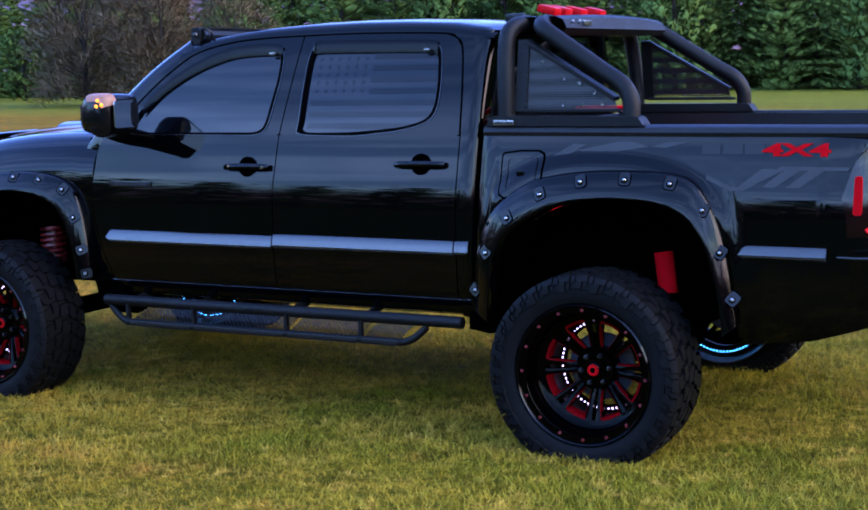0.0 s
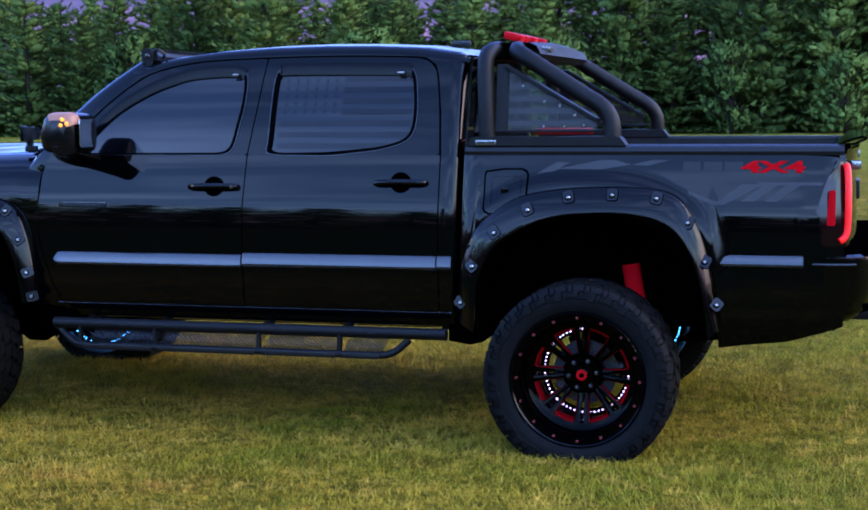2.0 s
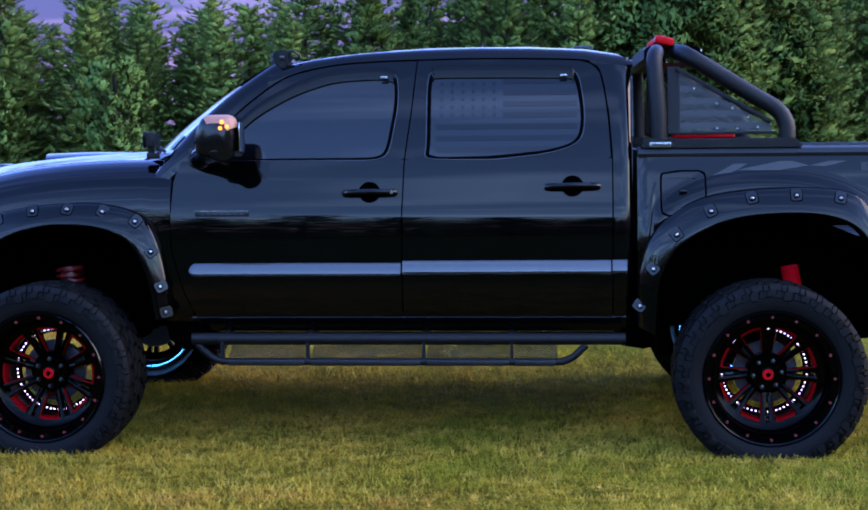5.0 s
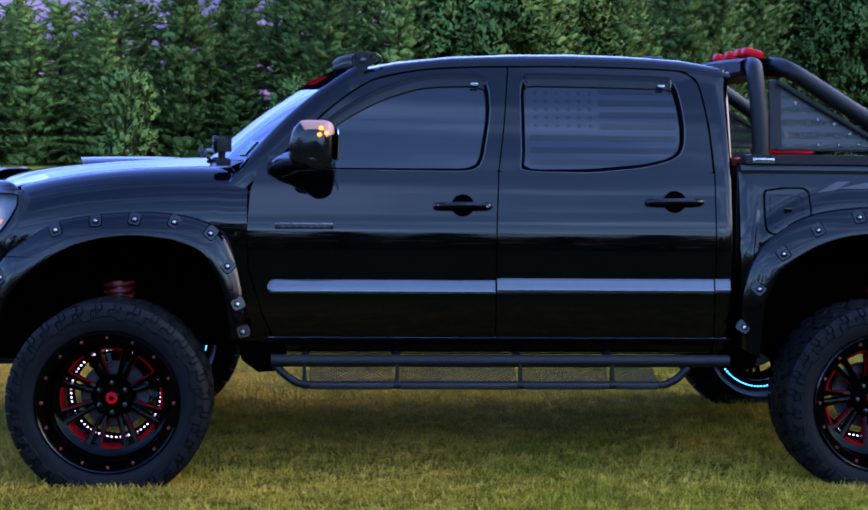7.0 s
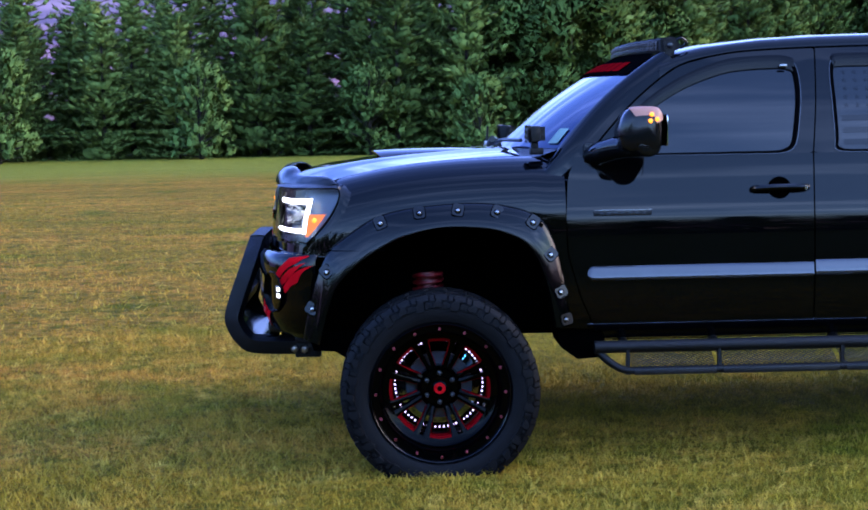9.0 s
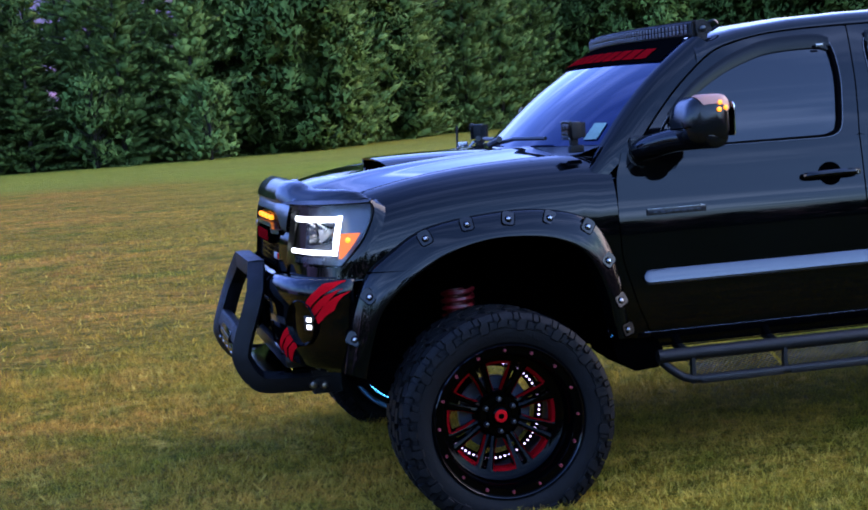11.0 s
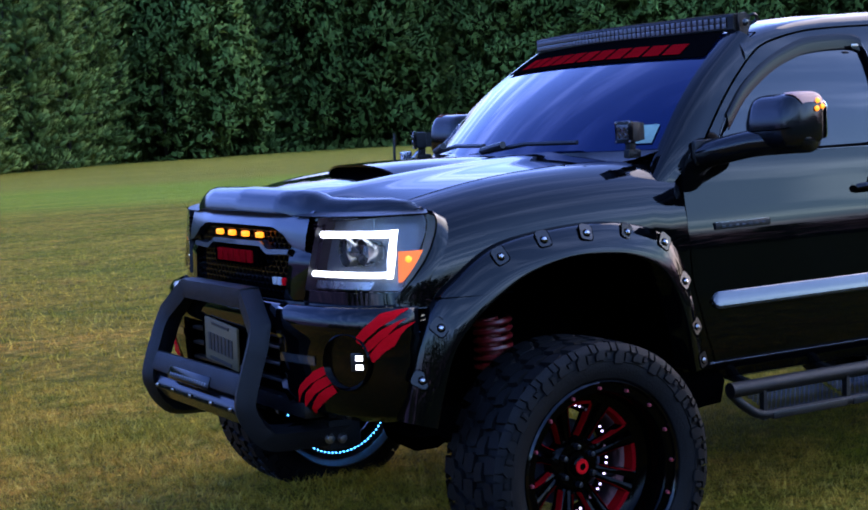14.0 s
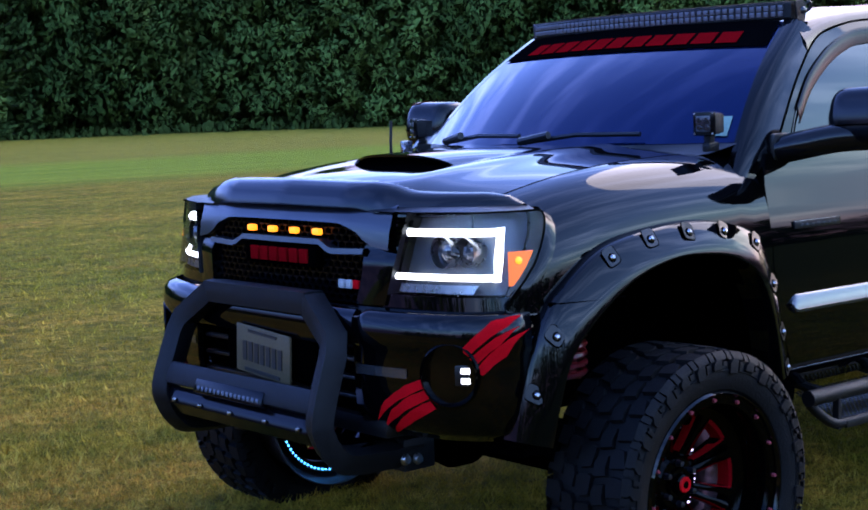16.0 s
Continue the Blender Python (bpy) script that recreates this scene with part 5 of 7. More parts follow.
for y in (-0.58, -0.50):
    part("plate_bolt", lathe([(0.0, 0.008), (0.008, 0.006), (0.010, 0.0)], 10, "x", (2.978, y, 1.83)), STEEL, rack)
for y in (-0.46, -0.33, -0.14, 0.10):
    part("clamp", box((2.82, y, 1.885), (0.09, 0.085, 0.036), 0.012, Matrix.Rotation(0.25, 4, "Y")), REDPAINT, rack, "red clamp on the cross plate")
# gear carried in the bed
for (cx, cy, cz), (sx, sy, sz) in (((2.80, -0.55, 1.20), (0.10, 0.30, 0.42)), ((3.02, -0.30, 1.44), (0.30, 0.05, 0.03)), ((2.86, 0.25, 1.15), (0.18, 0.34, 0.40))):
    g = finish(box((cx, cy, cz), (sx, sy, sz), 0.02), "gear_case", REDPAINT)
    tagged(g, "red gear case strapped in the truck bed", "case")

# ---------------------------------------------------------------- nose
def nose_x(y):
    """Front face of lamps and grille in plan."""
    a = abs(y)
    return interp(a, [(0, -0.742), (0.30, -0.737), (0.45, -0.726), (0.55, -0.712), (0.66, -0.688), (0.74, -0.662), (0.80, -0.633), (0.84, -0.605), (0.865, -0.580), (0.885, -0.547), (0.90, -0.508), (0.908, -0.470), (0.913, -0.42), (0.916, -0.36), (0.918, -0.30)])


NOSE = [(y, nose_x(y)) for y in [0, .3, .45, .55, .6, .66, .7, .74, .77, .80, .82, .84, .8525, .865, .875, .885, .8925, .90, .904, .908, .913, .916, .918]]


def nose_arc():
    L = [0]
    for (y0, x0), (y1, x1) in zip(NOSE, NOSE[1:]):
        L.append(L[-1] + math.hypot(y1 - y0, x1 - x0))
    return L


ARC = nose_arc()


def at_arc(q, z, s, inset=0.0):
    """A point of the nose at the arc length q from the centre, set in along its normal."""
    y, x = float(np.interp(q, ARC, [p[0] for p in NOSE])), float(np.interp(q, ARC, [p[1] for p in NOSE]))
    y2, x2 = float(np.interp(q + 0.01, ARC, [p[0] for p in NOSE])), float(np.interp(q + 0.01, ARC, [p[1] for p in NOSE]))
    d = Vector((x2 - x, y2 - y)).normalized()
    nx, ny = d.y, -d.x
    lean = 0.22 * min(1.0, max(0.0, (y - 0.60) / 0.26)) * (z - 1.06)
    return (x + inset * nx + 0.10 * (z - 0.99) * (1 if y < 0.8 else 0.5), s * (y - lean - inset * abs(ny) * 1.0), z)


def arc_of_y(y):
    return float(np.interp(y, [p[0] for p in NOSE], ARC))


def arc_of_x(x):
    return float(np.interp(x, [p[1] for p in NOSE], ARC))


def lamp_band(s, z):
    q0 = interp(z, [(0.975, arc_of_y(0.525)), (1.235, arc_of_y(0.595))])
    q1 = float(np.interp(interp(z, LAMP_REAR), [p[1] for p in NOSE], ARC))
    return q0, q1


def lamp_patch(s, za, zb, fa, fb, inset, nu=18, nv=10):
    P = []
    for j in range(nv + 1):
        z = za + (zb - za) * j / nv
        q0, q1 = lamp_band(s, z)
        P.append([at_arc(q0 + (q1 - q0) * (fa + (fb - fa) * i / nu), z, s, inset) for i in range(nu + 1)])
    return grid(P)


for s in (-1, 1):
    hl = part("headlight", lamp_patch(s, 0.998, 1.232, 0, 1, 0.075), HOUSING, truck, "projector headlight with a C-shaped white light tube")
    P = []
    for j in range(11):
        z = 0.998 + 0.234 * j / 10
        q0, q1 = lamp_band(s, z)
        P.append([at_arc(q0, z, s, 0.0), at_arc(q0, z, s, 0.075)])
    for j in range(10, -1, -1):
        z = 0.998 + 0.234 * j / 10
        q0, q1 = lamp_band(s, z)
        P.append([at_arc(q1, z, s, 0.0), at_arc(q1, z, s, 0.06)])
    part("lamp_housing", grid(P), PLASTIC, hl)
    lens = part("lamp_lens", lamp_patch(s, 0.998, 1.232, 0, 1, 0.0), LENS, hl, "clear lens")
    lens.visible_shadow = False
    edge = [at_arc(lamp_band(s, z)[1] + 0.002, z, s, -0.001) for z in zlevels(1.0, 1.228, 16)]
    edge += [at_arc(arc_of_y(y), 1.2335, s, -0.001) for y in (0.911, 0.905, 0.88, 0.80)]
    part("lamp_gasket", tube(edge, 0.0030, 8), DARK, hl, "thin black rubber seam")

    def strip(za, zb, ya, yb, mat_, name, label="", inset=0.022, shear=0.0):
        P = []
        n = 14
        for i in range(n + 1):
            t = i / n
            q = arc_of_y(ya) + (arc_of_y(yb) - arc_of_y(ya)) * t
            P.append([at_arc(q, za, s, inset), at_arc(q, (za + zb) / 2, s, inset - 0.006), at_arc(q, zb, s, inset)])
        return part(name, grid(P), mat_, hl, label)
    strip(1.166, 1.188, 0.582, 0.884, LED_WHITE, "light_tube", "glowing white tube")
    strip(1.042, 1.061, 0.545, 0.872, LED_WHITE, "light_tube")
    P = []
    for j in range(9):
        z = 1.040 + 0.150 * j / 8
        q = arc_of_x(-0.582) + 0.25 * (z - 1.040)
        P.append([at_arc(q - 0.013, z, s, 0.022), at_arc(q, z, s, 0.016), at_arc(q + 0.014, z, s, 0.022)])
    part("light_tube", grid(P), LED_WHITE, hl)
    P = []
    for j in range(9):
        z = 1.030 + 0.094 * j / 8
        t = j / 8
        qa = arc_of_x(-0.556) + 0.010 * t
        qb = qa + 0.012 + (arc_of_x(-0.472) - qa - 0.012) * t ** 0.9
        P.append([at_arc(qa + (qb - qa) * i / 4, z, s, -0.0015) for i in range(5)])
    part("turn_lens", grid(P), AMBERLENS, hl, "amber turn signal lens")
    part("turn_bulb", lathe([(0.0, -0.012), (0.010, -0.006), (0.012, 0.0), (0.010, 0.006), (0.0, 0.012)], 12, "y", at_arc(arc_of_x(-0.520), 1.098, s, 0.002)), LED_AMBER, hl, "lit amber bulb")
    for yy, rr in ((0.715, 0.040), (0.805, 0.036)):
        c = Vector(at_arc(arc_of_y(yy), 1.122, s, 0.05))
        bm = lathe([(rr * 1.15, -0.03), (rr * 1.2, 0.0), (rr, 0.012), (rr * 0.9, 0.03)], 26, "x", c)
        part("projector_ring", bm, STEEL, hl, "bright projector bowl")
        bm = lathe([(0.0, -0.024), (rr * 0.5, -0.020), (rr * 0.85, -0.006), (rr * 0.9, 0.01)], 22, "x", c)
        part("projector_lens", bm, BALL, hl, "clear round projector lens")
    part("lamp_trim", lamp_patch(s, 1.006, 1.030, 0.05, 0.70, 0.030, 10, 2), STEEL, hl, "grey lower reflector")
    # panel under the lamp and beside the grille
    P = []
    for j in range(5):
        z = 0.945 + 0.053 * j / 4
        P.append([at_arc(arc_of_y(0.50) + (arc_of_y(0.914) - arc_of_y(0.50)) * i / 12, z, s, 0.016) for i in range(13)])
    part("lamp_filler", grid(P), PAINT, truck)
    # fender edge behind the lamp
    P = []
    for z in zlevels(0.95, 1.240, 10):
        q0, q1 = lamp_band(s, min(max(z, 0.978), 1.235))
        a = Vector(at_arc(q1 + 0.003, z, s, 0.003))
        xb = max(-0.455, interp(z, LAMP_REAR) + 0.062)
        b = Vector((xb, s * (interp(max(0.0, interp(xb, HOOD_EDGE) - z), FENDER_FINE) * interp(xb, PLAN) + 0.001), z))
        P.append([tuple(a + Vector((0.006, -s * 0.02, 0))), tuple(a), tuple(a.lerp(b, 0.33) + Vector((0, s * 0.003, 0))), tuple(a.lerp(b, 0.66) + Vector((0, s * 0.003, 0))), tuple(b)])
    part("fender_corner", grid(P), PAINT, truck, sharp=1.2)
    # upper edge from lamp to bonnet
    P = []
    for i in range(15):
        q = arc_of_y(0.44) + (arc_of_y(0.911) - arc_of_y(0.44)) * i / 14
        e = max(0.0, (i - 9) / 5)
        a = Vector(at_arc(q, 1.236, s, 0.0))
        P.append([tuple(a), tuple(a + Vector((0.03 - 0.027 * e, -s * 0.01, 0.010 - 0.012 * e))), tuple(a + Vector((0.10 - 0.07 * e, -s * (0.03 + 0.04 * e), 0.012 - 0.004 * e)))])
    # Black plastic stands in for the shadow of the gap above the lamp.
    part("lamp_brow", grid(P), PLASTIC, truck)

# grille
grille = new("grille")
grille.parent = truck
tagged(grille, "dark mesh grille with amber marker lamps and red bars")


def gp(y, z, d=0.0):
    return (nose_x(y) + 0.10 * (z - 0.99) - d + 0.006, y, z)


P = []
for y in [-0.53 + 1.06 * k / 30 for k in range(31)]:
    a = abs(y)
    zb = interp(a, [(0, 1.196), (0.31, 1.194), (0.405, 1.165), (0.437, 1.135), (0.53, 1.12)])
    P.append([gp(y, 1.268, -0.05), gp(y, 1.250, -0.022), gp(y, 1.228, -0.004), gp(y, (1.222 + zb) / 2, 0.007), gp(y, zb + 0.004, 0.009), gp(y, zb, -0.02)])
part("grille_brow", grid(P), GUN, grille, "gunmetal grille surround")
for s in (-1, 1):
    P = []
    for z in zlevels(0.965, 1.21, 14):
        yi = interp(z, [(0.965, 0.405), (1.05, 0.425), (1.10, 0.43), (1.118, 0.41), (1.16, 0.437), (1.21, 0.41)])
        yo = interp(z, [(0.965, 0.515), (1.21, 0.585)])
        back = 0.014 * min(1.0, max(0.0, (z - 1.095) / 0.03))
        P.append([gp(s * yi, z, -0.02), gp(s * yi, z, 0.008 - back), gp(s * (yi * 0.5 + yo * 0.5), z, 0.006 - back), gp(s * yo, z, -0.002 - back), gp(s * yo, z, -0.03)])
    part("grille_cheek", grid(P), PAINT, grille)
    for k in range(6):
        zz = 1.125 + k * 0.016
        part("cheek_slot", box(gp(s * (0.525 + 0.008 * k), zz, -0.003), (0.010, 0.045, 0.007), 0.001), DARK, grille)
# lip under the upper slot, dipping round the letter bar
lipz = [(-0.43, 1.115), (-0.27, 1.110), (-0.215, 1.135), (0.215, 1.135), (0.27, 1.110), (0.43, 1.115)]
P = []
for k in range(41):
    y = -0.43 + 0.86 * k / 40
    z = interp(y, lipz)
    P.append([gp(y, z + 0.012, -0.02), gp(y, z + 0.012, 0.012), gp(y, z - 0.004, 0.014), gp(y, z - 0.010, -0.02)])
part("grille_lip", grid(P), GUN, grille, "gunmetal lip below the marker slot")
P = [[gp(-0.47 + 0.94 * i / 12, z, -0.055) for z in (0.93, 1.0, 1.1, 1.21)] for i in range(13)]
# Near-black backing stands in for the shade behind the mesh.
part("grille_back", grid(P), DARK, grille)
bm = bmesh.new()
for r in range(13):
    for c in range(26):
        y = -0.44 + c * 0.0355 + (0.0178 if r % 2 else 0)
        z = 0.965 + r * 0.0195
        if abs(y) > 0.43 or (abs(y) < 0.20 and 1.055 < z < 1.14):
            continue
        add_box(bm, gp(y, z, -0.030), (0.03, 0.024, 0.0045))
        add_box(bm, gp(y + 0.0175, z + 0.0098, -0.030), (0.03, 0.004, 0.016))
part("grille_mesh", bm, VISOR, grille, "honeycomb mesh")
for k in range(4):
    y = 0.167 - k * 0.122
    part("marker_lamp", box(gp(y, 1.168, 0.006), (0.02, 0.036, 0.020), 0.006), LED_AMBER, grille, "lit amber marker lamp")
part("letter_bar", box(gp(-0.008, 1.090, -0.004), (0.03, 0.40, 0.062), 0.008), DARK, grille)
for k in range(6):
    part("letter_block", box(gp(0.1295 - k * 0.055, 1.092, 0.014), (0.012, 0.044, 0.044), 0.004), LETTERRED, grille, "red block letter shapes")
for k, mm in enumerate((WHITEPRINT, WHITEPRINT, REDDECAL)):
    part("colour_badge", box(gp(-0.331 - k * 0.033, 1.020, 0.004), (0.01, 0.028, 0.026), 0.004), mm, grille)

# front bumper
BPLAN = [(0.0, -0.800), (0.30, -0.798), (0.45, -0.790), (0.56, -0.776), (0.66, -0.757), (0.74, -0.735), (0.80, -0.710), (0.86, -0.670), (0.90, -0.626), (0.925, -0.572), (0.938, -0.50)]
BSEC = [(0.962, 0.050), (0.955, 0.024), (0.935, 0.006), (0.890, 0.000), (0.860, 0.003), (0.845, 0.009), (0.800, 0.010), (0.740, 0.009), (0.680, 0.014), (0.620, 0.042), (0.590, 0.085)]


def bump(y, z, d=0.0):
    a = abs(y)
    x = interp(a, BPLAN)
    x2 = interp(a + 0.01, BPLAN)
    nrm = Vector((-0.01, (x2 - x) * -1 if y >= 0 else (x2 - x), 0)).normalized() if x2 != x else Vector((-1, 0, 0))
    inset = interp(z, [(zz, dd) for zz, dd in BSEC[::-1]])
    sg = 1 if y >= 0 else -1
    n2 = Vector((-0.01, -(-(x2 - x)) * sg * 1.0, 0))
    n2 = Vector((-0.01, sg * abs(x2 - x), 0)).normalized()
    return tuple(Vector((x, y, z)) - n2 * (inset - d))


bumper = part("front_bumper", grid([[bump(y, z) for z, _ in BSEC] for y in [-0.935, -0.925, -0.90, -0.88, -0.86, -0.83, -0.80, -0.77, -0.74, -0.70, -0.66, -0.61, -0.56, -0.50, -0.45]]), PAINT, truck, "black front bumper with red claw-mark film", sharp=1.2)
thicken(bumper, 0.02, -1.0, False)
b2 = part("bumper_side", grid([[bump(y, z) for z, _ in BSEC] for y in [0.935, 0.925, 0.90, 0.88, 0.86, 0.83, 0.80, 0.77, 0.74, 0.70, 0.66, 0.61, 0.56, 0.50, 0.45]]), PAINT, bumper, sharp=1.2)
thicken(b2, 0.02)
bt = part("bumper_top", grid([[bump(y, z) for z, _ in BSEC[:6]] for y in [-0.45 + 0.9 * k / 12 for k in range(13)]]), PAINT, bumper, sharp=1.2)
thicken(bt, 0.02)
# Block fills the opening; its black is the shade of the recess.
part("lower_opening", box((-0.70, 0, 0.72), (0.04, 0.95, 0.27), 0.01), DARK, bumper, "black block in the lower intake, shade in its colour")
for z in (0.80, 0.745, 0.69):
    part("intake_bar", box((-0.735, 0, z), (0.03, 0.90, 0.012), 0.004), PLASTIC, bumper)
part("lower_valance", box((-0.70, 0, 0.61), (0.10, 1.1, 0.06), 0.02), PLASTIC, bumper)
for s in (-1, 1):
    part("bumper_groove", grid([[bump(s * y, z, 0.003) for z in (0.772, 0.80)] for y in (0.46, 0.50, 0.56, 0.62, 0.66)]), SILVERSTRIP, bumper)
    # round fog lamp recess
    cy, cz, R = 0.800, 0.790, 0.087
    c = Vector(bump(s * cy, cz, 0.006))
    a = Vector(bump(s * (cy + 0.02), cz)) - Vector(bump(s * (cy - 0.02), cz))
    a.normalize()
    up = Vector((0, 0, 1))
    nn = a.cross(up) if s < 0 else up.cross(a)
    if nn.x > 0:
        nn = -nn
    rings = []
    for r, d in ((1.06, -0.002), (1.0, 0.004), (0.95, -0.004), (0.85, -0.012), (0.3, -0.014), (0.01, -0.014)):
        rings.append([tuple(c + a * (R * r * math.cos(k * math.pi / 16)) + up * (R * r * math.sin(k * math.pi / 16)) + nn * d) for k in range(32)])
    part("fog_recess", grid(rings, close_v=True), GLOSSBLACK, bumper, "round gloss black fog lamp recess")
    m = Matrix((a.to_4d(), up.to_4d(), nn.to_4d(), (0, 0, 0, 1))).transposed()
    m[3][0] = m[3][1] = m[3][2] = 0
    m[0][3] = m[1][3] = m[2][3] = 0
    part("fog_lamp", box(tuple(Vector(bump(s * 0.828, 0.790, -0.001))), (0.042, 0.060, 0.010), 0.006, m), PLASTIC, bumper)
    for dz in (-0.014, 0.014):
        part("fog_led", box(tuple(Vector(bump(s * 0.838, 0.790, 0.004)) + up * dz), (0.026, 0.016, 0.004), 0.001, m), LED_WHITE, bumper, "lit white fog lamp")
    # claw marks in red film
    claws = [[(0.835, 0.870), (0.848, 0.846), (0.890, 0.895), (0.918, 0.925), (0.928, 0.950), (0.895, 0.940)], [(0.851, 0.840), (0.863, 0.818), (0.905, 0.872), (0.930, 0.925), (0.900, 0.895)],
             [(0.866, 0.812), (0.878, 0.792), (0.915, 0.840), (0.934, 0.912), (0.905, 0.872)], [(0.712, 0.778), (0.722, 0.752), (0.63, 0.712), (0.55, 0.660), (0.515, 0.632), (0.57, 0.702), (0.645, 0.750)],
             [(0.725, 0.748), (0.736, 0.722), (0.65, 0.682), (0.58, 0.640), (0.535, 0.612), (0.59, 0.675), (0.66, 0.722)], [(0.739, 0.717), (0.752, 0.692), (0.68, 0.655), (0.61, 0.618), (0.550, 0.592), (0.615, 0.648), (0.68, 0.690)]]
    for lp in claws:
        bm = bmesh.new()
        ys = [p[0] for p in lp]
        f = bm.faces.new([bm.verts.new((0, p[0], p[1])) for p in lp])
        bmesh.ops.triangulate(bm, faces=list(bm.faces))
        bmesh.ops.subdivide_edges(bm, edges=list(bm.edges), cuts=3, use_grid_fill=True)
        for v in bm.verts:
            jag = 0.006 * noise.noise((v.co.y * 60, v.co.z * 60, 1))
            v.co = Vector(bump(s * (v.co.y + jag), v.co.z + jag, 0.0035))
        part("claw_mark", bm, REDDECAL, bumper, "torn red claw stripe")
# licence plate, its writing as bars
part("plate_holder", box((-0.775, 0.0, 0.80), (0.02, 0.50, 0.17), 0.01), DARK, bumper)
pl = part("licence_plate", box((0, 0, 0), (0.010, 0.305, 0.152), 0.004), PLATE, bumper, "cream licence plate with bull bar shade in its colour")
pl.matrix_basis = pose(-0.806, 0.0, 0.787, 4, 0, 0)
for k in range(7):
    part("plate_bar", box((-0.0065, 0.100 - k * 0.0335, -0.005), (0.003, 0.022, 0.062)), INK, pl)
part("plate_bar", box((-0.0065, 0, -0.063), (0.003, 0.20, 0.010)), INK, pl)
part("plate_bar", box((-0.0065, 0, 0.061), (0.003, 0.16, 0.010)), INK, pl)

for s in (-1, 1):
    part("splash_guard", prism([(-0.56, 0.62), (-0.53, 0.540), (-0.44, 0.535), (-0.37, 0.490), (-0.33, 0.62)], 0.72, 0.88, s), DARK, truck, "black lower splash guard")
# bull bar
bull = new("bull_bar")
bull.parent = truck
bull.location = (0.008, 0, 0.004)
tagged(bull, "matte black angular bull bar with a slim light strip")
TUBE_R = 0.035
legs = [(-0.815, 0.28, 0.963), (-0.842, 0.425, 0.868), (-0.860, 0.44, 0.82), (-0.915, 0.446, 0.66), (-0.910, 0.446, 0.60), (-0.872, 0.446, 0.54), (-0.81, 0.446, 0.512), (-0.57, 0.446, 0.505)]
part("top_tube", tube([(-0.815, -0.29, 0.963), (-0.815, 0.29, 0.963)], TUBE_R, 16, square=True), MATTE, bull)
for s in (-1, 1):
    pts = [(x, s * y, z) for x, y, z in legs]
    path = [pts[0], tuple(Vector(pts[0]).lerp(Vector(pts[1]), 0.5)), pts[1]] + [tuple(p) for p in smooth_path(pts[2:], 5)]
    part("side_tube", tube(path, TUBE_R, 16, square=True), MATTE, bull)
    for x, z in ((-0.60, 0.487), (-0.645, 0.492)):
        part("mount_bolt", lathe([(0.0, -0.016), (0.012, -0.014), (0.016, -0.006), (0.018, 0.0)], 12, "y", (x, s * 0.49, z)), STEEL, bull)
    part("mount_plate", box((-0.585, s * 0.45, 0.50), (0.12, 0.07, 0.10), 0.01), MATTE, bull)
part("cross_plate", box((-0.905, 0, 0.690), (0.05, 0.90, 0.075), 0.015, Matrix.Rotation(0.35, 4, "Y")), MATTE, bull)
part("light_strip_housing", box((-0.928, 0.02, 0.672), (0.03, 0.40, 0.048), 0.008, Matrix.Rotation(0.35, 4, "Y")), VISOR, bull, "slim unlit light strip")
for k in range(15):
    part("strip_led", box((-0.944, 0.19 - k * 0.0245, 0.670), (0.004, 0.016, 0.016), 0.002, Matrix.Rotation(0.35, 4, "Y")), GUN, bull)
P = []
for j in range(13):
    y = -0.45 + 0.9 * j / 12
    P.append([(-0.925, y, 0.655), (-0.935, y, 0.60), (-0.905, y, 0.560), (-0.83, y, 0.535), (-0.72, y, 0.545)])
sk2 = part("skid_plate", grid(P), VISOR, bull, "gloss black skid plate with slots")
thicken(sk2, 0.006, -1.0, False)
for y in (-0.36, -0.18, 0.02, 0.20, 0.36):
    part("skid_bolt", lathe([(0.0, -0.008), (0.006, -0.006), (0.008, 0.0)], 10, "x", (-0.937, y, 0.612)), STEEL, bull)

# ---------------------------------------------------------------- lamps on roof and cowl
lb = new("light_bar")
lb.parent = truck
tagged(lb, "long black LED light bar over the windscreen")


def bar_x(y):
    return interp(abs(y), [(0.67 * k / 12, 0.916 + 0.092 * (k / 12) ** 2) for k in range(13)])


P = []
for j in range(33):
    y = -0.665 + 1.33 * j / 32
    x = bar_x(y)
    P.append([(x, y, 1.792), (x - 0.004, y, 1.797), (x - 0.004, y, 1.845), (x, y, 1.850), (x + 0.03, y, 1.852), (x + 0.075, y, 1.842), (x + 0.085, y, 1.82), (x + 0.075, y, 1.80), (x + 0.03, y, 1.790)])
bm = grid(P, close_v=True)
bmesh.ops.holes_fill(bm, edges=[e for e in bm.edges if e.is_boundary], sides=0)
part("bar_housing", bm, MATTE, lb, sharp=0.5)
P = [[(bar_x(-0.64 + 1.28 * j / 32) - 0.006, -0.64 + 1.28 * j / 32, z) for z in (1.800, 1.843)] for j in range(33)]
part("bar_lens", grid(P), GREYLENS, lb, "grey reflector lens")
cell = part("bar_cell", box((0, 0, 0), (0.004, 0.019, 0.017), 0.001), BARCELL, lb)
cell.location = (bar_x(-0.63) - 0.0075, -0.63, 1.811)
for k in range(1, 96):
    y = -0.63 + (k // 2) * 1.26 / 47
    c = new("bar_cell", cell.data)
    c.parent, c.location = lb, (bar_x(y) - 0.0075, y, 1.811 if k % 2 == 0 else 1.832)
bm = bmesh.new()
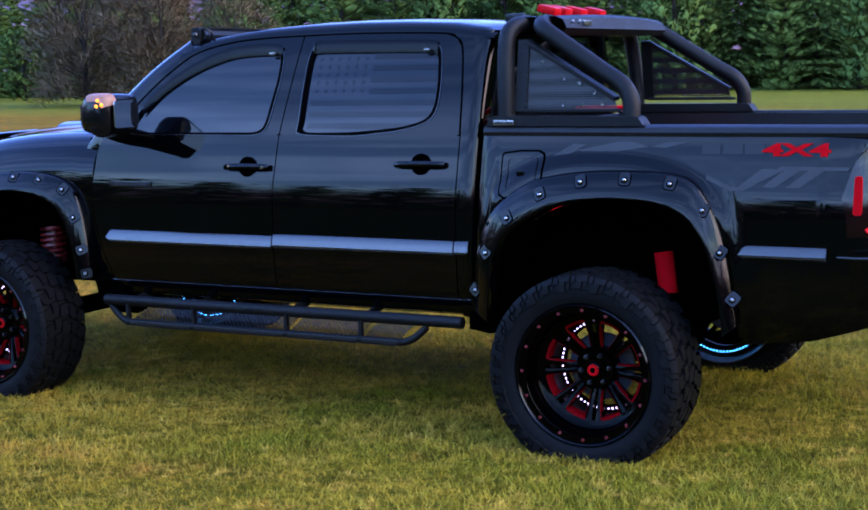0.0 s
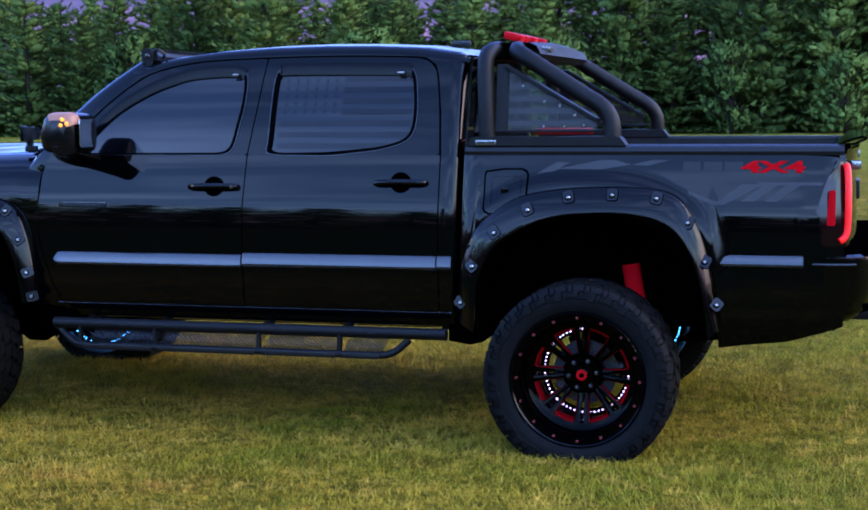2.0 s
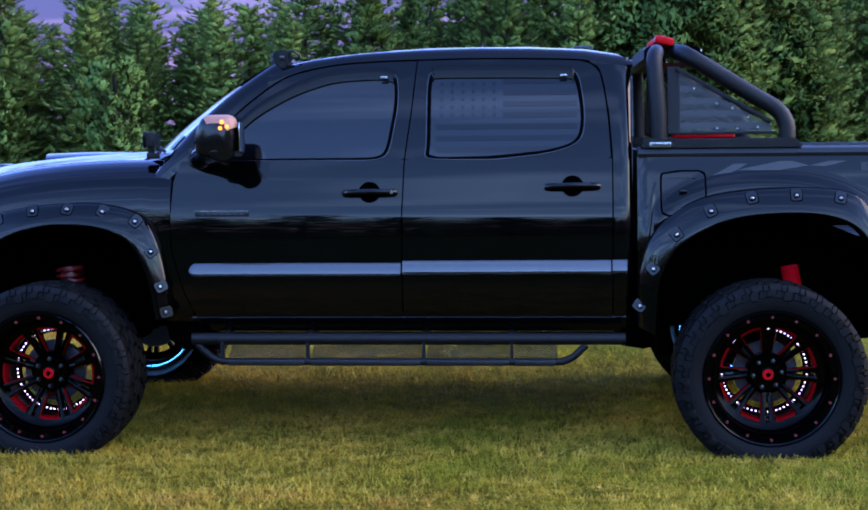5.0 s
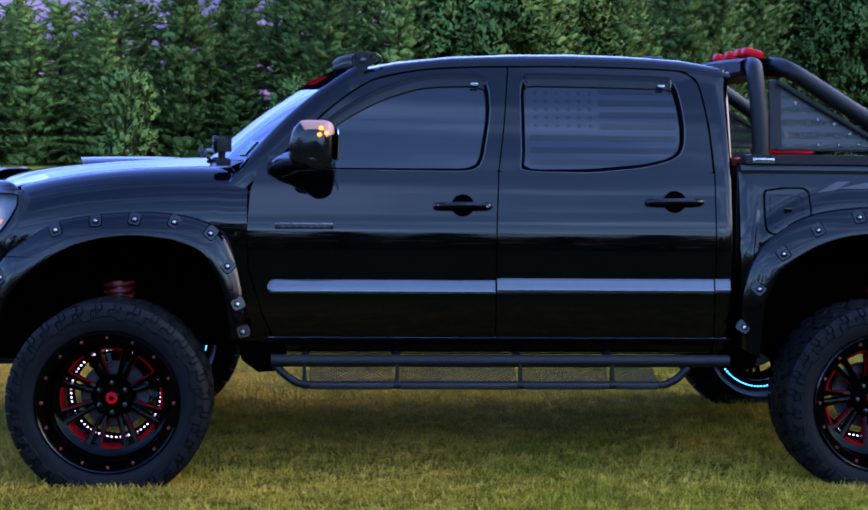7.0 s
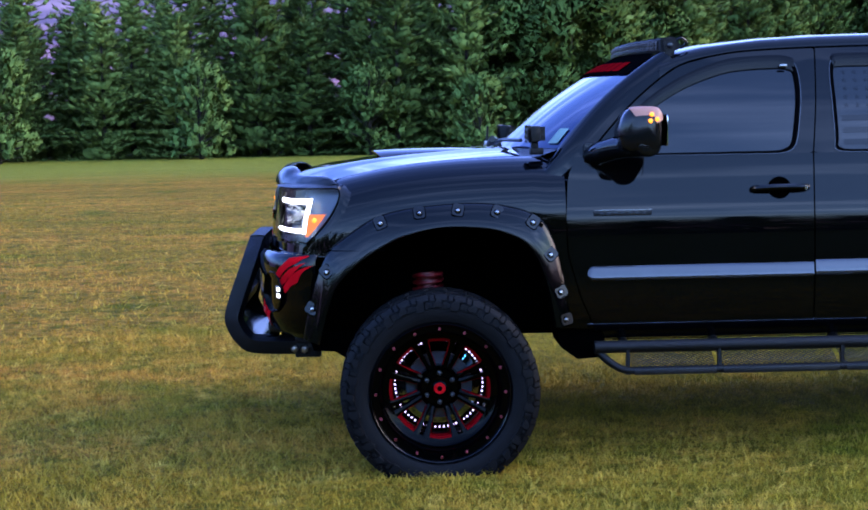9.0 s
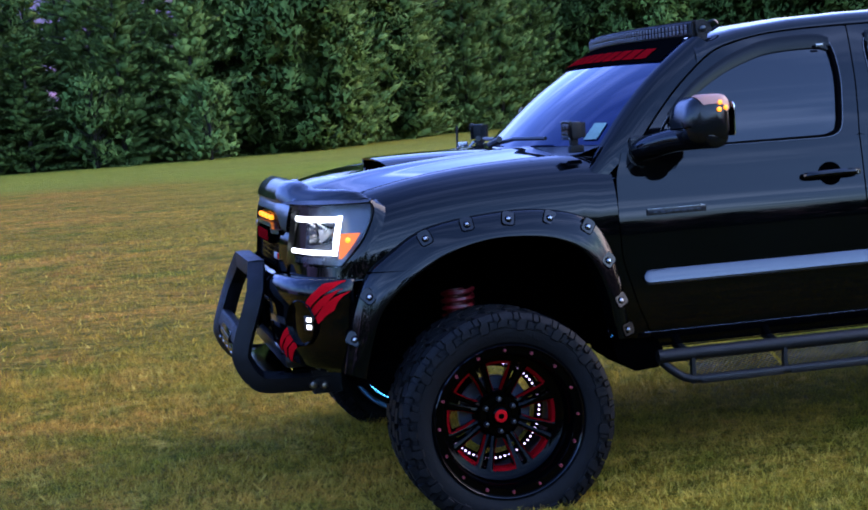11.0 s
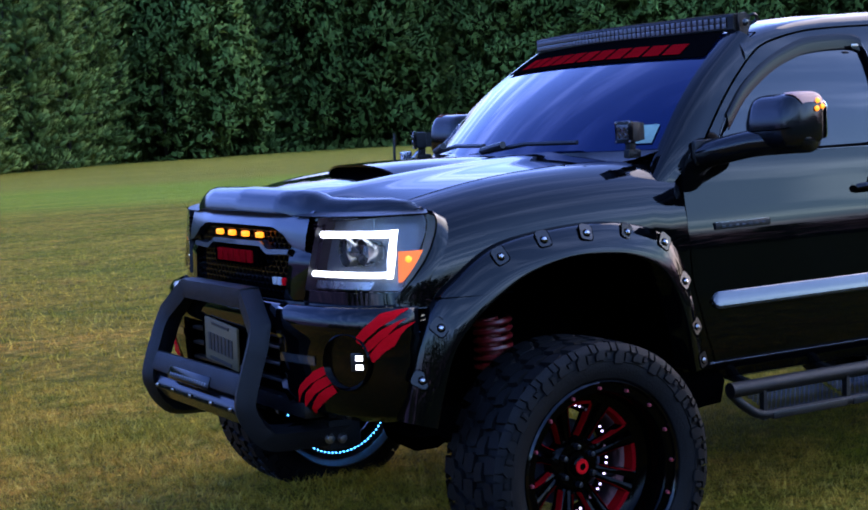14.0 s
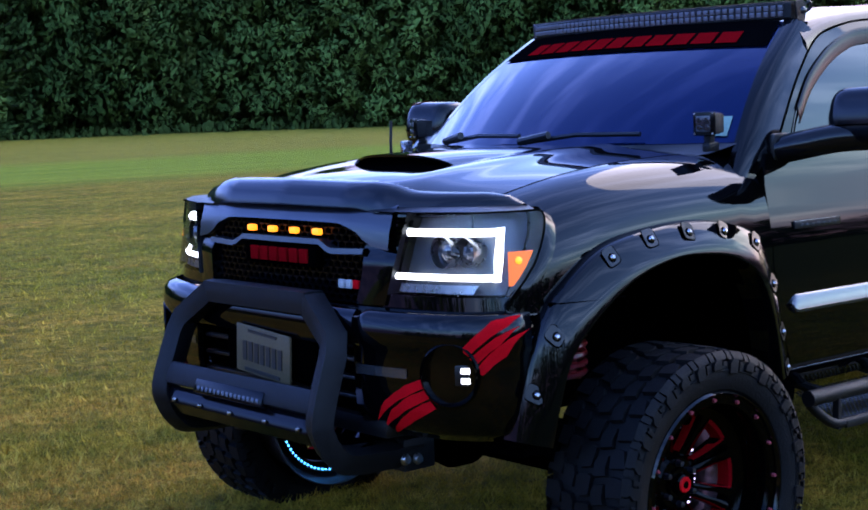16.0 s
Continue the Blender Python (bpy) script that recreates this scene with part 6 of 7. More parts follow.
for k in range(90):
    y = -0.63 + k * 1.26 / 89
    add_box(bm, (bar_x(y) + 0.05, y, 1.851), (0.06, 0.003, 0.012))
part("cooling_fins", bm, MATTE, lb)
for s in (-1, 1):
    loop = [(1.012, 1.852), (1.050, 1.858), (1.072, 1.845), (1.068, 1.80), (1.048, 1.745), (1.022, 1.742), (1.022, 1.79)]
    part("bar_bracket", prism(loop, 0.672, 0.680, s), MATTE, lb, "black side bracket")
    part("bracket_bolt", lathe([(0.0, -0.012), (0.010, -0.010), (0.014, 0.0)], 12, "y", (1.043, s * 0.688, 1.82)), GUN, lb)
part("bar_cable", tube(smooth_path([(1.06, -0.66, 1.83), (1.09, -0.68, 1.85), (1.12, -0.66, 1.83), (1.10, -0.63, 1.81)], 6), 0.006, 6), PLASTIC, lb)


def pod(x, y, z, turn):
    p = new("spot_lamp")
    p.parent, p.matrix_basis = truck, pose(x, y, z, 0, 0, turn)
    tagged(p, "small square black LED spot lamp")
    part("pod_housing", box((0.02, 0, 0), (0.045, 0.072, 0.068), 0.008), MATTE, p)
    for k in range(5):
        part("pod_fin", box((0.05, -0.028 + k * 0.014, 0), (0.025, 0.004, 0.06), 0.0), MATTE, p)
    part("pod_bezel", box((-0.006, 0, 0), (0.012, 0.080, 0.076), 0.004), VISOR, p)
    for dy in (-0.034, 0.034):
        for dz in (-0.032, 0.032):
            part("pod_screw", lathe([(0.0, -0.002), (0.003, -0.002), (0.004, 0.0)], 8, "x", (-0.0125, dy, dz)), STEEL, p)
    part("pod_lens", box((-0.012, 0, 0), (0.006, 0.056, 0.052), 0.002), GREYLENS, p)
    for dy in (-0.014, 0.014):
        for dz in (-0.012, 0.012):
            part("pod_led", lathe([(0.0, -0.002), (0.007, -0.002), (0.010, 0.002)], 12, "x", (-0.016, dy, dz)), GREYLENS, p)
    part("pod_bracket", box((0.022, 0, -0.045), (0.03, 0.026, 0.035), 0.005), MATTE, p)
    part("pod_foot", box((0.03, 0, -0.075), (0.06, 0.03, 0.03), 0.006), MATTE, p)


pod(0.415, -0.775, 1.447, 8)
pod(0.405, 0.725, 1.447, -25)
part("pod_cable", tube(smooth_path([(0.43, 0.74, 1.375), (0.40, 0.70, 1.40), (0.36, 0.69, 1.372), (0.33, 0.71, 1.395), (0.30, 0.66, 1.366)], 5), 0.007, 7), STEEL, truck, "bright braided lamp cable")
part("pod_clamp", box((0.335, 0.695, 1.380), (0.05, 0.02, 0.045), 0.006), STEEL, truck)
part("antenna", tube([(0.33, 0.79, 1.33), (0.33, 0.79, 1.40), (0.335, 0.79, 1.48)], 0.006, 8), PLASTIC, truck, "short black stub antenna")
part("roof_antenna", box((2.45, 0.0, 1.875), (0.10, 0.03, 0.03), 0.01), PLASTIC, truck)


# ---------------------------------------------------------------- mirrors
def side_mirror(s):
    m = new("side_mirror")
    m.parent = truck
    tagged(m, "gloss black towing mirror with a lit amber signal")
    def shell(t, th, grow=0.0):
        """A point of the rounded housing: t from the door outwards, th round the section."""
        y = 0.985 + 0.258 * t
        k = (1 - abs(2 * (0.03 + 0.94 * t) - 1) ** 6.5) ** 0.5
        cx, cz = 0.852 - 0.012 * t, 1.452 + 0.006 * t
        c, sn = math.cos(th), math.sin(th)
        xx, zz = math.copysign(abs(c) ** 0.46, c), math.copysign(abs(sn) ** 0.46, sn)
        deep = 1.30 * (1 - 0.25 * max(0, zz)) if xx < 0 else 0.95
        return (cx + (0.082 * k + grow) * xx * deep, s * (y + grow * (t - 0.5)), cz + (0.094 * k + grow) * zz)
    bm = grid([[shell(j / 16, 2 * math.pi * q / 28) for q in range(28)] for j in range(17)], close_v=True)
    bmesh.ops.holes_fill(bm, edges=[e for e in bm.edges if e.is_boundary], sides=0)
    part("mirror_housing", bm, CAP, m, sharp=0.9)
    part("cap_seam", tube([shell(0.2 + 0.75 * k / 20, math.pi * 1.02, 0.001) for k in range(21)], 0.0022, 6), DARK, m)
    arm = smooth_path([(0.690, s * 0.862, 1.352), (0.715, s * 0.94, 1.368), (0.765, s * 1.03, 1.386), (0.82, s * 1.13, 1.392), (0.855, s * 1.20, 1.394), (0.868, s * 1.232, 1.396)], 6)
    rows = []
    for i, p in enumerate(arm):
        f = i / (len(arm) - 1)
        rad = 0.046 * (1 - max(0.0, (f - 0.80) / 0.2) ** 2.4) ** 0.5 + 0.001
        tang = (arm[min(i + 1, len(arm) - 1)] - arm[max(i - 1, 0)]).normalized()
        side = tang.cross(Vector((0, 0, 1))).normalized()
        upw = side.cross(tang)
        rows.append([tuple(p + side * (rad * 1.25 * math.cos(2 * math.pi * q / 16)) + upw * (rad * math.sin(2 * math.pi * q / 16))) for q in range(16)])
    bm = grid(rows, close_v=True)
    bmesh.ops.holes_fill(bm, edges=[e for e in bm.edges if e.is_boundary], sides=0)
    part("mirror_arm", bm, CAP, m)
    part("mirror_foot", box((0.685, s * 0.865, 1.362), (0.10, 0.03, 0.09), 0.015), PLASTIC, m)
    g = part("mirror_glass", prism(round_loop([(-0.095, -0.064), (0.095, -0.064), (0.095, 0.064), (-0.095, 0.064)], 0.02), 0, 0.004), CHROME, m, "mirror glass")
    for v in g.data.vertices:
        v.co = Vector((0.926 + v.co.y + s * 0.1 * v.co.x, s * 1.115 + v.co.x, 1.455 + v.co.z))
    P = [[shell(0.72 + 0.279 * i / 8, math.pi * (0.05 + 0.62 * j / 12), 0.003) for j in range(13)] for i in range(9)]
    part("signal_lens", grid(P), CLEARLENS, m, "clear signal lens")
    for x, y, z in ((0.868, 1.243, 1.520), (0.890, 1.242, 1.500), (0.862, 1.246, 1.494)):
        part("signal_led", lathe([(0.0, -0.008), (0.007, -0.005), (0.0095, 0.0), (0.007, 0.005), (0.0, 0.008)], 10, "y", (x, s * y, z)), LED_AMBER, m, "lit amber signal")


for s in (-1, 1):
    side_mirror(s)

# ---------------------------------------------------------------- side steps
for s in (-1, 1):
    st = new("side_step")
    st.parent = truck
    tagged(st, "black tube side step with expanded-metal treads")
    part("main_tube", tube([(0.66, s * 0.985, 0.543), (0.70, s * 0.985, 0.543), (2.57, s * 0.985, 0.543), (2.615, s * 0.985, 0.543)], 0.027, 16), MATTE, st)
    part("step_tube", tube(smooth_path([(0.672, s * 0.975, 0.530), (0.71, s * 0.985, 0.490), (0.770, s * 0.995, 0.450), (0.83, s * 1.0, 0.441)], 5) + [Vector((2.30, s * 1.0, 0.441))] + smooth_path([(2.335, s * 1.0, 0.442), (2.385, s * 0.995, 0.465), (2.44, s * 0.985, 0.515)], 5), 0.017, 12), MATTE, st)
    for x in (0.80, 1.190, 1.715, 2.110):
        part("gusset", prism([(x - 0.010, 0.425), (x + 0.010, 0.425), (x + 0.006, 0.55), (x - 0.006, 0.55)], 0.984, 1.008, s), MATTE, st)
        part("hanger", tube([(x, s * 0.97, 0.535), (x, s * 0.55, 0.60)], 0.018, 8), MATTE, st)
    for xa, xb in ((0.82, 1.18), (1.20, 1.705), (1.725, 2.10), (2.12, 2.31)):
        bm = bmesh.new()
        y0, y1, z0, z1 = 0.985, 0.80, 0.452, 0.520
        n = int((xb - xa) / 0.022)
        for k in range(-8, n + 1):
            for sg in (1, -1):
                xs0 = xa + k * 0.022 if sg > 0 else xa + (k + 8) * 0.022
                xs1 = xs0 + sg * 0.176
                t0, t1 = 0.0, 1.0
                def clip(xx):
                    return (xx - xs0) / (xs1 - xs0)
                lo, hi = sorted((clip(xa), clip(xb)))
                t0, t1 = max(0, lo), min(1, hi)
                if t1 - t0 < 0.02:
                    continue
                pts = [(xs0 + (xs1 - xs0) * t, s * (y0 + (y1 - y0) * t), z0 + (z1 - z0) * t) for t in (t0, t1)]
                add_tube(bm, pts, 0.0022, 4, cap=False)
        part("tread_mesh", bm, GUN, st, "expanded-metal tread")
        part("tread_edge", box(((xa + xb) / 2, s * 1.004, 0.437), (xb - xa - 0.01, 0.03, 0.026), 0.005), PLASTIC, st)

# ---------------------------------------------------------------- wheels
def tyre_bm():
    bm = bmesh.new()
    # across the width: y from the outer face (negative) to the inner face
    prof = [(0.292, -0.135), (0.300, -0.148), (0.318, -0.156), (0.345, -0.160), (0.372, -0.157), (0.390, -0.148), (0.397, -0.138), (0.400, -0.10), (0.402, 0.0), (0.400, 0.10), (0.397, 0.138), (0.390, 0.148), (0.345, 0.158), (0.310, 0.152), (0.292, 0.135)]
    add_lathe(bm, prof, 72)
    return bm


def tread_bm():
    """Chunky blocks in five rows, the outer ones running over the shoulders."""
    bm = bmesh.new()
    R0, R1 = 0.398, 0.417
    N = 32
    rng = random.Random(5)

    def block(pts, ang, r0, r1):
        lo, hi = [], []
        for (dy, da) in pts:
            for r, lst in ((r0, lo), (r1, hi)):
                k = 1.0 if r == r0 else 0.90
                a = ang + da * k
                lst.append(bm.verts.new((r * math.cos(a), dy if r == r0 else dy * 1.0, r * math.sin(a))))
        n = len(pts)
        bm.faces.new(hi)
        for i in range(n):
            bm.faces.new((lo[i], lo[(i + 1) % n], hi[(i + 1) % n], hi[i]))
    w = 2 * math.pi / N
    for k in range(N):
        a = k * w
        for sg in (-1, 1):
            o = 0 if sg < 0 else w / 2
            big = 1.0 if k % 2 else 0.88
            # shoulder lug
            block([(sg * 0.148 * big, -0.36 * w), (sg * 0.150, 0.30 * w), (sg * 0.092, 0.40 * w), (sg * 0.086, -0.05 * w), (sg * 0.098, -0.40 * w)], a + o, R0, R1 - 0.004)
            # row between
            block([(sg * 0.082, -0.44 * w), (sg * 0.078, 0.02 * w), (sg * 0.084, 0.30 * w), (sg * 0.040, 0.42 * w), (sg * 0.034, -0.10 * w), (sg * 0.046, -0.38 * w)], a + o + 0.35 * w, R0, R1)
        block([(-0.030, -0.40 * w), (-0.024, 0.34 * w), (0.014, 0.44 * w), (0.030, 0.30 * w), (0.026, -0.36 * w), (-0.012, -0.46 * w)], a + 0.1 * w, R0, R1)
        # side lugs down the shoulder
        for sg in (-1, 1):
            o = 0 if sg < 0 else w / 2
            ln = 0.345 if k % 2 else 0.358

            def lug(rows):
                """A raised strip over the shoulder: rows of radius, face, angle from and to."""
                T = [[bm.verts.new((r * math.cos(a + o + q * w), sg * y, r * math.sin(a + o + q * w))) for q in (q0, q1)] for r, y, q0, q1 in rows]
                B = [[bm.verts.new((r * math.cos(a + o + q * w), sg * (y - 0.013), r * math.sin(a + o + q * w))) for q in (q0, q1)] for r, y, q0, q1 in rows]
                for i in range(len(rows) - 1):
                    bm.faces.new((T[i][0], T[i][1], T[i + 1][1], T[i + 1][0]))
                    bm.faces.new((T[i][0], T[i + 1][0], B[i + 1][0], B[i][0]))
                    bm.faces.new((T[i][1], B[i][1], B[i + 1][1], T[i + 1][1]))
                bm.faces.new((T[-1][0], T[-1][1], B[-1][1], B[-1][0]))
            lug(((0.413, 0.147, -0.42, 0.20), (0.403, 0.157, -0.42, 0.20), (0.391, 0.1635, -0.40, 0.16), (0.389, 0.164, -0.14, 0.16), (0.376, 0.167, -0.12, 0.34), (ln + 0.004, 0.168, -0.10, 0.36), (ln, 0.165, -0.06, 0.30)))
            lug(((0.412, 0.147, 0.27, 0.50), (0.402, 0.157, 0.27, 0.50), (0.388, 0.164, 0.25, 0.48)))
            lug(((0.383, 0.165, -0.42, -0.22), (0.374, 0.167, -0.42, -0.22), (ln + 0.012, 0.1675, -0.36, -0.20)))
    # raised ring on the sidewall
    add_lathe(bm, [(0.352, -0.1592), (0.354, -0.1625), (0.357, -0.1622), (0.359, -0.158)], 64)
    return bm


def rim_bm():
    """Deep-lipped rim: flat bolted lip, long outer barrel, window face set far in."""
    bm = bmesh.new()
    prof = [(0.258, 0.04), (0.252, 0.005), (0.246, -0.03), (0.246, -0.09), (0.250, -0.128), (0.256, -0.136), (0.281, -0.139), (0.284, -0.148), (0.289, -0.152), (0.295, -0.146), (0.292, -0.12)]
    add_lathe(bm, prof, 72)
    # dish between barrel and windows
    add_lathe(bm, [(0.248, -0.045), (0.242, -0.035), (0.228, -0.028), (0.212, -0.022), (0.207, 0.0), (0.207, 0.02)], 72)
    # hub
    add_lathe(bm, [(0.095, 0.06), (0.092, 0.024), (0.076, 0.010), (0.050, 0.008), (0.046, -0.002), (0.0, -0.002)], 40)
    return bm


def barrel_bm():
    return lathe([(0.216, 0.156), (0.219, 0.145), (0.224, 0.10), (0.222, 0.03), (0.226, 0.028), (0.258, 0.06), (0.262, 0.155), (0.272, 0.200), (0.288, 0.232), (0.294, 0.238), (0.290, 0.243), (0.268, 0.207)], 64)


def spoke_bm():
    bm = bmesh.new()
    rows = []
    for r, w, y in ((0.070, 0.026, 0.026), (0.10, 0.019, 0.018), (0.155, 0.020, 0.000), (0.215, 0.036, -0.022)):
        rows.append([(r, yy, q) for q, yy in ((-w / 2, y + 0.040), (-w / 2 * 0.9, y), (0, y - 0.004), (w / 2 * 0.9, y), (w / 2, y + 0.040))])
    add_grid(bm, rows)
    return bm


def accents_bm():
    """Red-painted window edges."""
    bm = bmesh.new()
    for k in range(8):
        a0 = k * math.pi / 4
        rows = []
        for i in range(9):
            a = a0 - 0.22 + 0.44 * i / 8
            rows.append([(r * math.cos(a), y, r * math.sin(a)) for r, y in ((0.213, -0.024), (0.202, -0.019), (0.199, 0.022))])
        add_grid(bm, rows)
        for sg in (-1, 1):
            rows = []
            for r in (0.095, 0.15, 0.205):
                a = a0 + sg * (0.225 if r > 0.1 else 0.15)
                y0 = 0.016 - (r - 0.095) * 0.36
                rows.append([(r * math.cos(a + sg * q), y, r * math.sin(a + sg * q)) for q, y in ((0.004, y0 - 0.004), (-0.012, y0 - 0.001), (-0.016, y0 + 0.026))])
            add_grid(bm, rows)
    return bm


wheel_parts = {}


def shared(key, make, material):
    if key not in wheel_parts:
        o = finish(make(), key, material)
        wheel_parts[key] = o.data
        bpy.data.objects.remove(o)
    return wheel_parts[key]


def led_bm():
    bm = bmesh.new()
    for k in range(64):
        a = 2 * math.pi * k / 64
        add_box(bm, (0.188 * math.cos(a), 0.108, 0.188 * math.sin(a)), (0.006, 0.006, 0.006))
    return bm


def led_in_bm():
    bm = bmesh.new()
    for k in range(84):
        a = 2 * math.pi * k / 84
        add_box(bm, (0.238 * math.cos(a), 0.212, 0.238 * math.sin(a)), (0.006, 0.004, 0.006))
    return bm


def bolt_bm():
    return lathe([(0.0, -0.009), (0.0045, -0.009), (0.0065, -0.004), (0.0065, 0.003)], 10)


def cap_bm():
    return lathe([(0.0, -0.024), (0.020, -0.023), (0.030, -0.016), (0.034, -0.004), (0.036, 0.012)], 24)


def wheel(cx, s, turn):
    base = Matrix.Translation((cx, s * 1.010, HUB_Z)) @ Matrix.Rotation(0 if s < 0 else math.pi, 4, "Z") @ Matrix.Rotation(turn, 4, "Y")

    def sub(key, make, material, parent, m=None, label=""):
        o = new(key, shared(key, make, material))
        o.parent = parent
        if m is not None:
            o.matrix_basis = m
        if label:
            tagged(o, label)
        return o
    w = new("wheel", shared("wheel", rim_bm, GLOSSBLACK))
    w.parent, w.matrix_basis = truck, base
    tagged(w, "gloss black alloy wheel with red edges and a knobbly tyre")
    sub("tyre", tyre_bm, RUBBER, w, None, "black all-terrain tyre")
    sub("tread", tread_bm, RUBBER, w)
    sub("window_edges", accents_bm, LETTERRED, w, None, "red painted window edges")
    sub("brake_disc", lambda: lathe([(0.04, 0.085), (0.138, 0.085), (0.142, 0.082), (0.142, 0.105), (0.04, 0.11)], 40), HOUSING, w)
    sub("barrel", barrel_bm, BARREL, w, None, "bare inner barrel")
    for k in range(8):
        for d in (-0.115, 0.115):
            sub("spoke", spoke_bm, GLOSSBLACK, w, Matrix.Rotation(-(k + 0.5) * math.pi / 4 - d, 4, "Y"))
    sub("led_carrier", lambda: lathe([(0.174, 0.114), (0.204, 0.114), (0.214, 0.147), (0.196, 0.147), (0.174, 0.130)], 48), DARK, w)
    sub("led_ring", led_bm, LED_RING, w, None, "lit ring of white LEDs")
    sub("led_band", lambda: lathe([(0.230, 0.202), (0.244, 0.206), (0.248, 0.212), (0.232, 0.210)], 48), DARK, w)
    sub("led_ring_inner", led_in_bm, LED_BLUE, w, None, "lit ring of blue LEDs")
    sub("rim_lip", lambda: lathe([(0.281, -0.1405), (0.2835, -0.149), (0.2885, -0.1535), (0.2945, -0.147)], 72), PAINT, w)
    sub("hub_cap", cap_bm, GLOSSBLACK, w)
    sub("cap_ring", lambda: lathe([(0.011, -0.0255), (0.022, -0.0255), (0.025, -0.0215)], 24), REDPAINT, w)
    for k in range(16):
        a = 2 * math.pi * k / 16 + math.pi / 2
        sub("rim_bolt", bolt_bm, PINKBOLT, w, Matrix.Translation((0.2685 * math.cos(a), -0.139, 0.2685 * math.sin(a))))
    for k in range(6):
        a = 2 * math.pi * k / 6
        sub("lug_nut", lambda: lathe([(0.0, -0.022), (0.009, -0.02), (0.011, 0.0)], 8), GUN, w, Matrix.Translation((0.062 * math.cos(a), 0.008, 0.062 * math.sin(a))))


wheel(0.0, -1, math.pi / 2)
wheel(WB, -1, math.pi / 2 + math.pi / 8)
wheel(0.0, 1, 0.2)
wheel(WB, 1, 0.5)

# ---------------------------------------------------------------- trees
def ball_template(sub):
    bm = bmesh.new()
    bmesh.ops.create_icosphere(bm, subdivisions=sub, radius=1.0)
    bm.verts.ensure_lookup_table()
    v = np.array([tuple(p.co) for p in bm.verts])
    f = np.array([[q.index for q in p.verts] for p in bm.faces])
    bm.free()
    return v, f


BALLS = {1: ball_template(1), 2: ball_template(2)}


def plume_arrays(rng, plumes, sub, fringe, leaf):
    """Foliage tufts: a soft uneven heart with a brush of needles, or of leaves, standing off it."""
    tv, tf = BALLS[sub]
    V, F, Nn = [], [], []
    base = 0
    each = fringe
    for p, ax, size, slim in plumes:
        fringe = int(each * min(3.0, max(0.7, (size / 0.6) ** 1.6)))
        ax = ax / (np.linalg.norm(ax) + 1e-9)
        al = tv @ ax
        side = tv - np.outer(al, ax)
        side[:, 2] *= 1.0 if leaf else 0.72
        ph = rng.uniform(0, 6.28, 3)
        lump = 1 + 0.20 * np.sin(tv[:, 0] * 3.6 + ph[0]) * np.sin(tv[:, 1] * 3.3 + ph[1]) + 0.14 * np.sin(tv[:, 2] * 4.3 + ph[2] + 2 * tv[:, 0]) + rng.normal(0, 0.15, len(tv))
        taper = np.clip(1.0 - 0.30 * al, 0.4, 1.4)
        co = p + (0.44 if leaf else 0.33) * size * lump[:, None] * (np.outer(al * 1.35, ax) + side * (slim * taper)[:, None])
        nn = (tv * 0.25 + ax * 0.80 if leaf else tv * 0.65 + ax * 0.30) + np.array([0, 0, 0.22]) + rng.normal(0, 0.08, tv.shape)
        V.append(co)
        Nn.append(nn)
        F.append(tf + base)
        base += len(tv)
        if not fringe:
            continue
        pick = rng.integers(0, len(tv), fringe)
        o = p + (co[pick] - p) * rng.uniform(0.75, 1.05, (fringe, 1))
        if leaf:
            o += rng.normal(0, 0.16 * size, (fringe, 3))
            d = nn[pick] * 0.5 + ax * 0.2 + rng.normal(0, 0.55, (fringe, 3))
            L, w = rng.uniform(0.26, 0.48, (fringe, 1)) * size, rng.uniform(0.09, 0.17, (fringe, 1)) * size
        else:
            d = nn[pick] * 0.75 + ax * 0.65 + np.array([0, 0, 0.22]) + rng.normal(0, 0.30, (fringe, 3))
            L, w = rng.uniform(0.13, 0.34, (fringe, 1)), rng.uniform(0.015, 0.028, (fringe, 1)) * (1.0 if each > 30 else 1.5)
        d /= np.linalg.norm(d, axis=1)[:, None]
        e = np.cross(d, rng.normal(0, 1, (fringe, 3)))
        e /= np.linalg.norm(e, axis=1)[:, None] + 1e-9
        tri = np.stack([o - e * w - d * L * 0.2, o + e * w - d * L * 0.2, o + d * L], 1).reshape(-1, 3)
        V.append(tri)
        Nn.append(np.repeat(nn[pick] + rng.normal(0, 0.10, (fringe, 3)), 3, 0))
        F.append(np.arange(3 * fringe).reshape(-1, 3) + base)
        base += 3 * fringe
    V, F, Nn = np.concatenate(V), np.concatenate(F), np.concatenate(Nn)
    return V, F, Nn / np.linalg.norm(Nn, axis=1)[:, None]


def mesh_from(name, V, F, Nn, material):
    me = bpy.data.meshes.new(name)
    n = len(F)
    me.vertices.add(len(V))
    me.vertices.foreach_set("co", V.astype(np.float32).ravel())
    me.loops.add(3 * n)
    me.loops.foreach_set("vertex_index", F.astype(np.int32).ravel())
    me.polygons.add(n)
    me.polygons.foreach_set("loop_start", np.arange(0, 3 * n, 3, dtype=np.int32))
    me.update(calc_edges=True)
    me.normals_split_custom_set_from_vertices([tuple(v) for v in Nn.tolist()])
    me.materials.append(material)
    return me


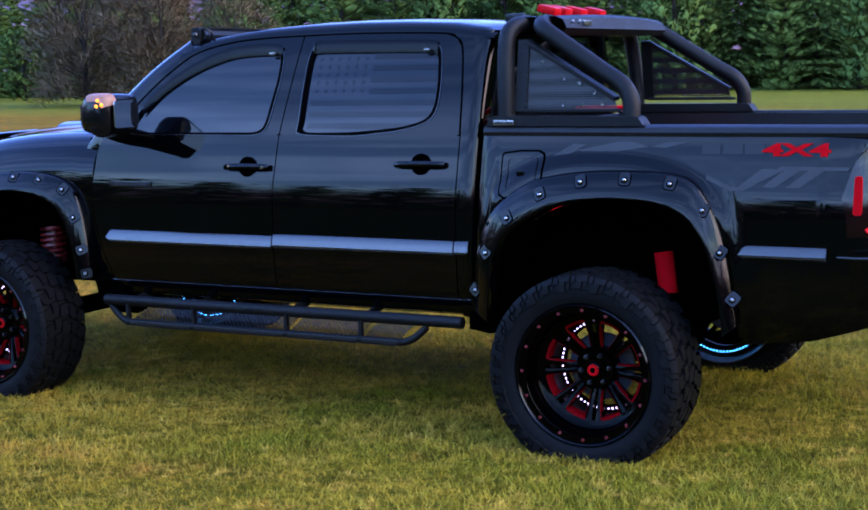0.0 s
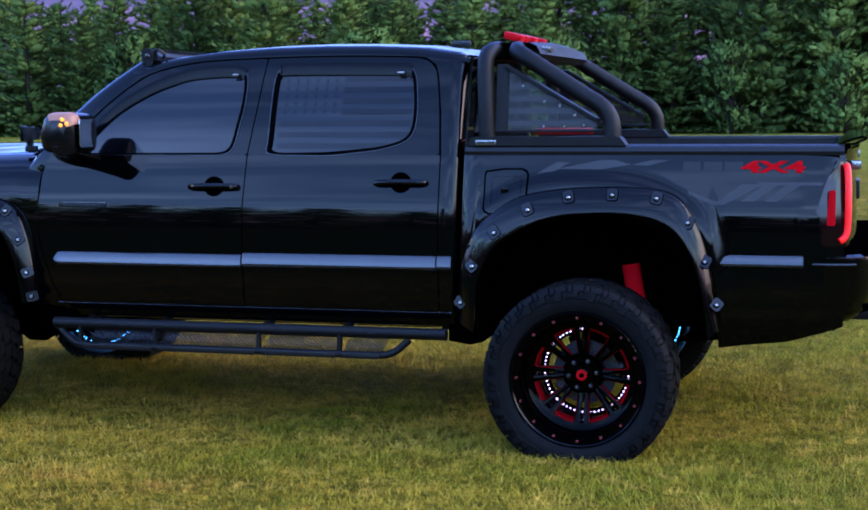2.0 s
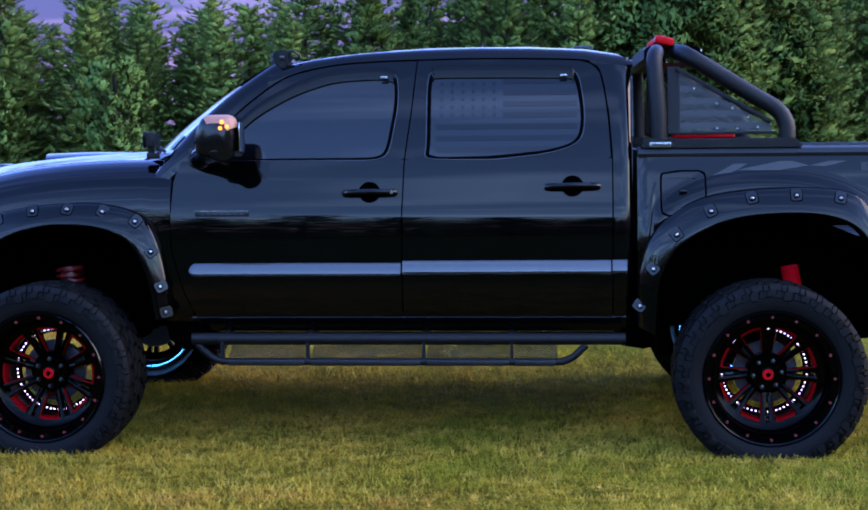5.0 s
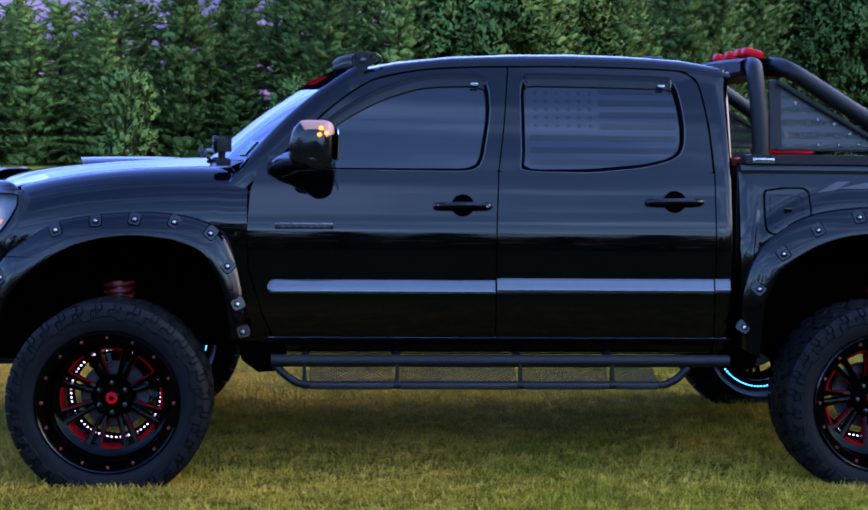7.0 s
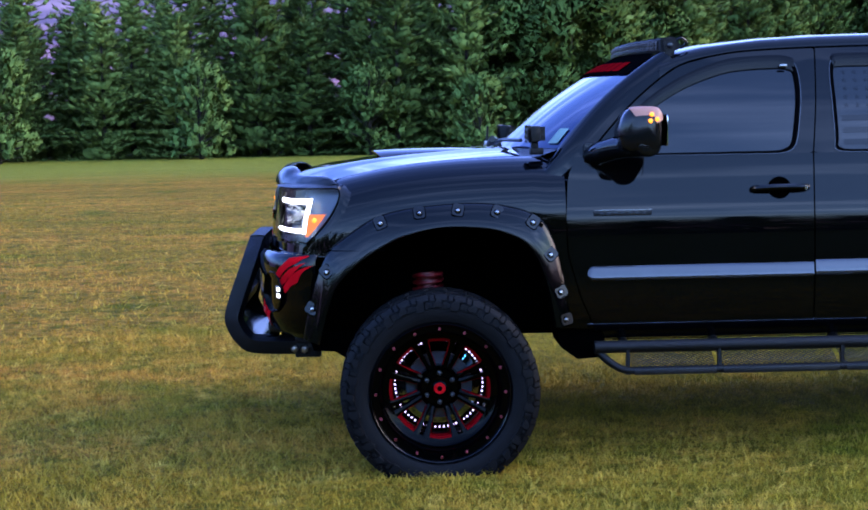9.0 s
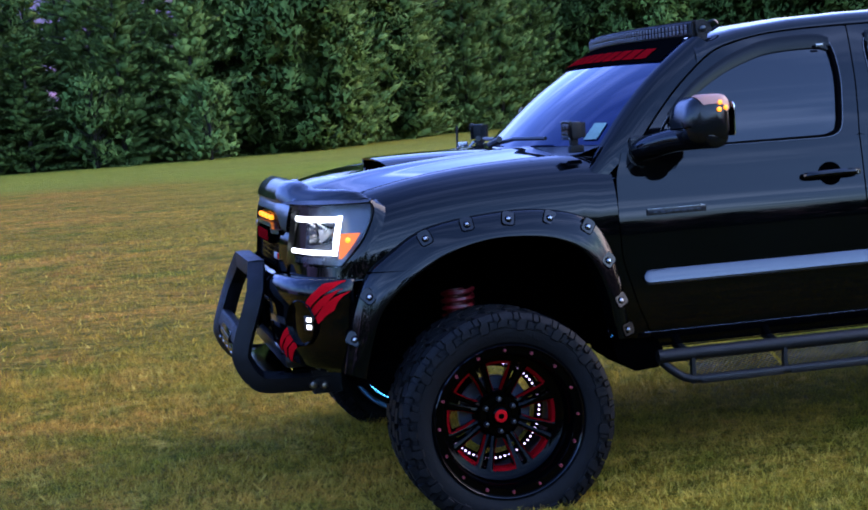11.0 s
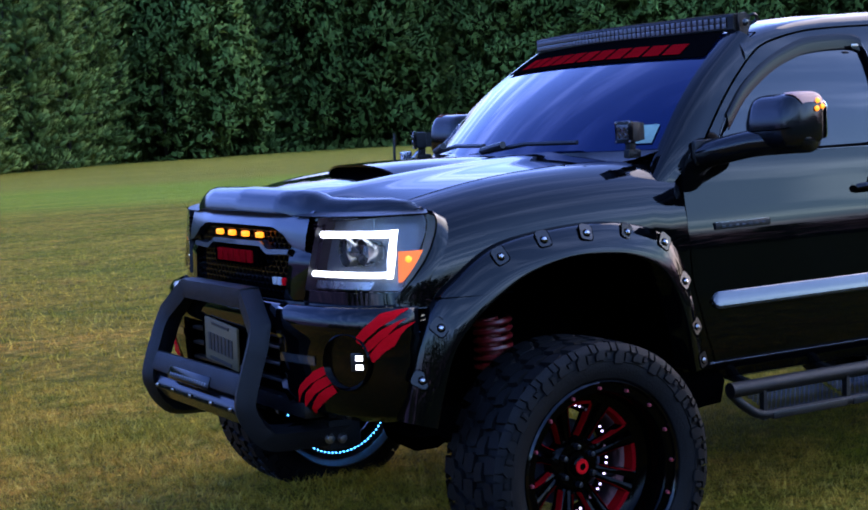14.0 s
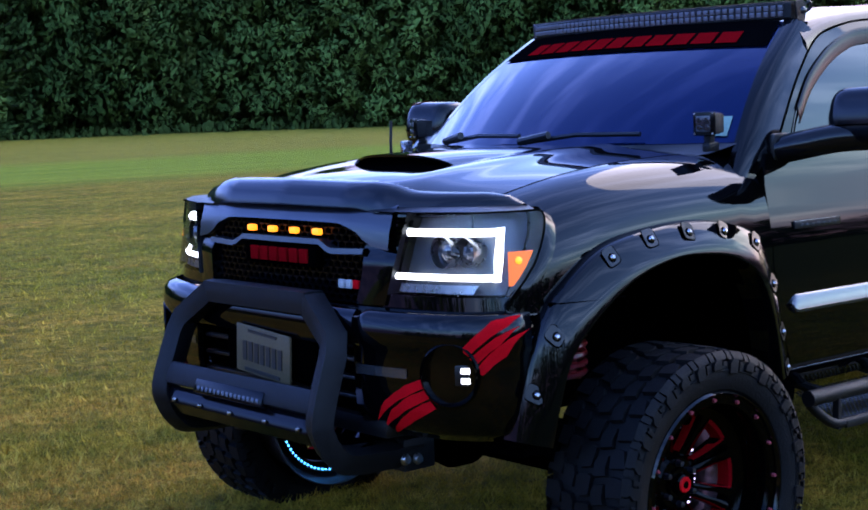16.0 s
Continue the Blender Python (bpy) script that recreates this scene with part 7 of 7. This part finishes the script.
def tree_meshes(kind, seed, H, R, sub, fringe, grain=1.0):
    rng = np.random.default_rng(seed)
    tb = bmesh.new()
    add_tube(tb, [(0, 0, -0.2), (0.05 * rng.normal(), 0.05 * rng.normal(), H * 0.4), (0.1 * rng.normal(), 0.1 * rng.normal(), H * 0.93)], 0.10 + H * 0.006, 7)
    for v in tb.verts:
        k = 1 - 0.85 * max(0, v.co.z) / H
        v.co.x *= k
        v.co.y *= k
    plumes, limbs = [], []
    if kind == "pine":
        # whorls of boughs, one storey above the next, each bough a flat fan of tufts with raised tips
        z = H * 0.03
        full = rng.uniform(0.36, 0.52)
        while z < H * 0.95:
            t = z / H
            rad = R * (1 - t) ** full * (0.84 + 0.16 * min(1, t * 6)) * rng.uniform(0.84, 1.10)
            nb = max(4, int(round(3.6 + 3.6 * (1 - t))))
            a0 = rng.uniform(0, 6.28)
            for b in range(nb):
                a = a0 + 2 * np.pi * b / nb + rng.normal(0, 0.20)
                ln = rad * rng.uniform(0.62, 1.12)
                zz = z + rng.normal(0, 0.16)
                rise = rng.uniform(-0.06, 0.14) * ln + 0.34 * t * ln
                limbs.append((zz, a, ln, rise))
                m = max(2, int(round(ln / 0.62)))
                for q in range(m):
                    f = 0.34 + 0.66 * q / (m - 1)
                    wide = 0.17 * ln * math.sin(math.pi * (0.25 + 0.6 * f))
                    for sd in ((-1, 1) if q < m - 1 and ln > 1.1 else (0,)):
                        side = sd * wide * rng.uniform(0.5, 1.2) + rng.normal(0, 0.05 * ln)
                        p = np.array([math.cos(a) * ln * f - math.sin(a) * side, math.sin(a) * ln * f + math.cos(a) * side, zz + rise * f ** 1.6 + 0.10 * f * f + rng.normal(0, 0.05)])
                        turn = a + sd * rng.uniform(0.2, 0.7)
                        ax = np.array([math.cos(turn), math.sin(turn), rng.uniform(0.05, 0.55) + 0.25 * (f > 0.95)])
                        plumes.append((p, ax, rng.uniform(0.46, 0.74) * (0.62 + 0.42 * (1 - t)), rng.uniform(0.52, 0.74)))
            # shaded inner foliage close to the stem
            for b in range(4):
                a = rng.uniform(0, 6.28)
                p = np.array([math.cos(a) * rad * 0.30, math.sin(a) * rad * 0.30, z + rng.uniform(0, 0.4)])
                plumes.append((p, np.array([math.cos(a), math.sin(a), 0.3]), 0.45 + 0.34 * rad, 0.8))
            z += rng.uniform(0.52, 0.74) * (0.66 + 0.42 * (1 - t))
        plumes.append((np.array([0, 0, H * 0.96]), np.array([0, 0, 1.0]), 0.36, 0.32))
        plumes.append((np.array([0.1, 0, H * 0.90]), np.array([0.2, 0.1, 1.0]), 0.36, 0.40))
    else:
        billows = []
        for k in range(22):
            t, a = (k + 0.5) / 22, k * 2.4 + rng.uniform(-0.5, 0.5)
            out = R * 0.66 * math.sqrt(max(0.05, 1 - (abs(t - 0.38) / 0.66) ** 2))
            billows.append((np.array([out * math.cos(a), out * math.sin(a), H * (0.06 + 0.84 * t)]), R * rng.uniform(0.30, 0.50)))
        for _ in range(int((75 if kind == "bare" else 165) * R * H / (8 * grain ** 0.25))):
            p = np.array([rng.normal(0, R * 0.5), rng.normal(0, R * 0.5), H * rng.uniform(0.08, 0.97)])
            lim = R * 1.02 * math.sqrt(max(0.03, 1 - (abs(p[2] / H - 0.40) / 0.62) ** 2))
            if grain > 1:
                # gathered on the outside of rounded sub-crowns
                c, r = billows[rng.integers(0, len(billows))]
                d = rng.normal(0, 1, 3) + np.array([c[0] * 0.35, c[1] * 0.35, 0.45])
                p = c + r * d / np.linalg.norm(d) * rng.uniform(0.75, 1.08)
                p[2] = max(0.3, p[2])
                plumes.append((p, d, grain * rng.uniform(0.22, 0.44), rng.uniform(0.6, 0.9)))
                continue
            k = np.linalg.norm(p[:2]) + 1e-6
            p[:2] *= min(1.0, lim / k) * (1 if k > lim * 0.4 else 1.5)
            if rng.random() < 0.3:
                limbs.append((p[2] * 0.6, math.atan2(p[1], p[0]), np.linalg.norm(p[:2]), p[2] * 0.4))
            plumes.append((p, np.array([p[0], p[1], 0.9 * R]), grain * rng.uniform(0.24, 0.46), rng.uniform(0.6, 0.9)))
    for z, a, ln, rise in limbs[:: 2 if kind == "pine" else 1]:
        add_tube(tb, [(0, 0, z), (math.cos(a) * ln * 0.9, math.sin(a) * ln * 0.9, z + rise * 0.9)], 0.024, 4, cap=False)
    if kind == "bare":
        # a haze of thin twigs
        n = 9000
        c = np.array([pl[0] for pl in plumes])[rng.integers(0, len(plumes), n)] + rng.normal(0, 0.22, (n, 3))
        d = c * np.array([0.5, 0.5, 0]) + rng.normal(0, 0.6, (n, 3)) + np.array([0, 0, 0.8])
        d /= np.linalg.norm(d, axis=1)[:, None]
        e = np.cross(d, rng.normal(0, 1, (n, 3)))
        e /= np.linalg.norm(e, axis=1)[:, None]
        L, w = rng.uniform(0.2, 0.6, n)[:, None], rng.uniform(0.010, 0.026, n)[:, None]
        V = np.stack([c - e * w, c + e * w, c + d * L], 1).reshape(-1, 3)
        crown = mesh_from("crown", V, np.arange(3 * n).reshape(-1, 3), np.repeat(d + np.array([0, 0, 0.5]), 3, 0), BROWNTWIG)
    else:
        V, F, Nn = plume_arrays(rng, plumes, sub, fringe, kind == "leaf")
        crown = mesh_from("crown", V, F, Nn, NEEDLES if kind == "pine" else LEAVES)
    for f in tb.faces:
        f.smooth = True
    tm = bpy.data.meshes.new("trunk")
    tb.to_mesh(tm)
    tb.free()
    tm.materials.append(BARK)
    return tm, crown


def make_tree(name, kind, seed, H, R, label, sub=1, fringe=40, grain=1.0):
    tm, cm = tree_meshes(kind, seed, H, R, sub, fringe, grain)
    t = new(name)
    a, b = new("trunk", tm), new("crown", cm)
    a.parent = b.parent = t
    tagged(t, label, "tree")
    return t


PINE_H = 9.4
protos = [make_tree("pine_tree", "pine", 10 + k, PINE_H, 2.7 + 0.24 * (k % 3), "dense dark green pine at the edge of the field", 1, 56) for k in range(6)]
mid = [make_tree("pine_tree", "pine", 16 + k, PINE_H, 2.8 + 0.2 * k, "dense dark green pine in the second row", 1, 36) for k in range(3)]
deep = [make_tree("pine_tree", "pine", 20 + k, PINE_H, 2.7 + 0.25 * k, "dark green pine deeper in the wood", 1, 14) for k in range(3)]
leafy = [make_tree("broadleaf_tree", "leaf", 30 + k, 5.0, 1.7, "young light green broadleaf tree before the pines", 1, 60) for k in range(2)]
tall = [make_tree("broadleaf_tree", "leaf", 34 + k, PINE_H, 3.0, "tall dense dark green broadleaf tree in the wood", 1, 70, 1.75) for k in range(3)]
bare = make_tree("brown_tree", "bare", 41, 6.5, 2.4, "half-bare brown twiggy tree at the field edge")

EDGE = [(-150, 40), (-90, 58), (-60, 62), (-20, 64), (8, 66), (20, 84), (32, 100), (60, 104), (80, 86), (110, 60), (140, 20)]
TOPS = [(-62, 6.2), (-40, 6.6), (-27, 7.6), (-20, 7.5), (-14, 7.6), (-10, 8.6), (-4, 8.8), (4, 9.2), (9, 8.9), (15, 9.2), (22, 10.6), (32, 12.0), (45, 13.5), (100, 16.0)]


def edge_y(x):
    return interp(x, EDGE)


rng = random.Random(11)
placed = set()


def set_tree(p, x, y, sx, sz, turn):
    m = Matrix.Translation((x, y, -0.08)) @ Matrix.Rotation(turn, 4, "Z")
    if p.name not in placed:
        placed.add(p.name)
        p.matrix_basis = m @ Matrix.Diagonal((sx, sx, sz, 1))
        tagged(p, group="trees along the field")
    else:
        q = copy_thing(p, m)
        q.scale = (sx, sx, sz)


for row, (dy, step) in enumerate(((0, 3.1), (2.6, 2.8), (5.4, 2.8), (8.0, 4.0), (11.0, 2.8))):
    x = -62 + row if row < 4 else 20
    while x < 100:
        sz = 1.16 * interp(x, TOPS) / PINE_H * (rng.uniform(0.62, 1.10) if row == 0 else rng.uniform(0.80, 1.18))
        sx = (0.55 * sz + 0.42) * rng.uniform(0.9, 1.1)
        kinds = deep if row >= 2 or not -36 < x < 66 else (protos if row == 0 else mid)
        if row < 2 and (4 < x < 15 or x > 34) and rng.random() < 0.75:
            kinds = tall
        set_tree(kinds[rng.randrange(len(kinds))], x + rng.uniform(-0.7, 0.7), edge_y(x) + dy + (rng.uniform(-1.3, 1.5) if row == 0 else rng.uniform(-0.8, 0.8)), sx, sz, rng.uniform(0, 6.28))
        x += step * (1 if x < 15 else 1.25) * rng.uniform(0.8, 1.25)
for k, p in enumerate(protos + mid + deep + tall):
    if p.name not in placed:
        set_tree(p, -30 + 4 * k, edge_y(-30 + 4 * k) + 13, 0.9, 0.85, k)
# trees behind the camera, mirrored in the paint
a = 0
while a < 360:
    r = interp(a, [(190, 27), (262, 28), (274, 40), (300, 48), (350, 48)]) + rng.uniform(-2.5, 2.5) if 190 < a < 350 else rng.uniform(62, 74)
    x, y = 1 + r * math.cos(radians(a)), -4 + r * math.sin(radians(a))
    if not (y > 20 and -62 < x < 100):
        sc = rng.uniform(0.80, 1.0) if r < 55 else rng.uniform(1.0, 1.3)
        set_tree(deep[rng.randrange(3)], x, y, sc * (1.0 if r < 34 else 1.9), sc, rng.uniform(0, 6.28))
    a += 5.0
for i, (x, y, sc) in enumerate(((-17.0, 59.5, 1.0), (-23.5, 60.5, 0.9), (-8.5, 61.5, 0.9), (-1.0, 63.0, 0.85), (4.0, 62.5, 0.75), (-29.0, 60.0, 1.0), (-40, 58, 0.85), (-46, 57, 0.8), (9.5, 65.5, 0.9), (-52, 56, 0.8), (12.5, 71.0, 0.7))):
    set_tree(leafy[i % 2], x, y, sc, sc, i * 1.3)
for x, y, sc in ((-36, 46, 0.85), (-41, 48, 0.95), (-32, 47, 0.75), (-34, 44.5, 0.80), (-38.5, 45, 0.90)):
    set_tree(bare, x, y, sc, sc, x)


def weeds(n, seed):
    rg = np.random.default_rng(seed)
    plumes = []
    for _ in range(n):
        x = rg.uniform(-62, 92)
        big = interp(x, [(-62, 0.8), (20, 0.7), (40, 1.5), (55, 3.2), (92, 3.2)])
        y = edge_y(x) - abs(rg.normal(0, 1.0)) * big + 0.5
        s_ = rg.uniform(0.10, 0.26) * big
        plumes.append((np.array([x, y, -0.06 + s_ * rg.uniform(0.2, 1.3)]), np.array([rg.normal(0, 0.35), rg.normal(0, 0.35), 1.0]), s_, rg.uniform(0.5, 0.95)))
    V, F, Nn = plume_arrays(rg, plumes, 1, 14, True)
    tagged(new("weeds", mesh_from("weeds", V, F, Nn, WEEDS)), "low scrub and weeds along the pines", "weeds", kind="stuff")


weeds(3400, 8)
